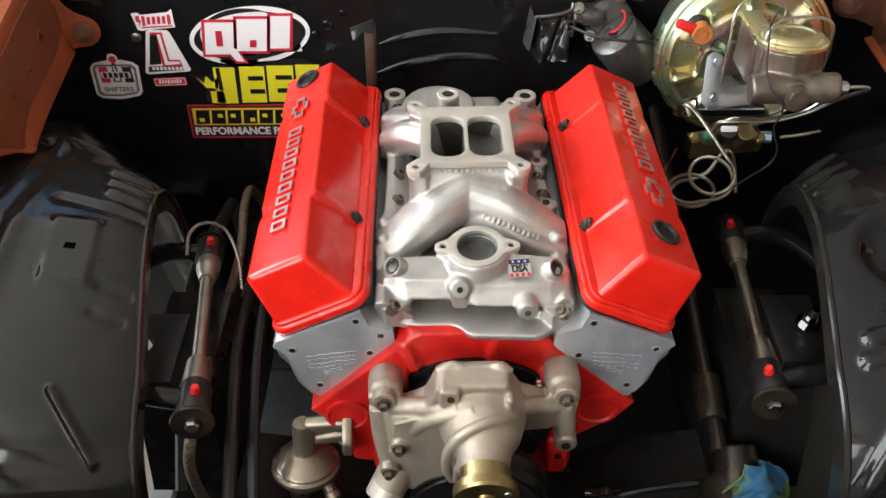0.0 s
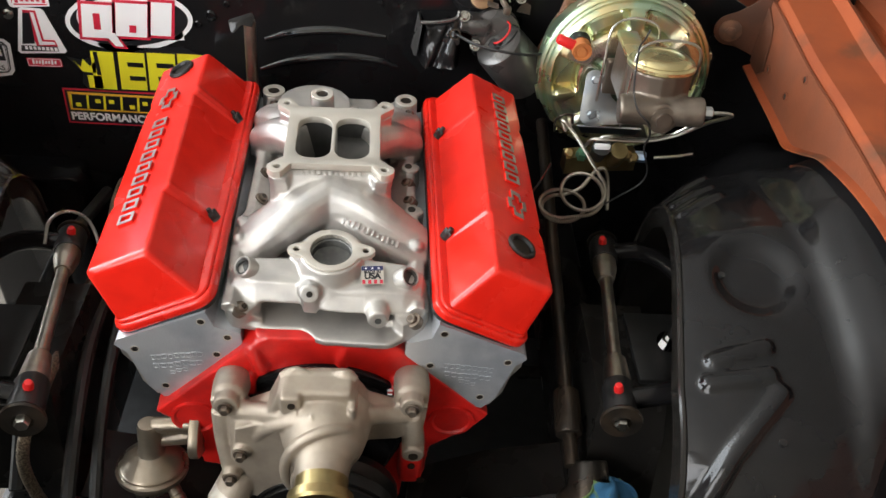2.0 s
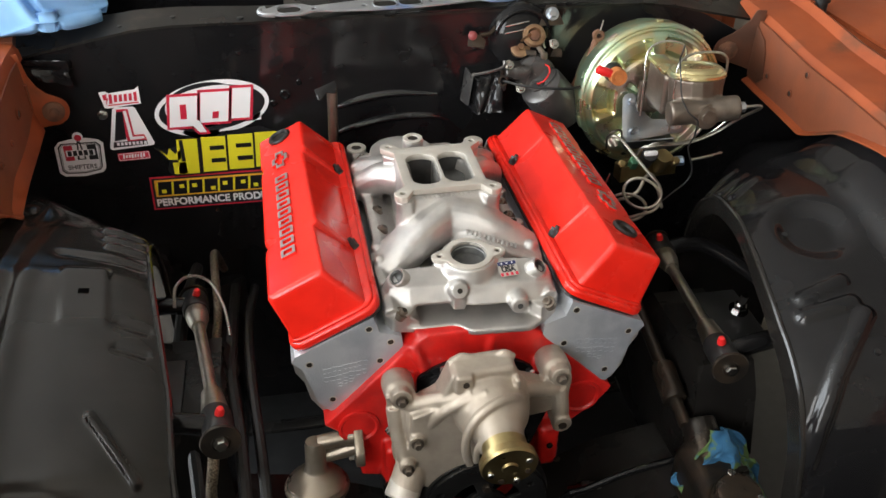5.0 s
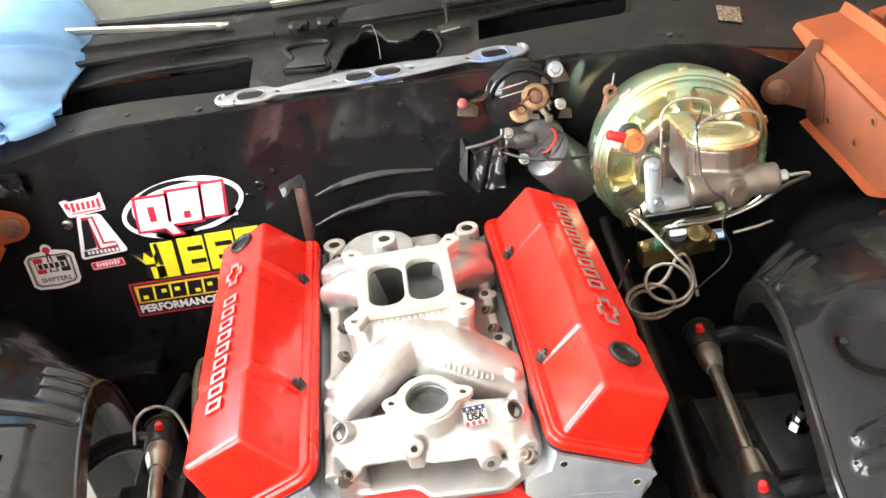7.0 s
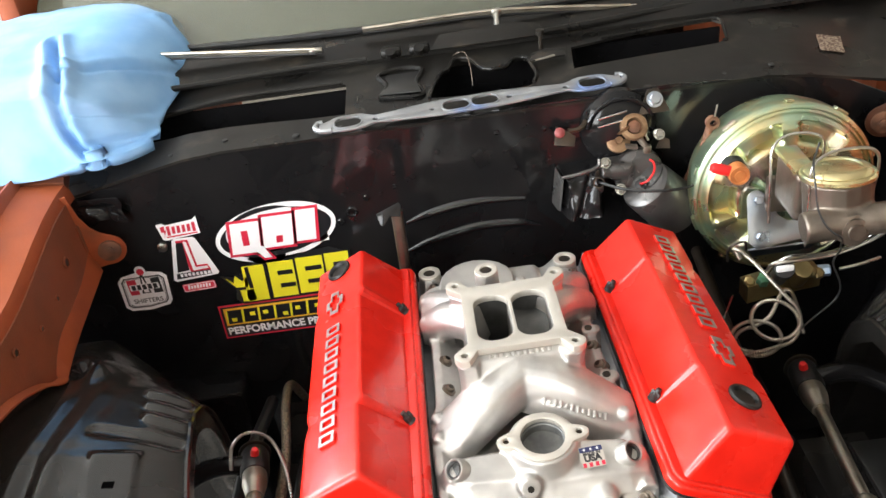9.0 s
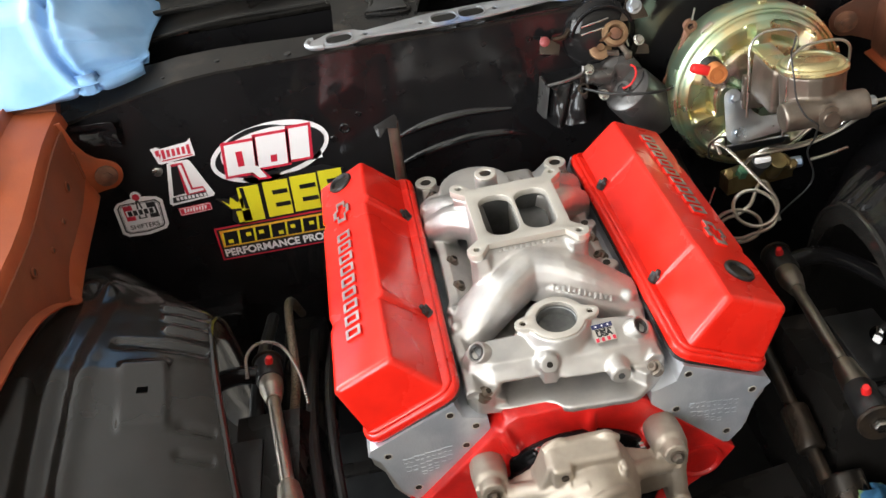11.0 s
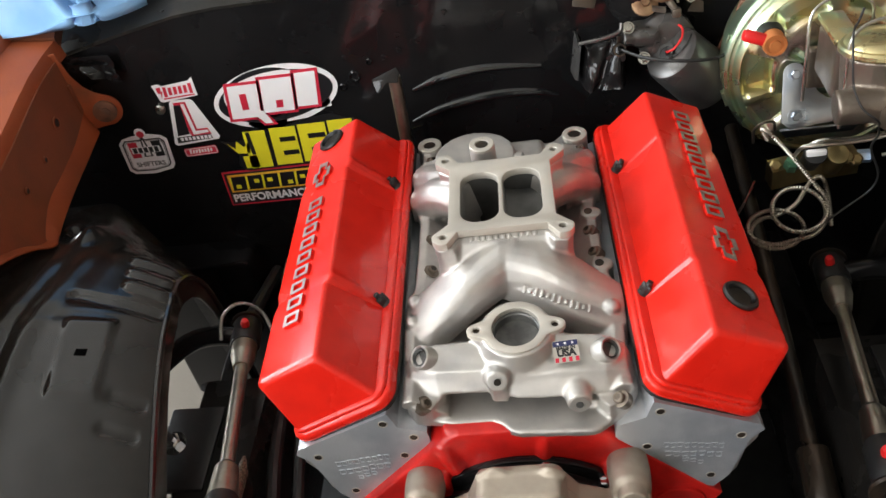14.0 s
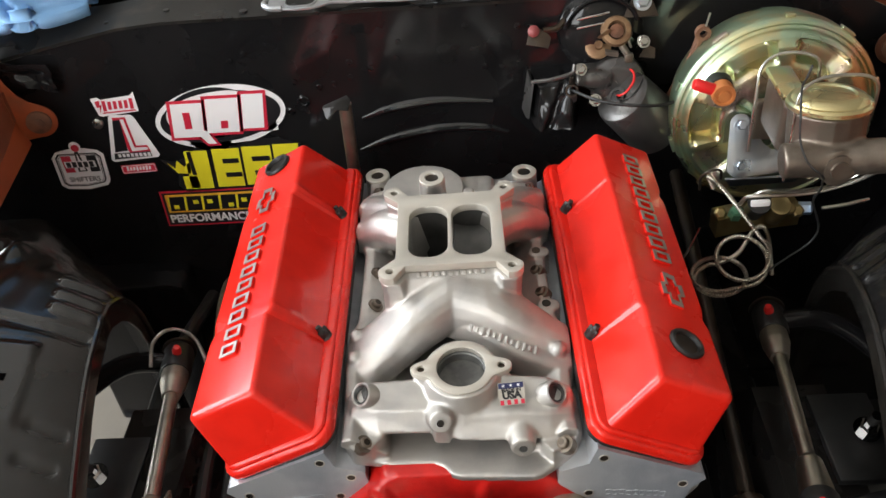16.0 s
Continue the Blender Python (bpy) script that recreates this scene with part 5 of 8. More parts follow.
# lugs on the right-hand rail
for x, y, z in ((0.0885, 0.900, 0.842), (0.0915, 0.815, 0.840)):
    bm = join(bm, cyl((x, y, 0.81), (x, y, z), 0.0105, 0.0095, 18), cyl((x + 0.006, y, 0.81), (x + 0.006, y, z - 0.001), 0.0095, 0.0090, 18))
melt(part("casting", bm, CAST, intake, angle=180), 0.0017, 5)

# machined pad: four ears and drawn-in sides
pad = []
for i, (sx, sy) in enumerate(((1, 1), (-1, 1), (-1, -1), (1, -1))):
    ear = circle(sx * 0.061, sy * 0.0665, 0.0118, 8, 90 * i - 20, 90 * i + 110)
    side, end = (sx * 0.0560, sy * 0.047), (sx * 0.046, sy * 0.0600)
    pad += [side] + ear + [end] if i % 2 == 0 else [end] + ear + [side]
pad_m = Matrix.Translation((PX, PY, PZ - 0.009))
slots = [rrect(s * 0.0228, -0.005, 0.0412, 0.085, 0.0175, 7)[::-1] for s in (-1, 1)]
holes = [circle(sx * 0.061, sy * 0.0665, 0.0040, 14)[::-1] for sx in (-1, 1) for sy in (-1, 1)]
part("carburettor_pad", plate([pad] + slots + holes, 0.009, pad_m, 0.0006), MACH, intake, "machined carburettor pad with two slots")
for sx in (-1, 1):
    for sy in (-1, 1):
        part("threaded_hole", cyl((PX + sx * 0.061, PY + sy * 0.0665, PZ - 0.011), (PX + sx * 0.061, PY + sy * 0.0665, PZ - 0.006), 0.0040, seg=14), DARK, intake)
for s in (-1, 1):     # liner of the two plenum halves, coloured dark for the shade inside
    part("plenum_wall", box(PX + s * 0.0452, PY - 0.003, PZ - 0.048, 0.003, 0.094, 0.078, 0), SHADED, intake)
    part("plenum_wall", box(PX, PY + s * 0.0450 - 0.003, PZ - 0.048, 0.092, 0.003, 0.078, 0), SHADED, intake)
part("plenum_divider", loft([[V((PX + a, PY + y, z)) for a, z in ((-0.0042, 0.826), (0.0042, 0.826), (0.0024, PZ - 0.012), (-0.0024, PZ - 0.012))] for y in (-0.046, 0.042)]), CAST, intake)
part("plenum_floor", box(PX - 0.024, PY - 0.003, 0.824, 0.046, 0.094, 0.004, 0), SHADED, intake)
part("plenum_ramp", sheet(lambda u, v: (PX + 0.003 + 0.041 * u, PY - 0.046 + 0.088 * v, 0.836 + 0.040 * step01(0.2, 1.0, v) + 0.004 * (2 * u - 1) ** 2), 8, 16, 0.003), SHADED, intake, "sloping cast plenum floor")
for i in range(4):
    part("plenum_fin", box(PX - 0.024, PY - 0.024 + 0.0125 * i, 0.836 + 0.002 * i, 0.036, 0.005, 0.020, 0.0015), CAST, intake)
th_m = Matrix.Translation((TX, TY, TZ - 0.006)) @ Matrix.Rotation(radians(4), 4, "X")
ring = []
for k in range(96):      # a round flange with two small ears
    a = 2 * math.pi * k / 96
    e = min(a % math.pi, math.pi - a % math.pi)
    r = 0.0312 + 0.0162 * math.exp(-(e / 0.253) ** 2.5)
    ring.append((r * math.cos(a), r * math.sin(a)))
part("thermostat_flange", plate([ring, circle(0, 0, 0.0227, 40)[::-1], circle(-0.0375, 0, 0.0036, 12)[::-1], circle(0.0375, 0, 0.0036, 12)[::-1]], 0.0065, th_m, 0.001), MACH, intake, "machined thermostat flange")
part("thermostat_bore", xf(lathe([(0.0227, 0.006), (0.0227, -0.001), (0.0218, -0.002), (0.0216, -0.011), (0.012, -0.0125), (0, -0.0125)], (0, 0, 0), (0, 0, 1), 40), th_m), BORE, intake)
for s in (-1, 1):
    part("bolt_hole", xf(cyl((s * 0.0375, 0, 0.001), (s * 0.0375, 0, 0.003), 0.0040, seg=12), th_m), DARK, intake)
for p, q in ((V((-0.0945, 0.687, 0.8595)), V((-0.1015, 0.682, 0.8685))), (V((0.0870, 0.676, 0.8605)), V((0.0940, 0.671, 0.8695)))):
    part("port_ring", lathe([(0.0128, -0.016), (0.0121, -0.0030), (0.0114, -0.0008), (0.0104, 0.0), (0.0097, -0.0004), (0.0089, -0.0018), (0.0084, -0.006)], p, q, 24), CAST, intake)
    port = part("threaded_port", lathe([(0.0088, -0.0016), (0.0083, -0.0026), (0.0078, -0.0068), (0, -0.0068)], p, q, 22), SHADED, intake)
    for k in range(3):
        part("thread", lathe([(0.0083, -0.0004), (0.0075, 0.0001), (0.0083, 0.0006)], p - (q - p) * (0.05 + 0.14 * k), q - (q - p) * (0.05 + 0.14 * k), 20), SHADED, port)
for x, y, z, r in ((-0.0945, 1.072, 0.838, 0.0155), (0.0925, 1.048, 0.846, 0.0155), (-0.0195, 0.971, 0.899, 0.0148)):
    part("tower_face", lathe([(r, -0.003), (r, 0.0022), (r * 0.93, 0.003), (r * 0.56, 0.003), (r * 0.52, 0.0010), (0, 0.0010)], (X0 + x, y, z), (X0 + x, y - 0.004, 1), 24), MACH, intake)
    part("tower_hole", cyl((X0 + x, y, z + 0.0006), (X0 + x, y, z + 0.0016), r * 0.51, seg=16), DARK, intake)
part("boss_hole", lathe([(0.0034, 0), (0.0034, 0.0010), (0, 0.0010)], (-0.0205, 0.6553, 0.8506), (-0.0205, 0.6365, 0.8594), 14), DARK, intake)
part("boss_plug", lathe([(0.0092, -0.002), (0.0092, 0.0008), (0.0042, 0.0010), (0.0036, -0.001), (0, -0.001)], (0.053, 0.6392, 0.829), (0.053, 0.60, 0.834), 18), CAST, intake)
part("boss_hole", cyl((0.053, 0.6390, 0.829), (0.053, 0.6384, 0.8291), 0.0036, seg=14), SHADED, intake)
for x, y, z in ((0.0885, 0.900, 0.842), (0.0915, 0.815, 0.840)):
    part("lug_hole", lathe([(0.0048, -0.001), (0.0048, 0.0009), (0, 0.0009)], (x, y, z), (x, y - 0.01, z + 0.1), 14), DARK, intake)
for x, y, z in ((-0.0925, 0.654, 0.8285), (0.0905, 0.645, 0.8255), (-0.0905, 0.886, 0.834), (-0.0905, 0.834, 0.834), (0.0865, 0.872, 0.836), (0.0885, 0.836, 0.836), (0.0885, 1.005, 0.852), (-0.0935, 1.030, 0.842)):
    s = 1 if x > 0 else -1
    w = V((-s * 0.55, -0.2 if y < 0.7 else 0, 0.8)).normalized()
    p = V((x, y, z))
    stud = part("bolt", lathe([(0.0086, -0.008), (0.0086, 0.0006), (0.0056, 0.0010), (0.0056, 0.0046), (0.0044, 0.0056), (0, 0.0056)], p, p + w, 16), IRON, intake, "flanged manifold bolt")
    part("socket", cyl(p + w * 0.0055, p + w * 0.0060, 0.0034, seg=6), DARK, stud)
# unreadable cast lines, as rows of small bars
rg = random.Random(11)
for i in range(11):
    u = i / 10
    part("cast_bar", xf(box(0, 0, 0, 0.0040 + 0.0012 * (i % 2), 0.0052, 0.0022, 0.0009, 2), Matrix.Translation((PX - 0.033 + 0.066 * u, PY - 0.0622 + 0.0004 * rg.uniform(-1, 1), PZ - 0.0108)) @ Matrix.Rotation(radians(24), 4, "X") @ Matrix.Rotation(radians(rg.uniform(-9, 9)), 4, "Z")), CAST, intake)
for i in range(12):
    u = i / 11
    k = 0.0115 + 0.062 * u
    f = min(max((k - 0.027) / 0.033, 0.0), 1.0)
    y = 0.7615 - 0.0075 * min(max((k - 0.004) / 0.023, 0.0), 1.0) - 0.0115 * f - 0.0035 * max(0.0, k - 0.060) / 0.02
    z = 0.8665 - 0.0030 * min(max((k - 0.004) / 0.023, 0.0), 1.0) - 0.0098 * f - 0.0062 * max(0.0, k - 0.060) / 0.02
    part("cast_bar", xf(box(0, 0, 0, 0.0036, 0.0085 - 0.003 * (i % 3 == 1), 0.0022, 0.0009, 2), Matrix.Translation((k, y, z)) @ Matrix.Rotation(radians(-18 + rg.uniform(-8, 8)), 4, "Z") @ Matrix.Rotation(radians(26), 4, "X")), CAST, intake)
# a small flag label with words
lab = Matrix.Translation((0.0455, 0.6775, 0.8602)) @ Matrix.Rotation(radians(23), 4, "X") @ Matrix.Rotation(radians(3), 4, "Z") @ Matrix.Scale(0.80, 4)
lb = part("flag_label", plate([rrect(0, 0, 0.030, 0.027, 0.001)], 0.0006, lab), MACH, intake, "silver label with stars, stripes and words")
part("blue_band", plate([rrect(0, 0.0095, 0.029, 0.0065, 0.0005)], 0.0003, lab @ Matrix.Translation((0, 0, 0.0006))), VBLUE, lb)
for i in range(3):
    star = [((0.0022 if k % 2 == 0 else 0.0009) * math.sin(math.pi * k / 5) + (i - 1) * 0.0085, 0.0095 + (0.0022 if k % 2 == 0 else 0.0009) * math.cos(math.pi * k / 5)) for k in range(10)]
    part("star", plate([star], 0.0002, lab @ Matrix.Translation((0, 0, 0.0010))), WHITE, lb)
part("lettering", text("MADE IN", 0.0056, lab @ Matrix.Translation((0, 0.0040, 0.0008)), heavy=0.00025), VBLACK, lb)
part("lettering", text("USA", 0.0118, lab @ Matrix.Translation((0, -0.0022, 0.0008)), heavy=0.0006), VBLACK, lb)
for i in range(4):
    part("stripe", plate([rrect(-0.0117 + 0.0078 * i, -0.0102, 0.0042, 0.0055, 0.0003)], 0.0003, lab @ Matrix.Translation((0, 0, 0.0006))), VRED, lb)

# the engine sits a little askew in the bay
ASKEW = Matrix.Translation((X0, 0.66, 0)) @ Matrix.Rotation(radians(1.3), 4, "Z") @ Matrix.Translation((-X0, -0.66, 0))
for ob in [o for o in bpy.data.objects if o.parent is None and o.name.split(".")[0] in ("valve_cover", "cylinder_head", "engine_block", "intake_manifold", "oil_pan")]:
    ob.matrix_world = ASKEW @ Matrix.Translation(ob.location)

# ---- water pump ----
HX, HY, HZ = 0.004, 0.478, 0.735
pump = thing("water_pump", (0, 0.62, 0.70), "bare cast aluminium water pump with a gold hub", "water pump")
bm = bmesh.new()
# back plate with the volute standing on it
body_poly = [(-0.112, 0.748), (-0.085, 0.738), (-0.060, 0.752), (-0.046, 0.776), (0.034, 0.780), (0.046, 0.758), (0.085, 0.742), (0.105, 0.745),
             (0.106, 0.712), (0.080, 0.698), (0.05, 0.694), (0.01, 0.66), (-0.062, 0.598), (-0.10, 0.612), (-0.116, 0.65)]
bm = join(bm, plate([body_poly[::-1]], 0.020, front(0, 0.604, 0)))
volute = [(-0.047, 0.793), (-0.041, 0.800), (0.026, 0.802), (0.033, 0.795), (0.038, 0.756), (0.040, 0.705), (0.010, 0.672), (-0.045, 0.688), (-0.062, 0.722), (-0.058, 0.764)]
bm = join(bm, bevel(plate([volute[::-1]], 0.038, front(0, 0.600, 0)), 0.005, 2))
for s, lx, dz in ((-1, -0.104, -0.003), (1, 0.094, 0.004)):
    # passages from the block, rounded at the back, with the bolt seats in front
    bm = join(bm, lathe([(0, -0.006), (0.0195, -0.006), (0.0205, 0.020), (0.0188, 0.041), (0.0165, 0.0455), (0, 0.0465)], (lx, 0.636, 0.742 + dz), (lx, 0.2, 0.842 + dz), 28))
    bm = join(bm, cyl((lx, 0.61, 0.752 + dz), (lx, 0.578, 0.757 + dz), 0.0130))
    bm = join(bm, loft([[(lx - 0.018, y, 0.752), (lx + 0.018, y, 0.752), (lx + 0.014, y - 0.004, 0.71), (lx - 0.015, y - 0.004, 0.71)] for y in (0.612, 0.588)]))
# two bolt pillars on the inlet side, a short ear on the other
bm = join(bm, sweep([(-0.097, 0.590, 0.742), (-0.093, 0.580, 0.718), (-0.089, 0.570, 0.700)], 0.0115, 14), cyl((-0.089, 0.60, 0.701), (-0.0885, 0.556, 0.701), 0.0105),
          sweep([(-0.112, 0.590, 0.735), (-0.109, 0.578, 0.700), (-0.103, 0.566, 0.668)], 0.0112, 14), cyl((-0.103, 0.60, 0.668), (-0.1015, 0.550, 0.664), 0.0105),
          sweep([(0.096, 0.590, 0.735), (0.099, 0.584, 0.71), (0.099, 0.580, 0.690)], 0.0110, 12), cyl((0.099, 0.60, 0.690), (0.099, 0.569, 0.687), 0.0130))
# raised bands from the passages up to the volute
bm = join(bm, sweep([(-0.098, 0.588, 0.738), (-0.072, 0.580, 0.744), (-0.048, 0.568, 0.758), (-0.020, 0.556, 0.772)], 0.0115, 14), sweep([(0.090, 0.590, 0.735), (0.064, 0.584, 0.742), (0.044, 0.574, 0.752)], 0.0105, 14))
# flat web towards the inlet
web = [(-0.096, 0.735), (-0.060, 0.752), (-0.030, 0.765), (0.000, 0.740), (0.000, 0.690), (-0.020, 0.664), (-0.072, 0.616), (-0.108, 0.634)]
bm = join(bm, loft([[(x, 0.598, z) for x, z in web], [(x * 0.97, 0.562 - 0.10 * (x + 0.10) - 0.06 * (0.70 - z), z) for x, z in web]]))
# nose: a wide cone, a curling crest round it, then the narrow bearing snout
ax0, ax1 = Vector((0.002, 0.566, 0.742)), Vector((HX, HY, HZ))
bm = join(bm, lathe([(0, -0.02), (0.050, -0.02), (0.049, 0.000), (0.045, 0.016), (0.040, 0.030), (0.034, 0.038), (0.0295, 0.046), (0.0270, 0.060), (0.0260, 0.084), (0, 0.084)], ax0, ax1, 44))
bm = join(bm, sweep([(-0.030, 0.524, 0.690), (-0.036, 0.522, 0.715), (-0.034, 0.523, 0.744), (-0.021, 0.526, 0.766), (0.002, 0.532, 0.778), (0.024, 0.540, 0.774), (0.036, 0.548, 0.760)], 0.0058, 12),
          sweep([(-0.026, 0.512, 0.705), (-0.024, 0.510, 0.733), (-0.010, 0.512, 0.754), (0.012, 0.517, 0.761), (0.030, 0.526, 0.750)], 0.0042, 10),
          sweep([(-0.074, 0.568, 0.716), (-0.060, 0.560, 0.742), (-0.036, 0.552, 0.764), (-0.006, 0.548, 0.780)], 0.0070, 12))
# upright rib beside the nose, and the bosses of the top rim
bm = join(bm, box(0.031, 0.566, 0.764, 0.008, 0.030, 0.054, 0.003, 2), box(-0.032, 0.564, 0.787, 0.022, 0.018, 0.026, 0.004, 3), box(0.022, 0.580, 0.791, 0.018, 0.034, 0.022, 0.005, 3), box(-0.006, 0.562, 0.776, 0.016, 0.012, 0.016, 0.003, 2),
          sweep([(-0.046, 0.590, 0.794), (-0.030, 0.592, 0.802), (-0.012, 0.590, 0.798), (0.010, 0.590, 0.799), (0.022, 0.588, 0.804), (0.034, 0.586, 0.797)], 0.0042, 8), box(-0.064, 0.573, 0.716, 0.018, 0.012, 0.022, 0.003))
# inlet stub
bm = join(bm, cyl((-0.080, 0.592, 0.660), (-0.106, 0.556, 0.622), 0.0225, 0.0215, 28))
melt(part("casting", bm, PUMPM, pump, angle=180), 0.0016, 2)
part("inlet_lip", lathe([(0.0215, -0.012), (0.0218, 0.0), (0.0218, 0.010), (0.0205, 0.012), (0.0170, 0.012), (0.0165, -0.004), (0, -0.004)], (-0.107, 0.555, 0.6205), (-0.124, 0.5315, 0.5957), 32), MACH, pump, "turned inlet stub")
for x, y, z in ((-0.104, 0.5765, 0.754), (0.094, 0.5765, 0.761), (-0.0885, 0.555, 0.701), (-0.1015, 0.549, 0.664)):
    bolt("bolt", (x, y, z), (0, -1, 0.1), 0.0055, 0.006, IRON, pump, 0.0078)
part("ear_hole", cyl((0.099, 0.570, 0.687), (0.099, 0.5675, 0.687), 0.0055, seg=16), DARK, pump)
part("boss_hole", cyl((-0.031, 0.557, 0.789), (-0.031, 0.5535, 0.789), 0.0040, seg=16), DARK, pump)
for dx, dz in ((0, 0.006), (0, -0.006), (-0.013, 0), (0.013, 0)):
    part("cast_mark", box(-0.058 + dx * 0.9, 0.5645, 0.660 + dz, 0.020 if dz else 0.004, 0.003, 0.003 if dz else 0.010, 0.0006, 1), PUMPM, pump)
hub = part("hub", lathe([(0.027, -0.024), (0.027, -0.006), (0.0335, -0.006), (0.0340, 0.003), (0.032, 0.006), (0.010, 0.006), (0.0085, 0.0085), (0, 0.0085)], (HX, HY, HZ), (HX + 0.0005, HY - 0.1, HZ - 0.012), 48), BRASS, pump, "gold plated pump hub")
for i in range(8):
    a = radians(22 + 45 * i)
    p = Vector((HX + 0.0235 * math.cos(a), HY - 0.0055, HZ + 0.0235 * math.sin(a)))
    if i % 2:
        part("hub_hole", cyl(p, p + Vector((0, -0.0012, 0)), 0.0036, seg=14), DARK, hub)
    else:
        part("hub_bolt", lathe([(0.0042, 0), (0.0042, 0.002), (0.0032, 0.003), (0, 0.003)], p, p + Vector((0, -1, 0)), 8), STEEL, hub)

# ---- crank pulley ----
pul = thing("crank_pulley", (-0.002, 0.55, 0.50), "black slotted crank pulley", "pulley")
pm = front(-0.002, 0.552, 0.577)
kid = []
for i in range(4):
    a = 90 * i + 20
    kid.append((circle(0, 0, 0.050, 10, a, a + 56) + circle(0, 0, 0.030, 10, a + 56, a))[::-1])
part("face", plate([circle(0, 0, 0.082, 56)] + kid + [circle(0, 0, 0.010, 18)[::-1]] + [circle(0.068 * math.cos(radians(30 + 60 * i)), 0.068 * math.sin(radians(30 + 60 * i)), 0.0045, 12)[::-1] for i in range(6)], 0.006, pm, 0.001), PULLEY, pul)
part("rim", lathe([(0.055, 0.0), (0.085, 0.0), (0.088, 0.012), (0.078, 0.02), (0.088, 0.03), (0.088, 0.04), (0.055, 0.04)], (-0.002, 0.552, 0.577), (-0.002, 1, 0.577), 56), PULLEY, pul)
part("centre_ring", lathe([(0.026, -0.002), (0.026, 0.012), (0.022, 0.014), (0.016, 0.012), (0.015, 0.004), (0, 0.004)], (-0.002, 0.547, 0.577), (-0.002, 0, 0.577), 36), PULLEY, pul)
bolt("crank_bolt", (-0.002, 0.543, 0.577), (0, -1, 0), 0.011, 0.012, DARK, pul, 0.015)
for i in range(4):
    a = radians(90 * i)
    bolt("pulley_bolt", (-0.002 + 0.040 * math.cos(a), 0.546, 0.577 + 0.040 * math.sin(a)), (0, -1, 0), 0.006, 0.006, DARK, pul)

# ---- fuel pump ----
fp = thing("fuel_pump", (-0.2155, 0.613, 0.545), "bare metal mechanical fuel pump bolted to the block", "fuel pump")
cx, cy = -0.2155, 0.613
part("body", lathe([(0, 0), (0.020, 0.001), (0.033, 0.009), (0.0385, 0.018), (0.0392, 0.0225), (0.0430, 0.0235), (0.0435, 0.026), (0.0430, 0.0290), (0.0400, 0.0300), (0.0388, 0.0315), (0.0392, 0.0350), (0.0375, 0.0375), (0.0350, 0.0390), (0.0290, 0.0460), (0.0205, 0.0510), (0.0165, 0.0530), (0.0142, 0.058), (0.0135, 0.092), (0.0120, 0.098), (0, 0.099)], (cx, cy + 0.004, 0.548), (cx + 0.003, cy + 0.022, 0.65), 44), FPUMP, fp)
melt(part("neck", join(cyl((-0.209, 0.635, 0.640), (-0.150, 0.634, 0.648), 0.0095, 0.0125, 24), cyl((-0.209, 0.634, 0.612), (-0.150, 0.634, 0.628), 0.0085, 0.0120, 20), box(-0.180, 0.634, 0.632, 0.052, 0.008, 0.026, 0.003)), FPUMP, fp, angle=180), 0.002, 3)
part("flange", plate([hull((0.0, 0.0, 0.012), (0.0, 0.052, 0.012), (0.018, 0.026, 0.022))], 0.012, Matrix.Translation((-0.150, 0.640, 0.605)) @ Matrix(((0, 0, -1, 0), (-1, 0, 0, 0), (0, 1, 0, 0), (0, 0, 0, 1))), 0.002), FPUMP, fp)
bolt("bolt", (-0.163, 0.632, 0.610), (-1, 0, 0), 0.006, 0.007, STEEL, fp)
bolt("bolt", (-0.163, 0.632, 0.655), (-1, 0, 0), 0.006, 0.007, STEEL, fp)
part("outlet_fitting", lathe([(0.008, 0), (0.008, 0.012), (0.0095, 0.014), (0.0095, 0.022), (0.006, 0.024), (0, 0.022)], (-0.188, 0.603, 0.560), (-0.172, 0.578, 0.548), 16), FPUMP, fp)
part("inlet_fitting", lathe([(0.008, 0), (0.008, 0.014), (0.011, 0.016), (0.011, 0.028), (0, 0.03)], (-0.222, 0.612, 0.555), (-0.226, 0.606, 0.51), 6), STEEL, fp)

# braided hose that hangs in a loop from the chassis to the pump
BRAID = mat("braided_hose_cover", (0.34, 0.285, 0.21), 0.4, 0.7, (0.12, 0.095, 0.07), 420, (0.42, 0.58), bump=0.8, bump_scale=1500)
hose = thing("braided_fuel_hose", (-0.33, 0.6, 0.47), "tan braided steel fuel hose hanging in a loop", "hose")
part("hose", sweep([(-0.355, 1.165, 0.56), (-0.362, 1.13, 0.62), (-0.358, 1.06, 0.640), (-0.350, 0.95, 0.625), (-0.348, 0.80, 0.640), (-0.338, 0.66, 0.665), (-0.337, 0.595, 0.665), (-0.345, 0.585, 0.61), (-0.335, 0.585, 0.53), (-0.293, 0.585, 0.462), (-0.250, 0.59, 0.472), (-0.231, 0.60, 0.515), (-0.226, 0.606, 0.535)], 0.0068, 12, n=14, wave=1.06), BRAID, hose)
part("end_fitting", cyl((-0.2265, 0.6055, 0.530), (-0.226, 0.606, 0.545), 0.0115, seg=8), STEEL, hose)


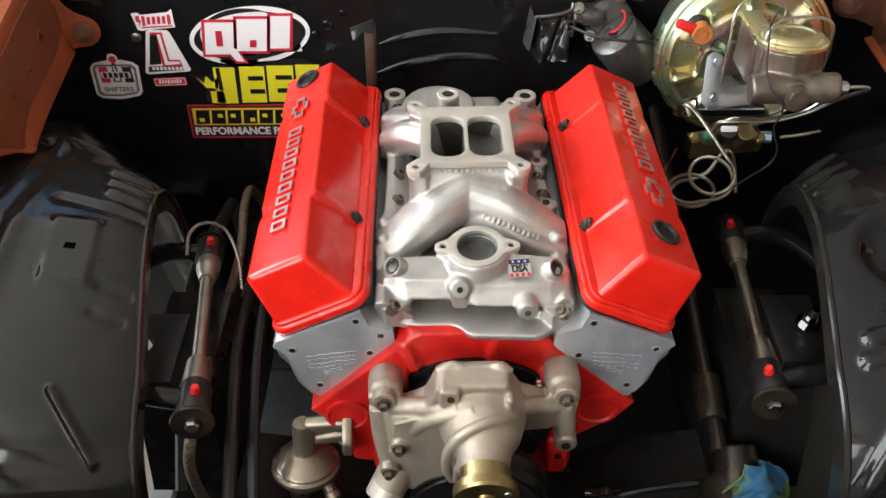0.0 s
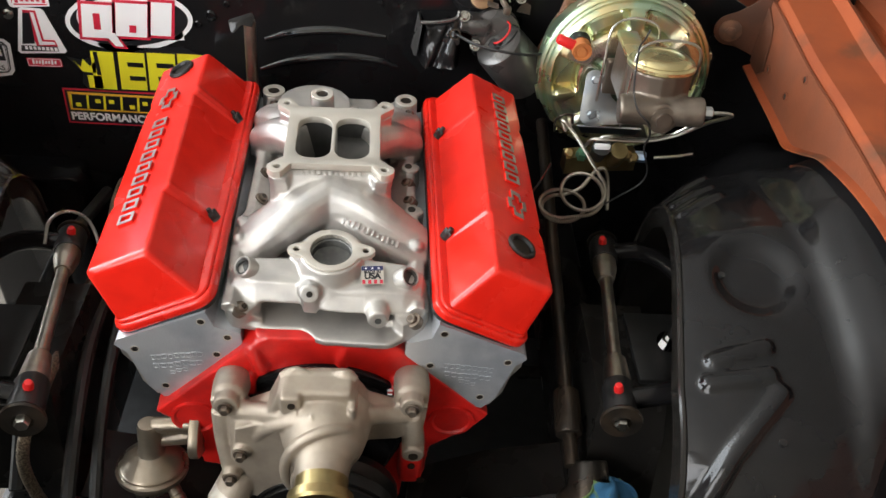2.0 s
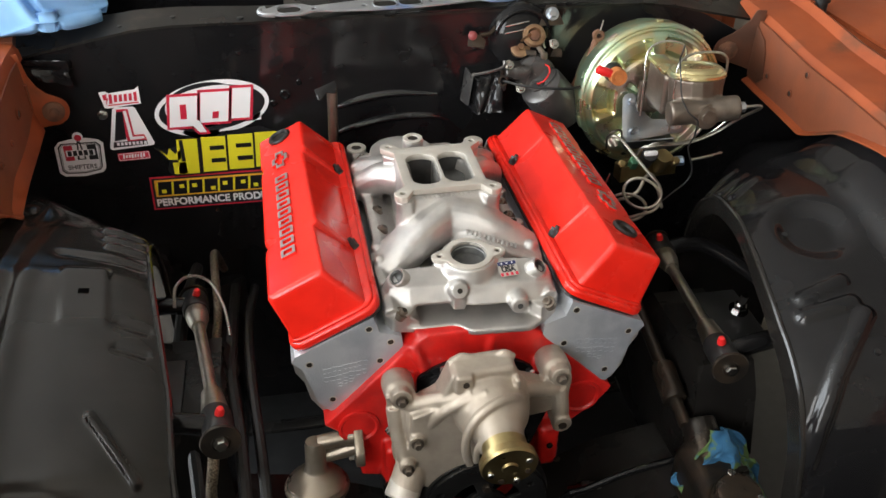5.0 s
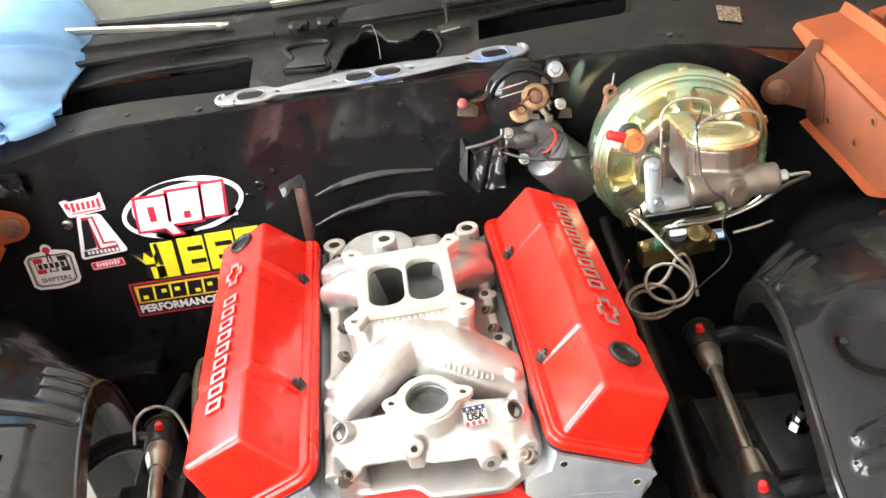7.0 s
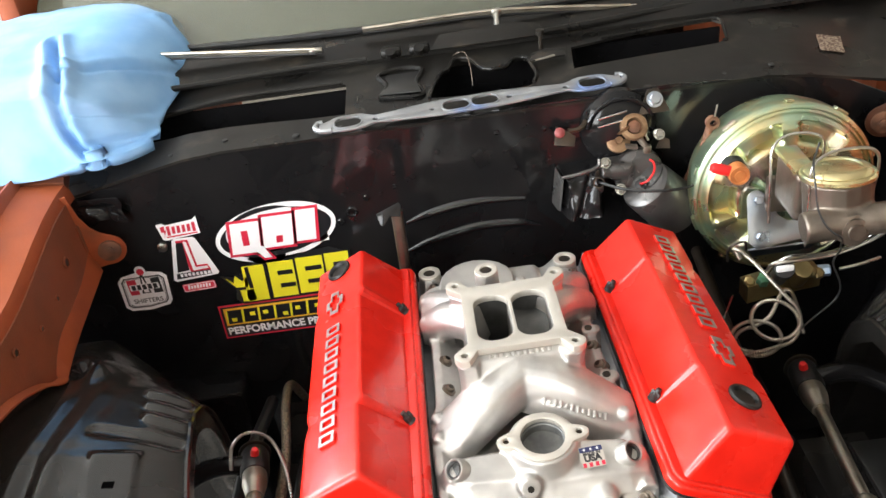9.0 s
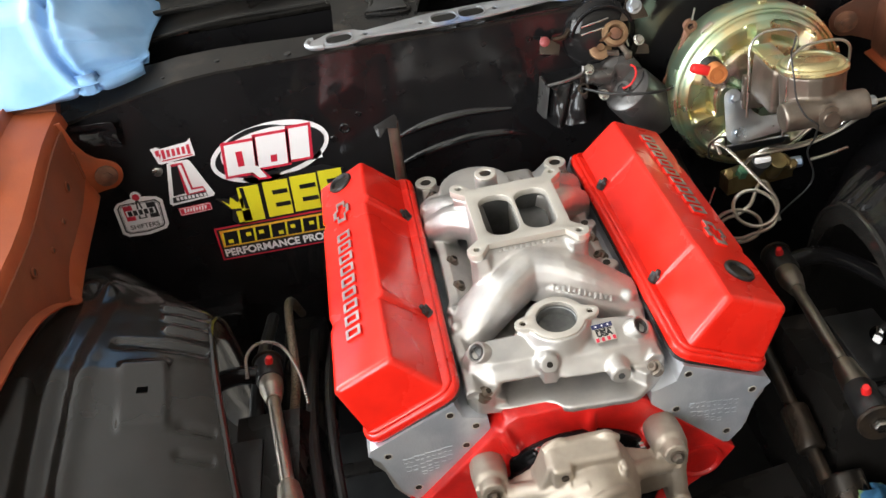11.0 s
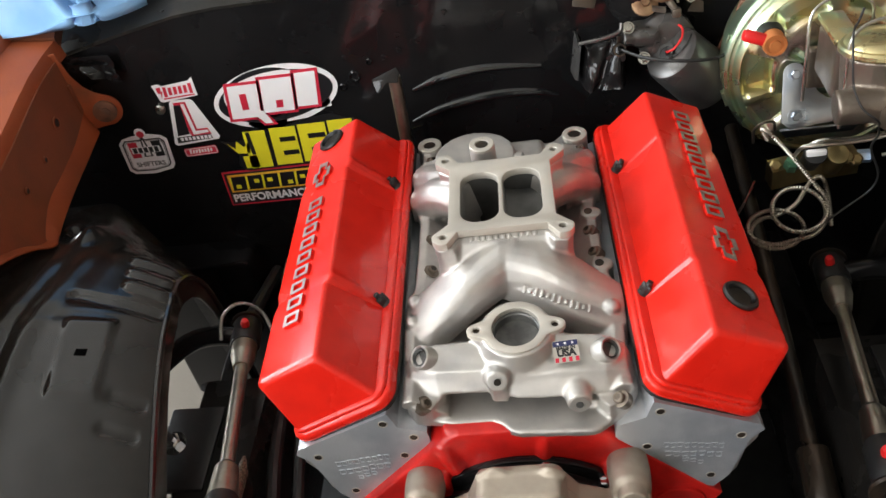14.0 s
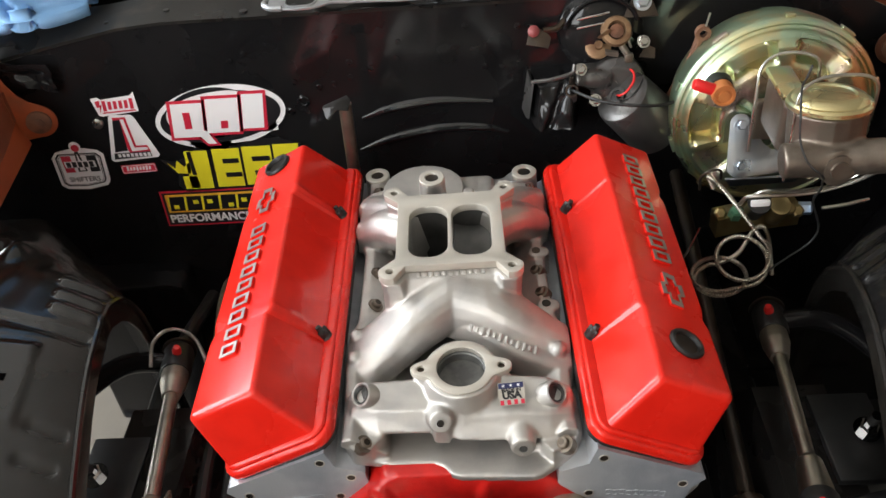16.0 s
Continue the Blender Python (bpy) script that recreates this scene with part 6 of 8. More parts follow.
# ---- upper control arms ----
def control_arm(s, end, top):
    e, t = Vector(end), Vector(top)
    w = (t - e).normalized()
    ob = thing("control_arm", e + (t - e) * 0.5 - Vector((0, 0, 0.05)), "black upper control arm with a plain steel cross shaft", "control arm", "control arms")
    L = (t - e).length
    part("shaft", lathe([(0, 0), (0.0085, 0), (0.0085, L), (0, L)], e, t, 20), SHAFT, ob, "plain steel cross shaft")
    for a, b, r0, r1, mt, nm in ((0.055, 0.098, 0.0175, 0.0135, SHAFT, "sleeve"), (0.098, 0.105, 0.0135, 0.009, SHAFT, "sleeve"), (L - 0.085, L - 0.060, 0.011, 0.0165, SHAFT, "sleeve"), (L - 0.060, L - 0.040, 0.0165, 0.0165, SHAFT, "sleeve")):
        part(nm, cyl(e + w * a, e + w * b, r0, r1, 28), mt, ob)
    for a, b in ((0.004, 0.056), (L - 0.042, L + 0.004)):
        bu = part("bushing", lathe([(0, 0), (0.018, 0), (0.0195, 0.004), (0.0195, b - a - 0.005), (0.0175, b - a), (0, b - a)], e + w * a, e + w * b, 30), RUBBER, ob, "black bushing")
        c = e + w * (a * 0.45 + b * 0.55)
        nrm = Vector((0.25 * -s, -0.1, 1)).normalized()
        part("grease_cap", lathe([(0.0045, 0.012), (0.0058, 0.016), (0.0058, 0.026), (0.004, 0.031), (0, 0.032)], c, c + nrm, 14), REDCAP, bu, "red grease fitting cap")
    wa = part("washer", lathe([(0.011, -0.004), (0.0235, -0.002), (0.0245, 0.0005), (0.0235, 0.004), (0.0115, 0.004), (0.0105, 0.0025), (0, 0.0025)], e, e - w, 40), DARK, ob, "large dished washer")
    part("washer_bolt", lathe([(0.0085, 0), (0.0085, 0.006), (0.007, 0.009), (0, 0.0095)], e - w * 0.0025, e - w, 6), STEEL, wa)
    part("washer", lathe([(0.010, 0), (0.022, 0), (0.022, 0.003), (0, 0.003)], t + w * 0.004, t + w, 32), DARK, ob)
    # the two tubes run out under the wheel housing to the ball joint
    out = Vector((s * 0.62, 0.775, 0.585))
    for c in (e + w * 0.032, t - w * 0.018):
        m1 = c + Vector((s * 0.075, 0.012 if c.y < 0.7 else -0.010, 0.004))
        part("tube", sweep([c, m1, m1.lerp(out, 0.5) + Vector((0, 0, 0.01)), out], 0.0135, 14), BLACK, ob, "gloss black tube")
    bolt("mount_bolt", e + w * 0.165 + Vector((s * 0.082, 0, -0.028)), (0, -0.25, 1), 0.0105, 0.012, CHROME, ob, 0.015)
    part("mount_stud", cyl(e + w * 0.165 + Vector((s * 0.082, -0.002, -0.018)), e + w * 0.165 + Vector((s * 0.082, -0.008, 0.006)), 0.0055, seg=14), CHROME, ob)
    part("mount_plate", box(*(e + w * 0.165 + Vector((s * 0.07, 0, -0.040))), 0.07, 0.12, 0.01, 0.003), RUBBER, ob)
    return ob


control_arm(-1, (-0.3205, 0.580, 0.7205), (-0.378, 0.925, 0.676))
control_arm(1, (0.3355, 0.602, 0.7205), (0.376, 0.942, 0.688))

# dark pipes and hoses beside the chassis rails
for i, (pts, r) in enumerate((([(-0.30, 1.10, 0.56), (-0.305, 0.95, 0.60), (-0.298, 0.80, 0.61), (-0.285, 0.66, 0.59), (-0.28, 0.55, 0.50)], 0.008),
                              ([(-0.395, 1.12, 0.60), (-0.40, 0.95, 0.64), (-0.395, 0.82, 0.65), (-0.375, 0.70, 0.64), (-0.36, 0.58, 0.58)], 0.010),
                              ([(-0.335, 1.12, 0.55), (-0.33, 0.95, 0.60), (-0.325, 0.80, 0.62), (-0.31, 0.66, 0.61), (-0.305, 0.50, 0.50)], 0.009))):
    h = thing("rubber_hose", pts[2], "black rubber hose beside the chassis rail", "hose", "black hoses")
    part("hose", sweep(pts, r, 10), RUBBER, h)
wire = thing("spring_wrapped_line", (-0.38, 0.92, 0.72), "thin steel line wrapped in a spring over the bushing", "brake line")
part("line", sweep([(-0.402, 0.890, 0.690), (-0.398, 0.912, 0.712), (-0.378, 0.928, 0.718), (-0.350, 0.922, 0.708), (-0.332, 0.895, 0.680), (-0.325, 0.86, 0.65)], 0.0019, 8, n=24, wave=1.5), STEEL, wire)

# ---- brake booster and master cylinder ----
BC = Vector((0.3895, 1.092, 0.887))
BA = Vector((-0.02, -0.975, 0.07)).normalized()
BX = Vector((1, -0.02, 0.0)).normalized()
BY = BA.cross(BX).normalized()
BM = Matrix((BX, BY, BA)).transposed().to_4x4()
BM.translation = BC
boo = thing("brake_booster", (0.388, 1.15, 0.77), "round brake booster in iridescent yellow zinc plating", "brake booster")


def booster_face():
    """The pressed front shell: a dished disc with a rolled rim and deep pockets."""
    prof = [(0.0, 0.026), (0.045, 0.026), (0.060, 0.025), (0.096, 0.021), (0.106, 0.017), (0.1105, 0.010), (0.1130, 0.0045), (0.116, 0.0035), (0.1185, 0.006), (0.1222, 0.0045), (0.1240, 0.000), (0.1240, -0.008), (0.122, -0.030)]
    rs = []
    for (r0, z0), (r1, z1) in zip(prof, prof[1:]):
        k = 12 if 0.04 < r0 < 0.105 else 3
        rs += [(r0 + (r1 - r0) * i / k, z0 + (z1 - z0) * i / k) for i in range(k)]
    rs.append(prof[-1])
    pockets = ((117, 20, 0.074, 0.106, 0.018), (64, 21, 0.074, 0.106, 0.018), (180, 17, 0.068, 0.107, 0.020), (217, 14, 0.048, 0.108, 0.012), (150, 8, 0.030, 0.060, 0.010), (320, 20, 0.060, 0.104, 0.014), (0, 14, 0.066, 0.104, 0.014))
    bm = bmesh.new()
    N = 144
    rings = []
    for r0, z0 in rs:
        if r0 == 0:
            rings.append([bm.verts.new((0, 0, z0))])
            continue
        row = []
        for i in range(N):
            a = 360 * i / N
            z = z0
            for c, half, ra, rb, dep in pockets:
                da = abs((a - c + 180) % 360 - 180)
                f = (1 - step01(half * 0.72, half, da)) * step01(ra, ra + 0.007, r0) * (1 - step01(rb - 0.007, rb, r0))
                z -= dep * f
            row.append(bm.verts.new((r0 * math.cos(radians(a)), r0 * math.sin(radians(a)), z)))
        rings.append(row)
    for p, q in zip(rings, rings[1:]):
        for i in range(N):
            j = (i + 1) % N
            if len(p) == 1:
                bm.faces.new((p[0], q[i], q[j]))
            else:
                bm.faces.new((p[i], q[i], q[j], p[j]))
    return bm


part("front_shell", xf(booster_face(), BM), GOLD, boo, angle=60)
part("rear_shell", xf(lathe([(0.1225, -0.012), (0.121, -0.035), (0.115, -0.06), (0.08, -0.085), (0.05, -0.095), (0, -0.095)], (0, 0, 0), (0, 0, 1), 72), BM), GOLD, boo)
for i in range(10):      # crimped tabs round the rim
    a = 36 * i + 14
    arc = circle(0, 0, 0.1272, 5, a, a + (9 if i % 2 else 5)) + circle(0, 0, 0.1222, 5, a + (9 if i % 2 else 5), a)
    part("rim_tab", plate([arc], 0.010, BM @ Matrix.Translation((0, 0, -0.010)), 0.0008), GOLD, boo)
cvp = BM @ Vector((-0.0755, 0.0515, 0.0285))
valve = thing("check_valve", cvp, "amber plastic check valve with a red cap", "valve")
part("grommet", lathe([(0.0165, -0.012), (0.0148, 0.0), (0.0148, 0.002), (0.0140, 0.003), (0, 0.003)], cvp, cvp + BA, 28), RUBBER, valve)
kn = cvp + BA * 0.004
part("knob", lathe([(0.0135, 0), (0.0140, 0.012), (0.0130, 0.018), (0.010, 0.018), (0.0095, 0.0165), (0.0065, 0.0165), (0.006, 0.018), (0.003, 0.018), (0, 0.0175)], kn, kn + BA, 28), ORANGE, valve)
part("red_cap", lathe([(0.006, 0.008), (0.0072, 0.012), (0.0072, 0.034), (0.0055, 0.037), (0, 0.037)], kn + BA * 0.008, kn + BA * 0.008 + (BX * -0.93 + BY * 0.36), 16), REDCAP, valve)

mc = thing("master_cylinder", (0.39, 0.95, 0.92), "bare cast iron master cylinder with a gold lid", "master cylinder")
bm = join(cyl((0.336, 0.904, 0.9455), (0.4395, 0.896, 0.9515), 0.0185, seg=28, bev=0.003), cyl((0.389, 0.930, 0.930), (0.387, 0.939, 0.988), 0.0385, 0.0400, 16), cyl((0.388, 0.91, 0.942), (0.388, 0.884, 0.946), 0.0205, 0.0195, 28),
          box(0.366, 1.005, 0.942, 0.022, 0.07, 0.066, 0.007, 3), cyl((0.385, 0.97, 0.925), (0.386, 1.055, 0.905), 0.022), box(0.388, 1.052, 0.905, 0.075, 0.012, 0.055, 0.004))
melt(part("casting", bm, IRON, mc, angle=180), 0.0018, 3)
part("end_plug", lathe([(0.0155, 0), (0.0155, 0.003), (0.010, 0.004), (0.0095, 0.007), (0, 0.007)], (0.388, 0.8845, 0.946), (0.388, 0.80, 0.956), 24), IRON, mc)
lid = part("lid", lathe([(0.0405, -0.001), (0.0425, 0.001), (0.0425, 0.005), (0.0405, 0.0075), (0.0375, 0.0080), (0.0355, 0.0115), (0.0315, 0.0140), (0.0255, 0.0146), (0.0235, 0.0128), (0.010, 0.0135), (0, 0.0135)], (0.387, 0.9385, 0.988), (0.3865, 0.9575, 1.1), 48), GOLD, mc, "gold plated lid")
part("rear_lid", box(0.366, 1.008, 0.978, 0.028, 0.066, 0.008, 0.003), GOLD, mc, "gold plated rear lid")
for pts in ([(0.352, 0.925, 0.905), (0.350, 0.925, 0.97), (0.352, 0.930, 1.008), (0.372, 0.935, 1.022), (0.41, 0.938, 1.022), (0.428, 0.938, 1.014), (0.434, 0.940, 0.995), (0.433, 0.942, 0.955)],
            [(0.330, 0.985, 0.905), (0.330, 0.990, 0.96), (0.333, 1.000, 1.000), (0.350, 1.005, 1.014), (0.375, 1.002, 1.016), (0.392, 0.998, 1.008), (0.396, 0.998, 0.985)]):
    part("bail_wire", sweep(pts, 0.0018, 8), STEEL, mc, "bent steel bail wire")
part("line_nut", lathe([(0.0075, 0), (0.0075, 0.010), (0.005, 0.012), (0, 0.012)], (0.4395, 0.896, 0.9515), (0.5, 0.892, 0.955), 6), ZINC, mc)

brk = thing("valve_bracket", (0.35, 1.04, 0.82), "bright zinc plated bracket holding the brake valve", "bracket")
bo = [(-0.024, 0.036)] + circle(-0.011, 0.038, 0.013, 8, 170, 20) + [(0.006, 0.030), (0.016, 0.014), (0.026, 0.006), (0.076, 0.004), (0.078, -0.018), (-0.018, -0.028), (-0.028, -0.018)]
bmx = Matrix.Translation((0.352, 1.040, 0.862)) @ Matrix.Rotation(radians(-28), 4, "X") @ FACE_FRONT
part("plate", plate([bo], 0.003, bmx, 0.0006), ZINC, brk)
part("folded_edge", plate([[(-0.030, 0), (0.062, 0), (0.060, -0.020), (-0.018, -0.024)]], 0.003, bmx @ Matrix.Translation((0, -0.026, 0.002)) @ Matrix.Rotation(radians(62), 4, "X"), 0.0006), ZINC, brk)
for dx, dy2 in ((-0.011, 0.037), (-0.012, -0.012)):
    p = bmx @ Vector((dx, dy2, 0.003))
    bolt("bolt", p, (0, -0.85, 0.5), 0.006, 0.007, ZINC, brk, 0.0085)

cv = thing("combination_valve", (0.35, 0.985, 0.80), "brass combination brake valve with steel lines", "brake valve")
part("body", bevel(loft([[(x, y, z) for y, z in ((0.968 + k, 0.800 + h), (0.998 + k, 0.796 + h), (0.998 + k, 0.822 + h), (0.968 + k, 0.826 + h))] for x, k, h in ((0.300, -0.01, 0.002), (0.33, 0, 0), (0.37, 0.008, -0.002), (0.405, 0.015, -0.004))]), 0.004, 2), BRASS, cv)
part("centre_boss", cyl((0.372, 0.985, 0.81), (0.372, 0.965, 0.842), 0.013, bev=0.003), BRASS, cv)
part("switch", join(cyl((0.347, 0.985, 0.815), (0.345, 0.962, 0.845), 0.011, seg=20), cyl((0.345, 0.962, 0.845), (0.344, 0.957, 0.852), 0.013, seg=20)), RUBBER, cv, "black pressure switch")
part("switch_clip", box(0.344, 0.955, 0.853, 0.022, 0.006, 0.008, 0.002), WHITE, cv)
part("green_nut", lathe([(0.0085, 0), (0.0085, 0.014), (0.006, 0.017), (0, 0.017)], (0.322, 0.968, 0.826), (0.320, 0.955, 0.852), 6), mat("green_dyed_zinc", (0.10, 0.28, 0.17), 0.3, 0.8, (0.16, 0.36, 0.22), 60), cv, "green dyed line nut")
part("blue_nut", lathe([(0.008, 0), (0.008, 0.014), (0.005, 0.016), (0, 0.016)], (0.405, 0.992, 0.814), (0.43, 0.985, 0.818), 6), mat("blue_dyed_zinc", (0.25, 0.36, 0.55), 0.3, 0.8, (0.40, 0.48, 0.60), 60), cv, "blue dyed line nut")
for x, z in ((0.305, 0.828), (0.385, 0.83), (0.395, 0.826)):
    part("brass_nut", lathe([(0.0075, 0), (0.0075, 0.010), (0.005, 0.012), (0, 0.012)], (x, 0.975, z - 0.004), (x, 0.955, z + 0.016), 6), BRASS, cv)

for pts, r, lbl in (([(0.449, 0.895, 0.952), (0.470, 0.893, 0.953), (0.476, 0.898, 0.946), (0.462, 0.925, 0.918), (0.435, 0.94, 0.888), (0.395, 0.945, 0.872), (0.345, 0.942, 0.873), (0.326, 0.948, 0.868), (0.321, 0.956, 0.852)], 0.0024, "bent steel brake line from the master cylinder"),
                    ([(0.440, 0.938, 0.935), (0.455, 0.94, 0.915), (0.432, 0.952, 0.880), (0.39, 0.955, 0.868), (0.35, 0.955, 0.870), (0.335, 0.962, 0.858)], 0.0022, "bent steel brake line under the master cylinder"),
                    ([(0.430, 0.985, 0.818), (0.455, 0.984, 0.822), (0.485, 0.99, 0.824)], 0.0024, "short steel brake line at the brass valve"),
                    ([(0.364, 0.945, 1.032), (0.358, 0.938, 1.022), (0.350, 0.925, 1.018), (0.346, 0.905, 1.000), (0.347, 0.893, 0.975), (0.354, 0.879, 0.958), (0.368, 0.874, 0.946), (0.380, 0.895, 0.922), (0.388, 0.912, 0.90), (0.392, 0.93, 0.87), (0.405, 0.93, 0.835), (0.40, 0.93, 0.812), (0.37, 0.92, 0.795), (0.335, 0.90, 0.785)], 0.0012, "thin black wire hanging at the brake valve")):
    ln = thing("brake_line" if "line" in lbl else "wire", pts[len(pts) // 2], lbl, "brake line" if "line" in lbl else "wire")
    part("line", sweep(pts, r, 8), STEEL if "line" in lbl else RUBBER, ln)


def even_path(path, step):
    """The same path with points at even distances."""
    out, left = [path[0]], step
    for a, b in zip(path, path[1:]):
        ln = (b - a).length
        while left <= ln:
            out.append(a.lerp(b, left / ln))
            left += step
        left -= ln
    return out


def coil_path():
    pts = [(0.299, 0.990, 0.852), (0.290, 0.985, 0.872), (0.298, 0.968, 0.872), (0.318, 0.957, 0.850)]
    for c, rx, ry, a0, a1, n in (((0.320, 0.917, 0.812), 0.0295, 0.028, 40, -450, 30), ((0.294, 0.902, 0.796), 0.030, 0.021, -70, -630, 34)):
        for i in range(n):
            a = radians(a0 + (a1 - a0) * i / (n - 1))
            k = 1 + 0.07 * math.sin(2.3 * i / n * math.pi)
            pts.append((c[0] + rx * k * math.cos(a), c[1] + 0.85 * ry * k * math.sin(a) - 0.006 * i / n, c[2] + 0.55 * ry * k * math.sin(a) - 0.009 * i / n))
    pts += [(0.320, 0.930, 0.800), (0.345, 0.962, 0.806), (0.360, 0.972, 0.804), (0.366, 0.960, 0.790), (0.362, 0.922, 0.770)]
    return pts


cl = thing("coiled_brake_line", (0.314, 0.905, 0.78), "steel brake line wrapped in a spring and coiled in loops", "brake line")
part("line", sweep(even_path(smooth_path(coil_path(), 8), 0.00150), 0.0018, 8, n=0, wave=1.7), SHAFT, cl)
part("clamp_loop", sweep([(0.283, 0.99, 0.85), (0.281, 0.985, 0.872), (0.290, 0.98, 0.884), (0.302, 0.985, 0.880), (0.306, 0.99, 0.865)], 0.0017, 8), DARK, cl)
part("loose_clip", sweep([(0.278, 0.95, 0.825), (0.268, 0.945, 0.80), (0.258, 0.945, 0.775)], 0.0015, 6), STEEL, cl)

arm = thing("rusty_lever", (0.285, 1.12, 0.90), "rusty steel lever with an eye at its end", "lever")
part("lever", join(sweep([(0.300, 1.135, 0.975), (0.292, 1.135, 0.945), (0.280, 1.145, 0.905), (0.27, 1.16, 0.86)], 0.0055, 10), lathe([(0.0095, -0.004), (0.0095, 0.004), (0.0045, 0.004), (0.0045, -0.004), (0.0095, -0.004)], (0.302, 1.132, 0.982), (0.302, 1.0, 0.99), 20)), RUST, arm)
part("pin", cyl((0.303, 1.130, 0.986), (0.307, 1.13, 1.008), 0.0013, seg=8), STEEL, arm)

# ---- wiper motor group on the firewall ----
wm = thing("wiper_motor", (0.23, YF, 0.84), "silver grey wiper motor on the firewall", "wiper motor")
part("motor_can", lathe([(0, 0), (0.030, 0), (0.036, 0.003), (0.038, 0.008), (0.041, 0.085), (0.032, 0.092), (0, 0.092)], (0.207, 1.128, 0.905), (0.262, 1.150, 0.838), 40), GREY_PL, wm)
melt(part("gear_housing", join(lathe([(0, -0.01), (0.036, -0.01), (0.036, 0.010), (0.026, 0.018), (0, 0.018)], (0.207, 1.160, 0.905), (0.200, 1.05, 0.93), 36), box(0.180, 1.160, 0.917, 0.040, 0.04, 0.026, 0.01, 3), cyl((0.165, 1.15, 0.917), (0.150, 1.145, 0.920), 0.009)), GREY_PL, wm, angle=180), 0.0022, 3)
part("terminal_ring", lathe([(0.0125, 0), (0.0125, 0.006), (0.008, 0.006), (0.008, 0.001), (0, 0.001)], (0.2045, 1.128, 0.9005), (0.166, 1.11, 0.945), 24), GREY_PL, wm)
part("terminal", lathe([(0.0078, 0), (0.0078, 0.004), (0, 0.005)], (0.2035, 1.1272, 0.9018), (0.166, 1.11, 0.945), 16), RUBBER, wm)
ez = (Vector((0.207, 1.128, 0.905)) - Vector((0.262, 1.150, 0.838))).normalized()
ex = (Vector((1, 0, 0)) - ez * ez.x).normalized()
can = Matrix((ex, ez.cross(ex), ez)).transposed().to_4x4()
can.translation = (0.204, 1.127, 0.903)
part("red_lead", xf(sweep([(0, 0, 0.003), (0.006, -0.007, 0.008), (0.016, -0.008, 0.009), (0.027, 0.002, 0.008), (0.029, 0.018, 0.006), (0.022, 0.032, 0.004)], 0.0015, 8), can), REDCAP, wm, "red wire")
part("black_lead", xf(sweep([(0, 0, 0.003), (0.003, -0.012, 0.008), (0.016, -0.019, 0.009), (0.032, -0.012, 0.008), (0.037, 0.004, 0.002)], 0.0014, 8), can), RUBBER, wm, "black wire")
for x, y, z in ((0.158, 1.150, 0.932), (0.238, 1.165, 0.958), (0.176, 1.135, 0.895)):
    bolt("bolt", (x, y, z), (0, -0.8, 0.6), 0.006, 0.006, STEEL, wm, 0.008)
mech = thing("wiper_linkage", (0.20, YF, 0.94), "oily brass and steel wiper gear mechanism", "linkage")
aim = Vector((0, -0.8, 0.6))
part("gear", lathe([(0.017, 0), (0.017, 0.006), (0.012, 0.008), (0.006, 0.008), (0.005, 0.013), (0, 0.013)], (0.182, 1.176, 0.950), Vector((0.182, 1.176, 0.950)) + aim, 18), OLDBRASS, mech)
part("ring", lathe([(0.010, 0), (0.019, 0), (0.020, 0.004), (0.018, 0.009), (0.012, 0.010), (0.010, 0.006), (0.010, 0)], (0.203, 1.170, 0.972), Vector((0.203, 1.170, 0.972)) + aim, 22), OLDBRASS, mech, "worn brass ring")
part("rusty_hub", lathe([(0.009, 0), (0.009, 0.007), (0.004, 0.009), (0, 0.009)], (0.203, 1.169, 0.972), Vector((0.203, 1.169, 0.972)) + aim, 14), RUST, mech)
part("lug", bevel(loft([[(0.184, 1.172, 0.962), (0.196, 1.166, 0.974), (0.190, 1.162, 0.980), (0.179, 1.168, 0.966)], [(0.186, 1.160, 0.970), (0.196, 1.156, 0.980), (0.191, 1.153, 0.984), (0.182, 1.158, 0.974)]]), 0.002, 2), OLDBRASS, mech)
part("crank", join(sweep([(0.205, 1.166, 0.966), (0.212, 1.160, 0.954), (0.219, 1.157, 0.944)], 0.0045, 10), box(0.219, 1.156, 0.942, 0.012, 0.008, 0.014, 0.003)), IRON, mech)
part("spring_clip", sweep([(0.222, 1.166, 0.972), (0.219, 1.163, 0.962), (0.222, 1.162, 0.953)], 0.0016, 8), STEEL, mech)
part("arm", bevel(loft([[(0.190, 1.168, 0.945), (0.206, 1.162, 0.944), (0.206, 1.160, 0.950), (0.190, 1.166, 0.951)], [(0.190, 1.164, 0.943), (0.206, 1.158, 0.942), (0.206, 1.156, 0.948), (0.190, 1.162, 0.949)]]), 0.001, 1), IRON, mech)
part("stud", cyl((0.236, 1.195, 0.952), (0.234, 1.165, 0.962), 0.0042, seg=12), CHROME, mech)
part("tab", plate([[(-0.010, -0.007), (0.010, -0.010), (0.011, 0.003), (0.0, 0.009)]], 0.002, Matrix.Translation((0.244, 1.172, 0.941)) @ Matrix.Rotation(radians(-40), 4, "X") @ FACE_FRONT), DARK, mech)
sw = thing("switch_block", (0.10, YF, 0.965), "small switch with a red button", "switch")
part("bracket", plate([[(-0.016, -0.014), (0.012, -0.020), (0.016, -0.006), (0.004, 0.004), (-0.010, 0.012)]], 0.003, Matrix.Translation((0.106, 1.178, 0.972)) @ Matrix.Rotation(radians(-35), 4, "X") @ FACE_FRONT, 0.0005), DARK, sw)
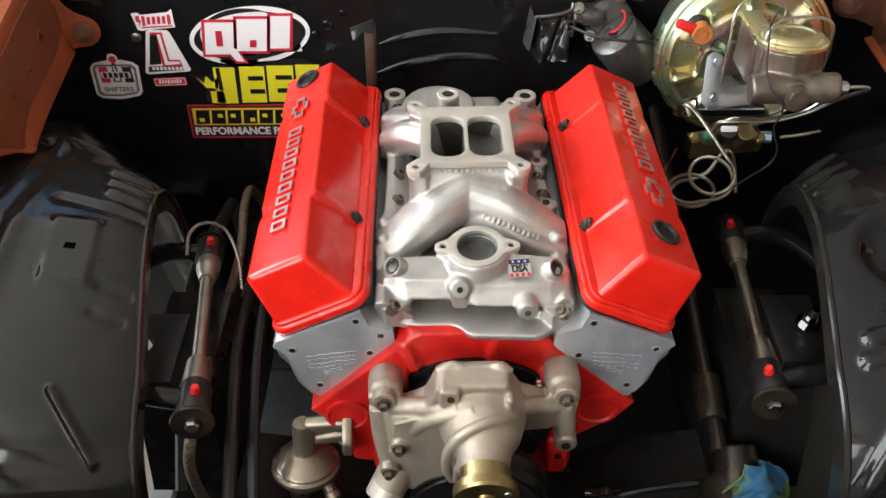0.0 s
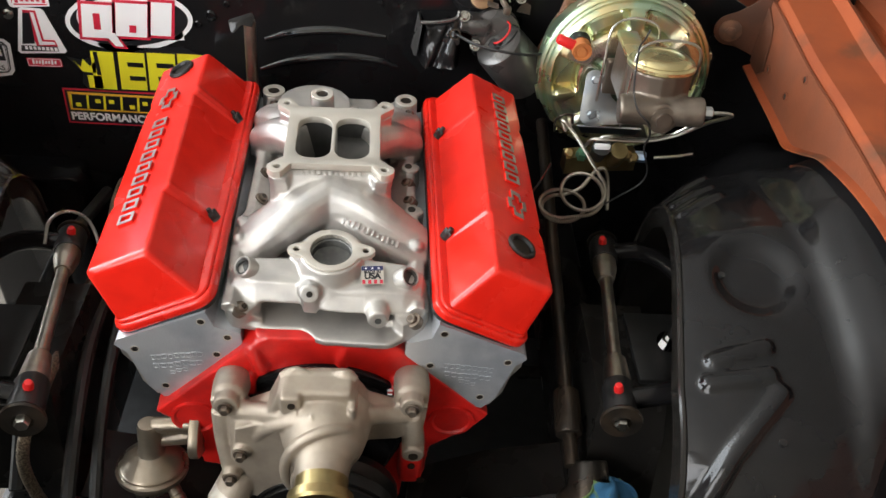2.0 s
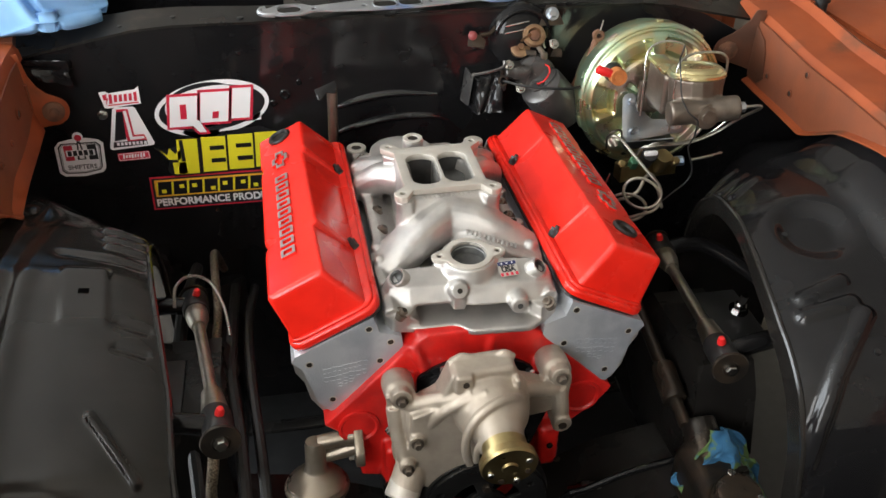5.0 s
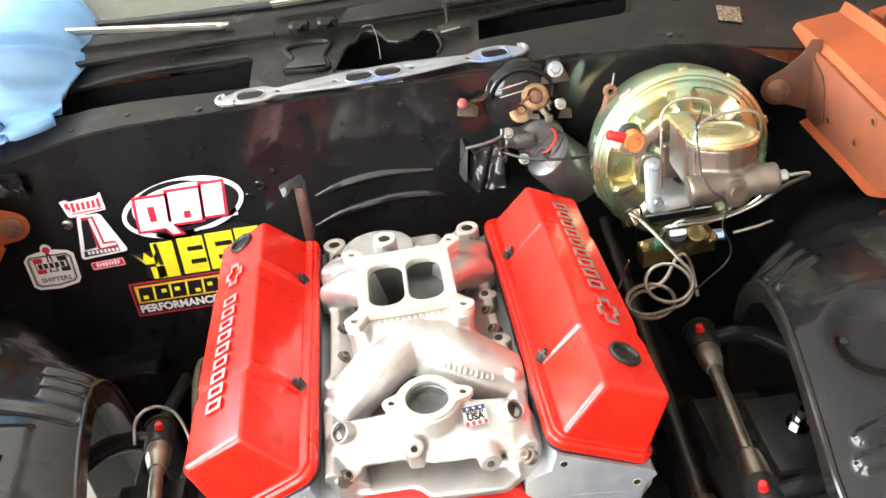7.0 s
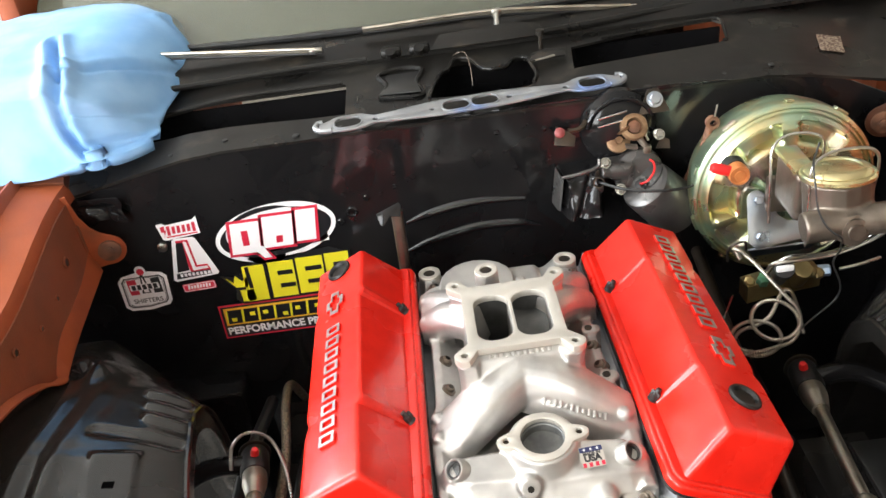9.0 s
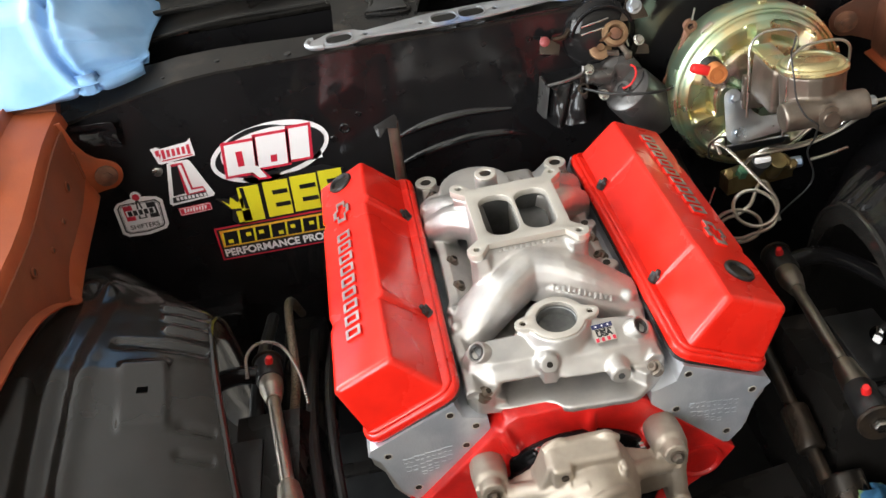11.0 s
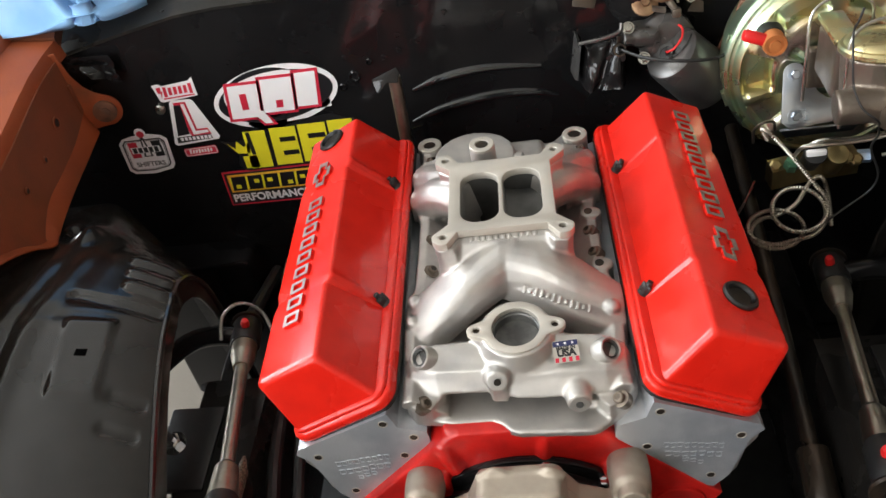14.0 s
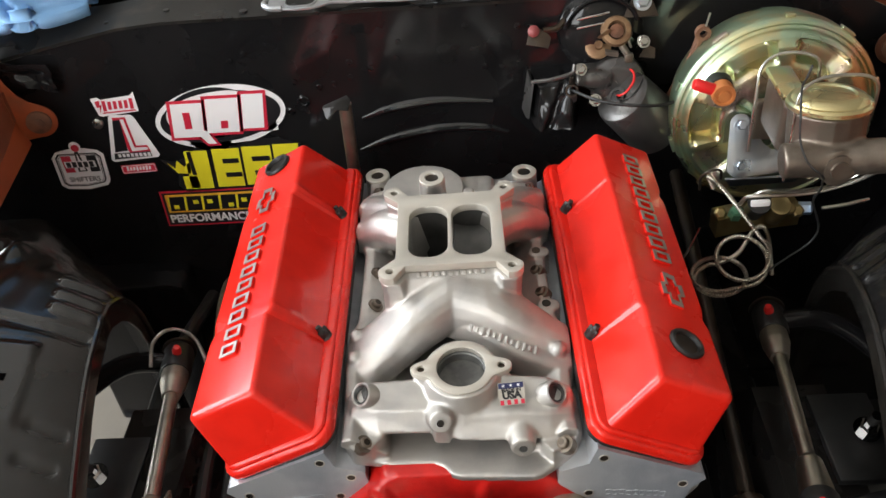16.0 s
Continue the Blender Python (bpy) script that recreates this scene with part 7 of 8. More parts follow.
part("button", lathe([(0.0075, 0), (0.0075, 0.003), (0.005, 0.005), (0, 0.006)], (0.100, 1.176, 0.976), (0.095, 1.10, 1.02), 20), PINK, sw, "red button")
part("lever", sweep([(0.112, 1.18, 0.975), (0.130, 1.182, 0.976), (0.142, 1.19, 0.985)], 0.004, 8), DARK, sw)
dome = thing("motor_cover", (0.18, YF, 0.98), "gloss black round motor mount with bright clips", "cover")
part("dome", lathe([(0.056, -0.002), (0.054, 0.008), (0.042, 0.018), (0.022, 0.023), (0, 0.024)], (0.186, YF, 0.966), (0.186, YF - 1, 0.966 + 0.1), 40), BLACK, dome)
part("dome_rib", sweep([(0.186 + 0.047 * math.cos(radians(a)), 1.176, 0.968 + 0.047 * math.sin(radians(a))) for a in range(20, 171, 15)], 0.003, 8), BLACK, dome)
for z in (0.988, 1.000):
    part("clip", xf(box(0, 0, 0, 0.042, 0.004, 0.0028, 0.001), Matrix.Translation((0.174, 1.172, z - 0.006)) @ Matrix.Rotation(radians(-10), 4, "Y")), CHROME, dome)
tabm = thing("bolted_tab", (0.232, YF, 0.99), "dark triangular bracket with a bright bolt", "bracket")
part("tab", plate([[(-0.022, -0.016), (0.022, -0.016), (0.010, 0.018), (-0.006, 0.018)]], 0.003, Matrix.Translation((0.234, 1.185, 1.000)) @ Matrix.Rotation(radians(-30), 4, "X") @ FACE_FRONT, 0.0005), DARK, tabm)
bolt("bolt", (0.236, 1.183, 1.004), (0, -0.8, 0.55), 0.0085, 0.008, ZINC, tabm, 0.0115)
hb = thing("heater_valve_box", (0.122, YF, 0.86), "crumpled gloss black box on the firewall", "box")


def crumpled(u, v):
    """A dented box front: rolled over at its top and sides."""
    x = 0.094 + 0.066 * u
    z = 0.850 + 0.066 * v + 0.006 * u
    e = min(u, 1 - u, 1 - v, 0.25) / 0.25
    y = 1.178 - 0.046 * (1 - (1 - e) ** 2.5) + 0.026 * v
    y += 0.007 * noise.noise((u * 2.6, v * 2.6, 4.4)) + 0.0022 * noise.noise((u * 5, v * 5, 1.7)) + 0.010 * math.exp(-((u - 0.35 - 0.4 * v) / 0.10) ** 2)
    return (x, y, z)


part("box", sheet(crumpled, 44, 44, 0.002), BLACK, hb, angle=70)
part("lip", sweep([(0.096, 1.150, 0.918), (0.122, 1.144, 0.924), (0.146, 1.146, 0.930), (0.150, 1.150, 0.940)], 0.0028, 8), GREY_PL, hb)
part("side_flap", loft([[(0.088, 1.160, 0.860), (0.092, 1.155, 0.860), (0.098, 1.148, 0.915), (0.095, 1.153, 0.917)], [(0.084, 1.190, 0.857), (0.088, 1.190, 0.857), (0.095, 1.190, 0.915), (0.092, 1.190, 0.916)]]), GREY_PL, hb, "grey bent flap")
for u in (0.62, 0.84):
    q = Vector(crumpled(u, 0.56))
    part("hole", cyl(q + Vector((0, 0.003, 0)), q + Vector((0, -0.0016, 0.0004)), 0.0048, seg=14), RUBBER, hb)
part("hose_clip", join(lathe([(0.0085, 0), (0.0085, 0.006), (0.006, 0.006), (0.006, 0), (0.0085, 0)], (0.146, 1.140, 0.909), (0.14, 1.0, 0.95), 16), box(0.146, 1.144, 0.921, 0.006, 0.006, 0.012, 0.001)), DARK, hb)
cable = thing("black_cable", (0.25, 1.14, 0.90), "thin black cable running to the booster", "cable")
part("cable", sweep([(0.146, 1.140, 0.909), (0.175, 1.105, 0.912), (0.215, 1.085, 0.914), (0.255, 1.090, 0.910), (0.295, 1.12, 0.905)], 0.0022, 8), RUBBER, cable)

# dipstick pipe
pp = thing("dipstick_pipe", (-0.142, 1.095, 0.70), "brown-grey metal pipe with a bent bracket", "pipe")
part("pipe", sweep([(-0.1405, 1.094, 0.934), (-0.142, 1.096, 0.87), (-0.144, 1.098, 0.80), (-0.146, 1.10, 0.70)], 0.0082, 16), PIPE, pp)
part("hook", plate([[(-0.022, -0.004), (0.010, 0.008), (0.014, 0.002), (0.010, -0.012), (-0.004, -0.010), (-0.014, -0.022), (-0.018, -0.020)]], 0.004, Matrix.Translation((-0.146, 1.092, 0.938)) @ Matrix.Rotation(radians(-30), 4, "X") @ FACE_FRONT, 0.0008), BLACK, pp, "black bent bracket")

# steering shaft, steering box and footwell step
st = thing("steering_shaft", (0.315, 0.85, 0.62), "dark brown steering shaft", "shaft")
part("shaft", cyl((0.306, 1.19, 0.735), (0.303, 0.62, 0.600), 0.0095, seg=18), DARK, st)
part("joint", cyl((0.3035, 0.72, 0.624), (0.303, 0.66, 0.609), 0.018, seg=16, bev=0.004), DARK, st)
sb = thing("steering_box", (0.325, 0.52, 0.46), "oily dark steering box", "steering box")
melt(part("casting", join(box(0.325, 0.53, 0.545, 0.085, 0.16, 0.085, 0.02, 3), cyl((0.325, 0.57, 0.56), (0.325, 0.63, 0.60), 0.03, 0.024), cyl((0.32, 0.50, 0.55), (0.32, 0.49, 0.61), 0.034, 0.03)), DARK, sb, angle=180), 0.003, 4)
for dx, dy2 in ((-0.022, -0.02), (0.022, -0.02), (0.0, 0.026)):
    bolt("bolt", (0.32 + dx * 0.8, 0.492 + dy2, 0.610), (0, -0.1, 1), 0.006, 0.007, STEEL, sb)
step = thing("footwell_step", (-0.53, 1.17, 0.4), "gloss black pressed step at the firewall's foot", "panel")
part("step", box(-0.54, 1.165, 0.455, 0.19, 0.066, 0.31, 0.008, 3), BLACK, step)
part("edge", sweep([(-0.62, 1.131, 0.609), (-0.50, 1.131, 0.611), (-0.452, 1.133, 0.611), (-0.447, 1.138, 0.57)], 0.003, 8), BLACK, step)

# cast cross tubes and clutter low in front
lw = thing("steering_linkage", (0.2, 0.55, 0.45), "black steering link across the crossmember", "linkage")
part("centre_link", sweep([(-0.30, 0.56, 0.47), (-0.12, 0.50, 0.455), (0.0, 0.48, 0.45), (0.14, 0.50, 0.46), (0.24, 0.52, 0.50), (0.32, 0.54, 0.49)], 0.013, 12), BLACK, lw)
part("boot", lathe([(0.022, 0), (0.026, 0.012), (0.018, 0.028), (0.02, 0.034), (0.012, 0.05), (0, 0.05)], (0.115, 0.50, 0.455), (0.118, 0.49, 0.52), 24), RUBBER, lw)
part("boot", lathe([(0.022, 0), (0.026, 0.012), (0.018, 0.028), (0.02, 0.034), (0.012, 0.05), (0, 0.05)], (-0.135, 0.50, 0.455), (-0.136, 0.49, 0.52), 24), RUBBER, lw)


# ---- cloths ----
def rag():
    bm = bmesh.new()
    nu, nv = 40, 30
    rg = Vector((3.1, 0.7, 1.9))
    g = []
    for i in range(nu + 1):
        row = []
        for j in range(nv + 1):
            u, v = i / nu - 0.5, j / nv - 0.5
            x = 0.338 + 0.108 * u - 0.018 * v
            y = 0.553 + 0.064 * v + 0.012 * math.sin(5 * u)
            z = 0.592 - 0.16 * (u * u) + 0.008 * math.sin(11 * u + 4 * v) + 0.05 * v + 0.020 * noise.noise((u * 5 + 3, v * 5, 0.4)) - 0.09 * max(0, -u - 0.05)
            n = noise.noise((u * 7, v * 7 + 4, 1.3))
            row.append(bm.verts.new((x + 0.012 * n, y + 0.016 * noise.noise((u * 6, v * 6, 7.1)), z)))
        g.append(row)
    for i in range(nu):
        for j in range(nv):
            bm.faces.new((g[i][j], g[i + 1][j], g[i + 1][j + 1], g[i][j + 1]))
    return thicken(bm, 0.002)


solo("rag", rag(), RAGM, "crumpled blue and green printed rag on the steering box", "rag", angle=70, at=(0.338, 0.578, 0.56))


def towel():
    """A folded towel lying over the corner of cowl and wing, draped down in front."""
    nu, nv = 150, 120

    def fold(u, v, a, b, deep, wide):
        """A valley along the line from a to b, with a soft roll on both sides."""
        dx, dy = b[0] - a[0], b[1] - a[1]
        t = min(max(((u - a[0]) * dx + (v - a[1]) * dy) / (dx * dx + dy * dy), 0.0), 1.0)
        d = math.hypot(u - a[0] - t * dx, v - a[1] - t * dy) / wide
        return deep * (0.55 * math.exp(-(d - 1.3) ** 2) - math.exp(-d * d * 2.2))

    def fn(u, v):
        x = -0.95 + 0.475 * u + 0.012 * math.sin(6 * v)
        a = v
        y = 1.66 - 0.45 * min(a / 0.62, 1) - 0.030 * max(0, a - 0.62) / 0.38
        edge = max(0.0, u - 0.72) / 0.28
        z = 1.125 - 0.02 * (2 * u - 1) ** 2 - 0.085 * edge ** 2.4 + 0.012 * math.sin(math.pi * min(a / 0.62, 1))
        y += 0.06 * edge ** 3
        f = max(0.0, a - 0.60) / 0.40
        z -= 0.118 * f ** 1.15
        r = 0.0
        for p, q, deep, wide in (((0.63, 0.36), (0.74, 0.54), 0.015, 0.022), ((0.74, 0.54), (0.84, 0.94), 0.016, 0.024), ((0.74, 0.54), (0.98, 0.38), 0.009, 0.020), ((0.80, 0.72), (0.98, 0.56), 0.005, 0.020), ((0.83, 0.86), (0.96, 0.72), 0.005, 0.018),
                                 ((0.88, 0.14), (1.0, 0.26), 0.008, 0.024), ((0.20, 0.30), (0.42, 0.44), 0.006, 0.040), ((0.30, 0.62), (0.44, 1.0), 0.005, 0.035), ((0.05, 0.55), (0.18, 1.0), 0.005, 0.050)):
            r += fold(u, v, p, q, deep, wide)
        r += 0.008 * noise.noise((u * 3, v * 3, 2.2)) + 0.0025 * noise.noise((u * 8, v * 6, 7.2)) + 0.0010 * noise.noise((u * 14, v * 14, 5.2))
        z += r * (1 - 0.6 * f)
        y -= r * (0.25 + 0.75 * f)
        x += 0.012 * noise.noise((u * 4, v * 4, 9.0)) + 0.008 * edge * math.sin(11 * v)
        low = 1.022 - 0.03 * step01(-0.56, -0.66, x) + 0.004 * math.sin(7 * u + 2 * v)
        z = low + 0.5 * (z - low + math.sqrt((z - low) ** 2 + 0.0004))
        return (x, y, z)
    return sheet(fn, nu, nv, 0.016)


solo("towel", towel(), TOWEL, "bright blue terry towel draped over the cowl's corner", "towel", angle=180, at=(-0.70, 1.4, 1.02))

# ---- exhaust gasket plate on the cowl ----
gk = thing("exhaust_gasket", (-0.017, 1.222, 1.028), "bright steel exhaust gasket plate with oblong ports", "gasket")
L = 0.436


def gasket_outline():
    top, bot = [], []
    for i in range(61):
        u = i / 60
        a = abs(u - 0.5)
        w = 0.025 if a < 0.11 else 0.025 - 0.013 * (a - 0.11) / 0.20 if a < 0.31 else 0.012
        if a > 0.31:
            w = max(w, 0.025 * math.sqrt(max(0, 1 - abs((a - 0.400) / 0.080) ** 3)))
        top.append(((u - 0.5) * L, w * 0.95))
        bot.append(((u - 0.5) * L, -w * 0.75))
    return bot + top[::-1]


ports = [rrect((c - 0.5) * L, 0.002, 0.038, 0.028, 0.011, 6)[::-1] for c in (0.095, 0.452, 0.548, 0.905)]
bh = [circle((c - 0.5) * L, 0.0, 0.004, 12)[::-1] for c in (0.185, 0.372, 0.628, 0.815)]
gm = Matrix.Translation((-0.019, 1.211, 1.0225)) @ Matrix.Rotation(radians(3.6), 4, "Z") @ Matrix.Rotation(radians(5), 4, "X")
part("plate", plate([gasket_outline()] + ports + bh, 0.003, gm, 0.0005), GASKETM, gk)
for sg in (-1, 1):
    part("hook", xf(sweep([(sg * 0.200, -0.012, 0.0015), (sg * 0.215, -0.009, 0.0015), (sg * 0.2235, 0.001, 0.0015), (sg * 0.2205, 0.012, 0.0015), (sg * 0.213, 0.014, 0.0015)], 0.0042, 8), gm), GASKETM, gk)
for c in (0.095, 0.452, 0.548, 0.905):
    part("port_ring", plate([rrect((c - 0.5) * L, 0.002, 0.042, 0.032, 0.013, 6), rrect((c - 0.5) * L, 0.002, 0.0375, 0.0275, 0.011, 6)[::-1]], 0.0012, gm @ Matrix.Translation((0, 0, 0.003))), GASKETM, gk, "rolled port ring")

# pale prop rod at the wing
rod = thing("prop_rod", (-0.55, 0.4, 0.87), "pale tan prop rod leaning at the wing", "rod")
part("rod", cyl((-0.628, 0.515, 0.900), (-0.44, 0.19, 0.905), 0.0095, 0.0105, 20, 0.002), WOOD, rod)
part("clip", join(box(-0.628, 0.522, 0.905, 0.022, 0.018, 0.014, 0.004), cyl((-0.626, 0.515, 0.902), (-0.634, 0.545, 0.912), 0.005)), RUST, rod)


# ---- decals on the firewall ----
YD = YF - 0.0006


def decal(name, label, x, z):
    return thing(name, (x, YD, z), label, "decal", "firewall decals")


def flat(name, outlines, layer, material, parent, m=None, label=""):
    return part(name, plate(outlines, 0.0004, front(0, YD - 0.0005 * layer, 0) @ (m or Matrix())), material, parent, label)


def turned(x, z, deg):
    return Matrix.Translation((x, z, 0)) @ Matrix.Rotation(radians(deg), 4, "Z")


def block_mark(cx, cz, w, h, slant=0.0):
    return [(cx - w / 2 - slant, cz - h / 2), (cx + w / 2 - slant, cz - h / 2), (cx + w / 2 + slant, cz + h / 2), (cx - w / 2 + slant, cz + h / 2)]


d = decal("decal", "white decal with red slanted bars", -0.475, 0.896)
m = turned(-0.475, 0.896, 3)
flat("backing", [[(-0.031, -0.014), (-0.026, -0.016), (0.027, -0.013), (0.029, 0.017), (0.022, 0.012), (-0.020, 0.010), (-0.024, 0.014), (-0.034, 0.013)]], 1, WHITE, d, m)
for i in range(6):
    flat("bar", [block_mark(-0.018 + 0.0078 * i, 0.0, 0.0048, 0.012 + (0.004 if i in (0, 5) else 0), 0.001)], 2, VRED, d, m)
flat("bolt_mark", [[(-0.029, 0.008), (-0.022, 0.009), (-0.024, 0.002), (-0.021, 0.002), (-0.027, -0.010), (-0.025, -0.001), (-0.029, -0.001)]], 2, VRED, d, m)
flat("line", [rrect(0, -0.0105, 0.048, 0.002, 0.0005)], 2, VRED, d, m)

d = decal("decal", "white wedge decal with red and black bars", -0.475, 0.842)
flat("backing", [[(-0.494, 0.877), (-0.490, 0.880), (-0.462, 0.8795), (-0.458, 0.876), (-0.438, 0.812), (-0.441, 0.808), (-0.507, 0.803), (-0.511, 0.807)]], 1, WHITE, d)
flat("red_bar", [[(-0.489, 0.876), (-0.470, 0.876), (-0.468, 0.829), (-0.452, 0.829), (-0.449, 0.818), (-0.480, 0.816)]], 2, VRED, d)
flat("white_bar", [[(-0.478, 0.873), (-0.473, 0.873), (-0.471, 0.826), (-0.453, 0.826), (-0.452, 0.822), (-0.476, 0.820)]], 3, WHITE, d)
flat("black_bar", [[(-0.489, 0.872), (-0.479, 0.872), (-0.482, 0.822), (-0.501, 0.820)]], 3, VBLACK, d)
flat("name_bar", [[(-0.503, 0.818), (-0.450, 0.819), (-0.449, 0.811), (-0.505, 0.808)]], 4, VBLACK, d)
for i in range(8):
    flat("mark", [block_mark(-0.496 + 0.0062 * i, 0.8145, 0.0042, 0.0055)], 5, WHITE, d)

d = decal("decal", "white shield decal with red and black blocks", -0.560, 0.796)
sh = [(-0.590, 0.824), (-0.572, 0.828), (-0.566, 0.829)] + circle(-0.558, 0.832, 0.0085, 8, 200, -20) + [(-0.545, 0.829), (-0.527, 0.825), (-0.520, 0.818), (-0.524, 0.772), (-0.530, 0.764), (-0.560, 0.758), (-0.592, 0.760), (-0.600, 0.767), (-0.598, 0.815)]
flat("backing", [sh], 1, WHITE, d)


def inset_of(poly, k, cx, cz):
    return [(cx + (x - cx) * k, cz + (z - cz) * k) for x, z in poly]


body_sh = [(-0.588, 0.822), (-0.530, 0.822), (-0.524, 0.815), (-0.528, 0.774), (-0.533, 0.768), (-0.560, 0.763), (-0.590, 0.764), (-0.596, 0.770), (-0.594, 0.815)]
flat("outline", [inset_of(body_sh, 0.97, -0.56, 0.793), inset_of(body_sh, 0.91, -0.56, 0.793)[::-1]], 2, VBLACK, d)
flat("outline", [inset_of(body_sh, 0.88, -0.56, 0.793), inset_of(body_sh, 0.86, -0.56, 0.793)[::-1]], 2, VBLACK, d)
flat("red_disc", [circle(-0.558, 0.830, 0.0058, 18)], 2, VRED, d)
flat("red_block", [block_mark(-0.5775, 0.803, 0.014, 0.028)], 2, VRED, d)
flat("black_block", [block_mark(-0.540, 0.803, 0.014, 0.028)], 2, VBLACK, d)
flat("stem", [[(-0.561, 0.824), (-0.556, 0.824), (-0.552, 0.790), (-0.566, 0.790)]], 2, VBLACK, d)
flat("stem", [[(-0.559, 0.820), (-0.558, 0.820), (-0.5545, 0.792), (-0.5625, 0.792)]], 3, WHITE, d)
flat("name_band", [block_mark(-0.559, 0.803, 0.046, 0.011)], 4, WHITE, d)
for i in range(5):
    flat("mark", [block_mark(-0.576 + 0.0085 * i, 0.803, 0.006, 0.009)], 5, VBLACK, d)
part("lettering", text("SHIFTERS", 0.0115, front(-0.561, YD - 0.0012, 0.776), heavy=0.0001), VBLACK, d)

d = decal("decal", "small red oblong decal with a white script line", -0.4755, 0.790)
m = turned(-0.4755, 0.7895, 2)
flat("backing", [rrect(0, 0, 0.052, 0.0145, 0.002)], 1, VRED, d, m)
flat("border", [rrect(0, 0, 0.050, 0.0125, 0.002), rrect(0, 0, 0.0485, 0.011, 0.002)[::-1]], 2, WHITE, d, m)
for i in range(8):
    flat("mark", [block_mark(-0.0165 + 0.0047 * i, 0.0005 if i else 0.001, 0.003, 0.0055 if i % 3 else 0.0075, 0.0005)], 2, WHITE, d, m)

d = decal("decal", "large white oval decal with three red-edged blocks", -0.335, 0.868)
m = turned(-0.336, 0.868, 0)


def ell(cx, cz, a, b, n=48, tilt=0.10, a0=0, a1=360):
    return [(x, z + tilt * (x - cx)) for x, z in [(cx + a * math.cos(radians(a0 + (a1 - a0) * i / n)), cz + b * math.sin(radians(a0 + (a1 - a0) * i / n))) for i in range(n)]]


flat("backing", [ell(0, 0, 0.094, 0.049)], 1, WHITE, d, m)
flat("backing_tail", [[(-0.03, -0.02), (0.02, -0.02), (0.0, -0.052), (-0.035, -0.054), (-0.055, -0.042)]], 1, WHITE, d, m)
flat("backing_foot", [[(0.02, -0.03), (0.078, -0.026), (0.074, 0.02), (0.02, 0.0)]], 1, WHITE, d, m)
flat("dark_oval", [ell(0, 0, 0.087, 0.040, tilt=0.10), ell(-0.012, 0.006, 0.064, 0.040, tilt=0.10)[::-1]], 2, VBLACK, d, m)
for cx, w, hh, holes_ in ((-0.047, 0.044, 0.054, ((-0.047, 0.0, 0.010, 0.026),)), (0.004, 0.046, 0.054, ((0.004, -0.014, 0.010, 0.012),)), (0.048, 0.030, 0.054, ())):
    sl = 0.004
    zc = 0.10 * cx + 0.002
    flat("red_block", [block_mark(cx, zc, w + 0.009, hh + 0.009, sl)], 3, VRED, d, m)
    flat("white_block", [block_mark(cx, zc, w, hh, sl)], 4, WHITE, d, m)
    for hx, hz, hw, hh2 in holes_:
        flat("red_slot", [block_mark(hx, hz + zc, hw, hh2, 0.001)], 5, VRED, d, m)
flat("red_tail", [[(-0.045, -0.022), (-0.020, -0.024), (-0.008, -0.046), (-0.028, -0.046)]], 3, VRED, d, m)
flat("white_tail", [[(-0.042, -0.018), (-0.024, -0.020), (-0.014, -0.042), (-0.026, -0.042)]], 5, WHITE, d, m)

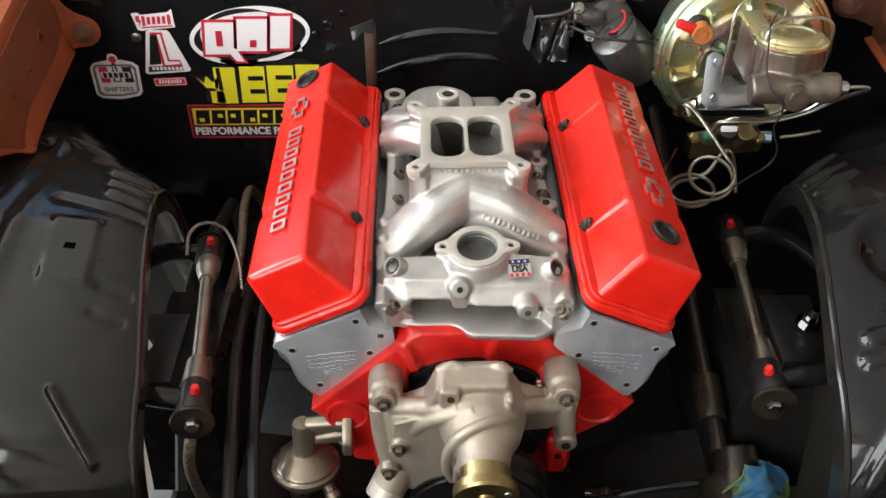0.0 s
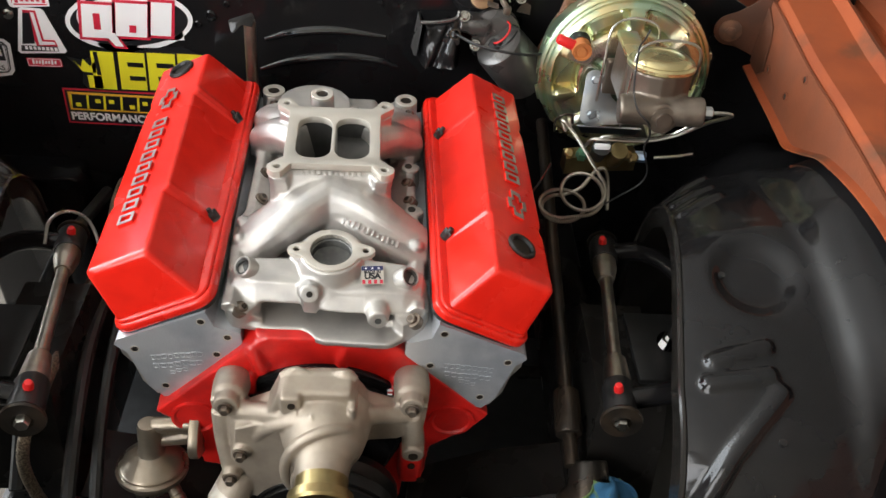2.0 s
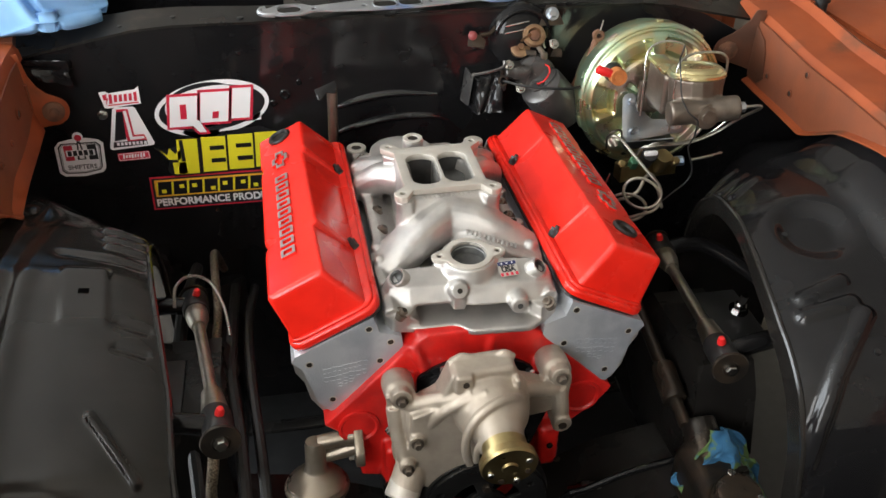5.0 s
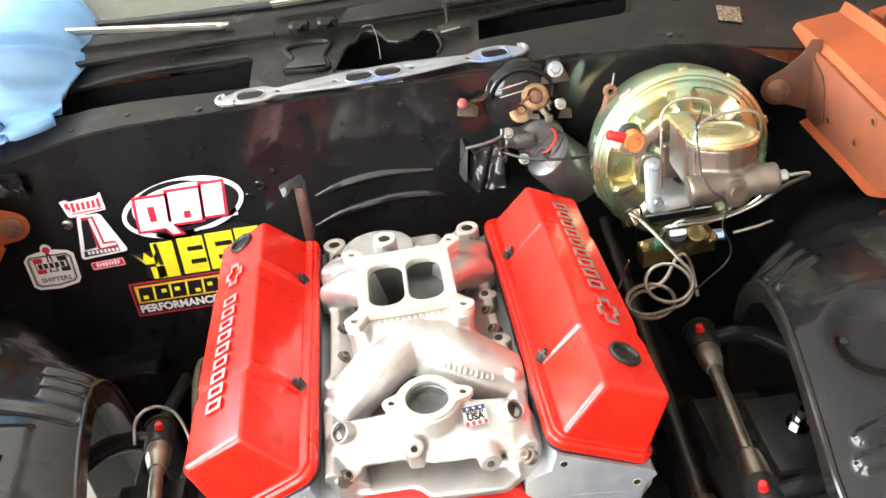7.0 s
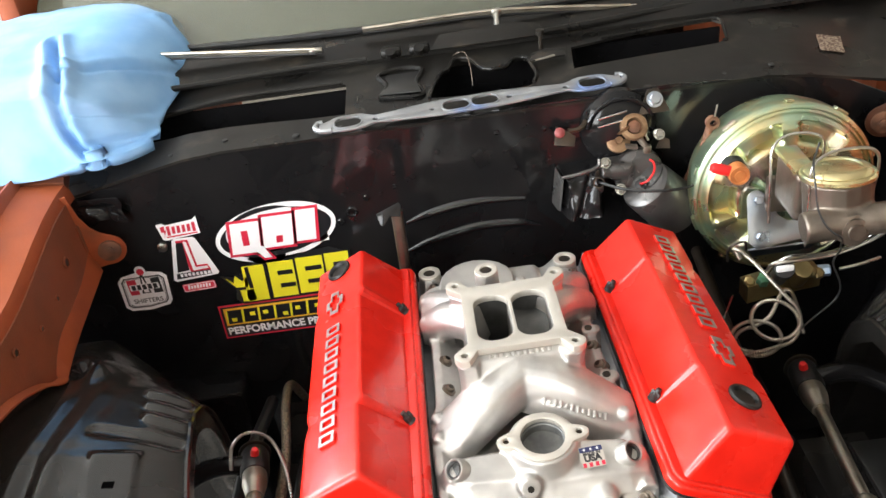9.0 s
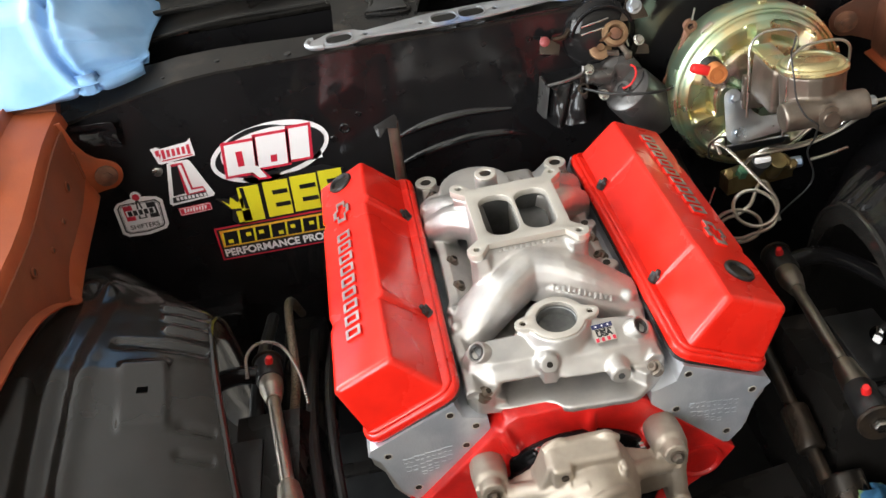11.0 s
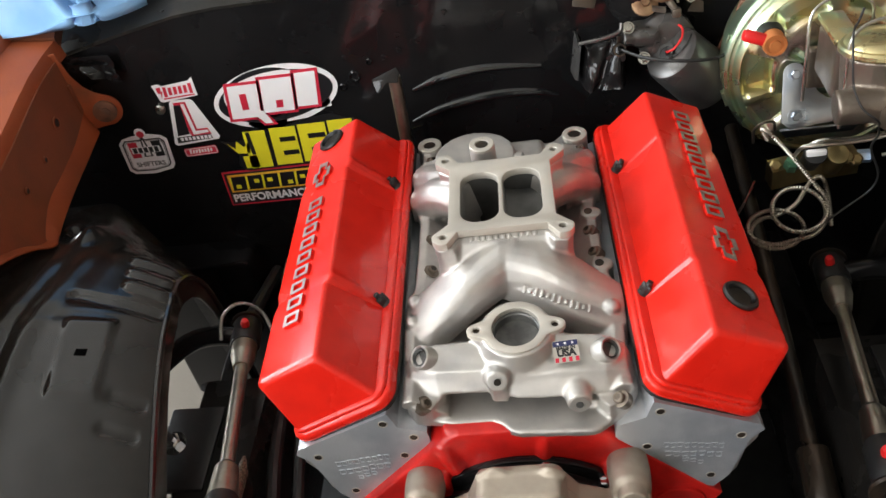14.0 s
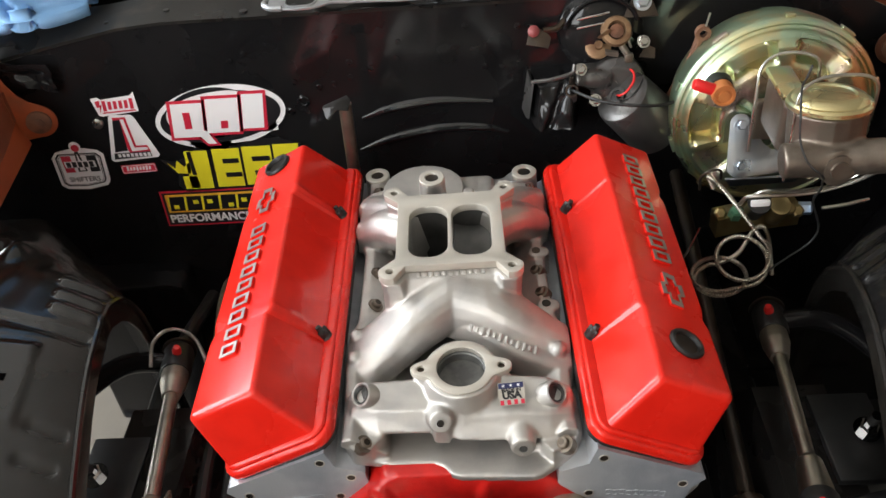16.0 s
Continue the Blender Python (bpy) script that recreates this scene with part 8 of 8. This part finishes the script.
d = decal("decal", "black decal with a yellow crown and yellow blocks", -0.34, 0.782)
flat("backing", [[(-0.440, 0.802), (-0.420, 0.797), (-0.395, 0.806), (-0.385, 0.820), (-0.262, 0.830), (-0.232, 0.815), (-0.236, 0.748), (-0.415, 0.744), (-0.425, 0.756), (-0.420, 0.775)]], 1, VBLACK, d)
flat("crown", [[(-0.432, 0.797), (-0.422, 0.786), (-0.417, 0.800), (-0.408, 0.788), (-0.397, 0.799), (-0.401, 0.776), (-0.420, 0.778)]], 2, VYEL, d)
for cx, w, hook in ((-0.388, 0.034, True), (-0.344, 0.040, False), (-0.299, 0.042, False), (-0.256, 0.038, False)):
    z0 = 0.783 + 0.10 * (cx + 0.34) * 0.3
    flat("yellow_block", [block_mark(cx, z0, w, 0.066, 0.002)], 2, VYEL, d)
    if hook:
        flat("yellow_foot", [block_mark(cx - 0.016, z0 - 0.021, 0.022, 0.022)], 2, VYEL, d)
        flat("slot", [block_mark(cx - 0.008, z0 + 0.012, 0.006, 0.04)], 3, VBLACK, d)
    else:
        flat("slot", [block_mark(cx + 0.006, z0 + 0.012, w - 0.016, 0.008)], 3, VBLACK, d)
        flat("slot", [block_mark(cx + 0.006, z0 - 0.012, w - 0.016, 0.008)], 3, VBLACK, d)
    flat("gap", [block_mark(cx + w / 2 + 0.002, z0, 0.003, 0.068, 0.002)], 3, VBLACK, d)

d = decal("decal", "red-edged amber decal with black blocks and white words", -0.35, 0.713)
flat("backing", [[(-0.459, 0.746), (-0.225, 0.746), (-0.225, 0.681), (-0.461, 0.681)]], 1, VRED, d)
flat("black_field", [[(-0.456, 0.743), (-0.228, 0.743), (-0.228, 0.684), (-0.458, 0.684)]], 2, VBLACK, d)
flat("amber_field", [[(-0.452, 0.740), (-0.232, 0.740), (-0.232, 0.707), (-0.453, 0.707)]], 3, VORA, d)
flat("yellow_field", [[(-0.449, 0.735), (-0.234, 0.735), (-0.234, 0.711), (-0.450, 0.711)]], 4, VYEL, d)
for i in range(8):
    cx = -0.436 + 0.0262 * i
    flat("black_block", [block_mark(cx, 0.7235, 0.0225, 0.026, 0.0015)], 5, VBLACK, d)
    flat("slot", [block_mark(cx + (0.003 if i % 2 else -0.002), 0.726 if i % 3 else 0.718, 0.008, 0.007)], 6, VYEL, d)
part("lettering", text("PERFORMANCE PRODUCTS", 0.0195, front(-0.342, YD - 0.0015, 0.6945) @ Matrix.Diagonal((0.93, 1, 1, 1)), heavy=0.0007), WHITE, d)
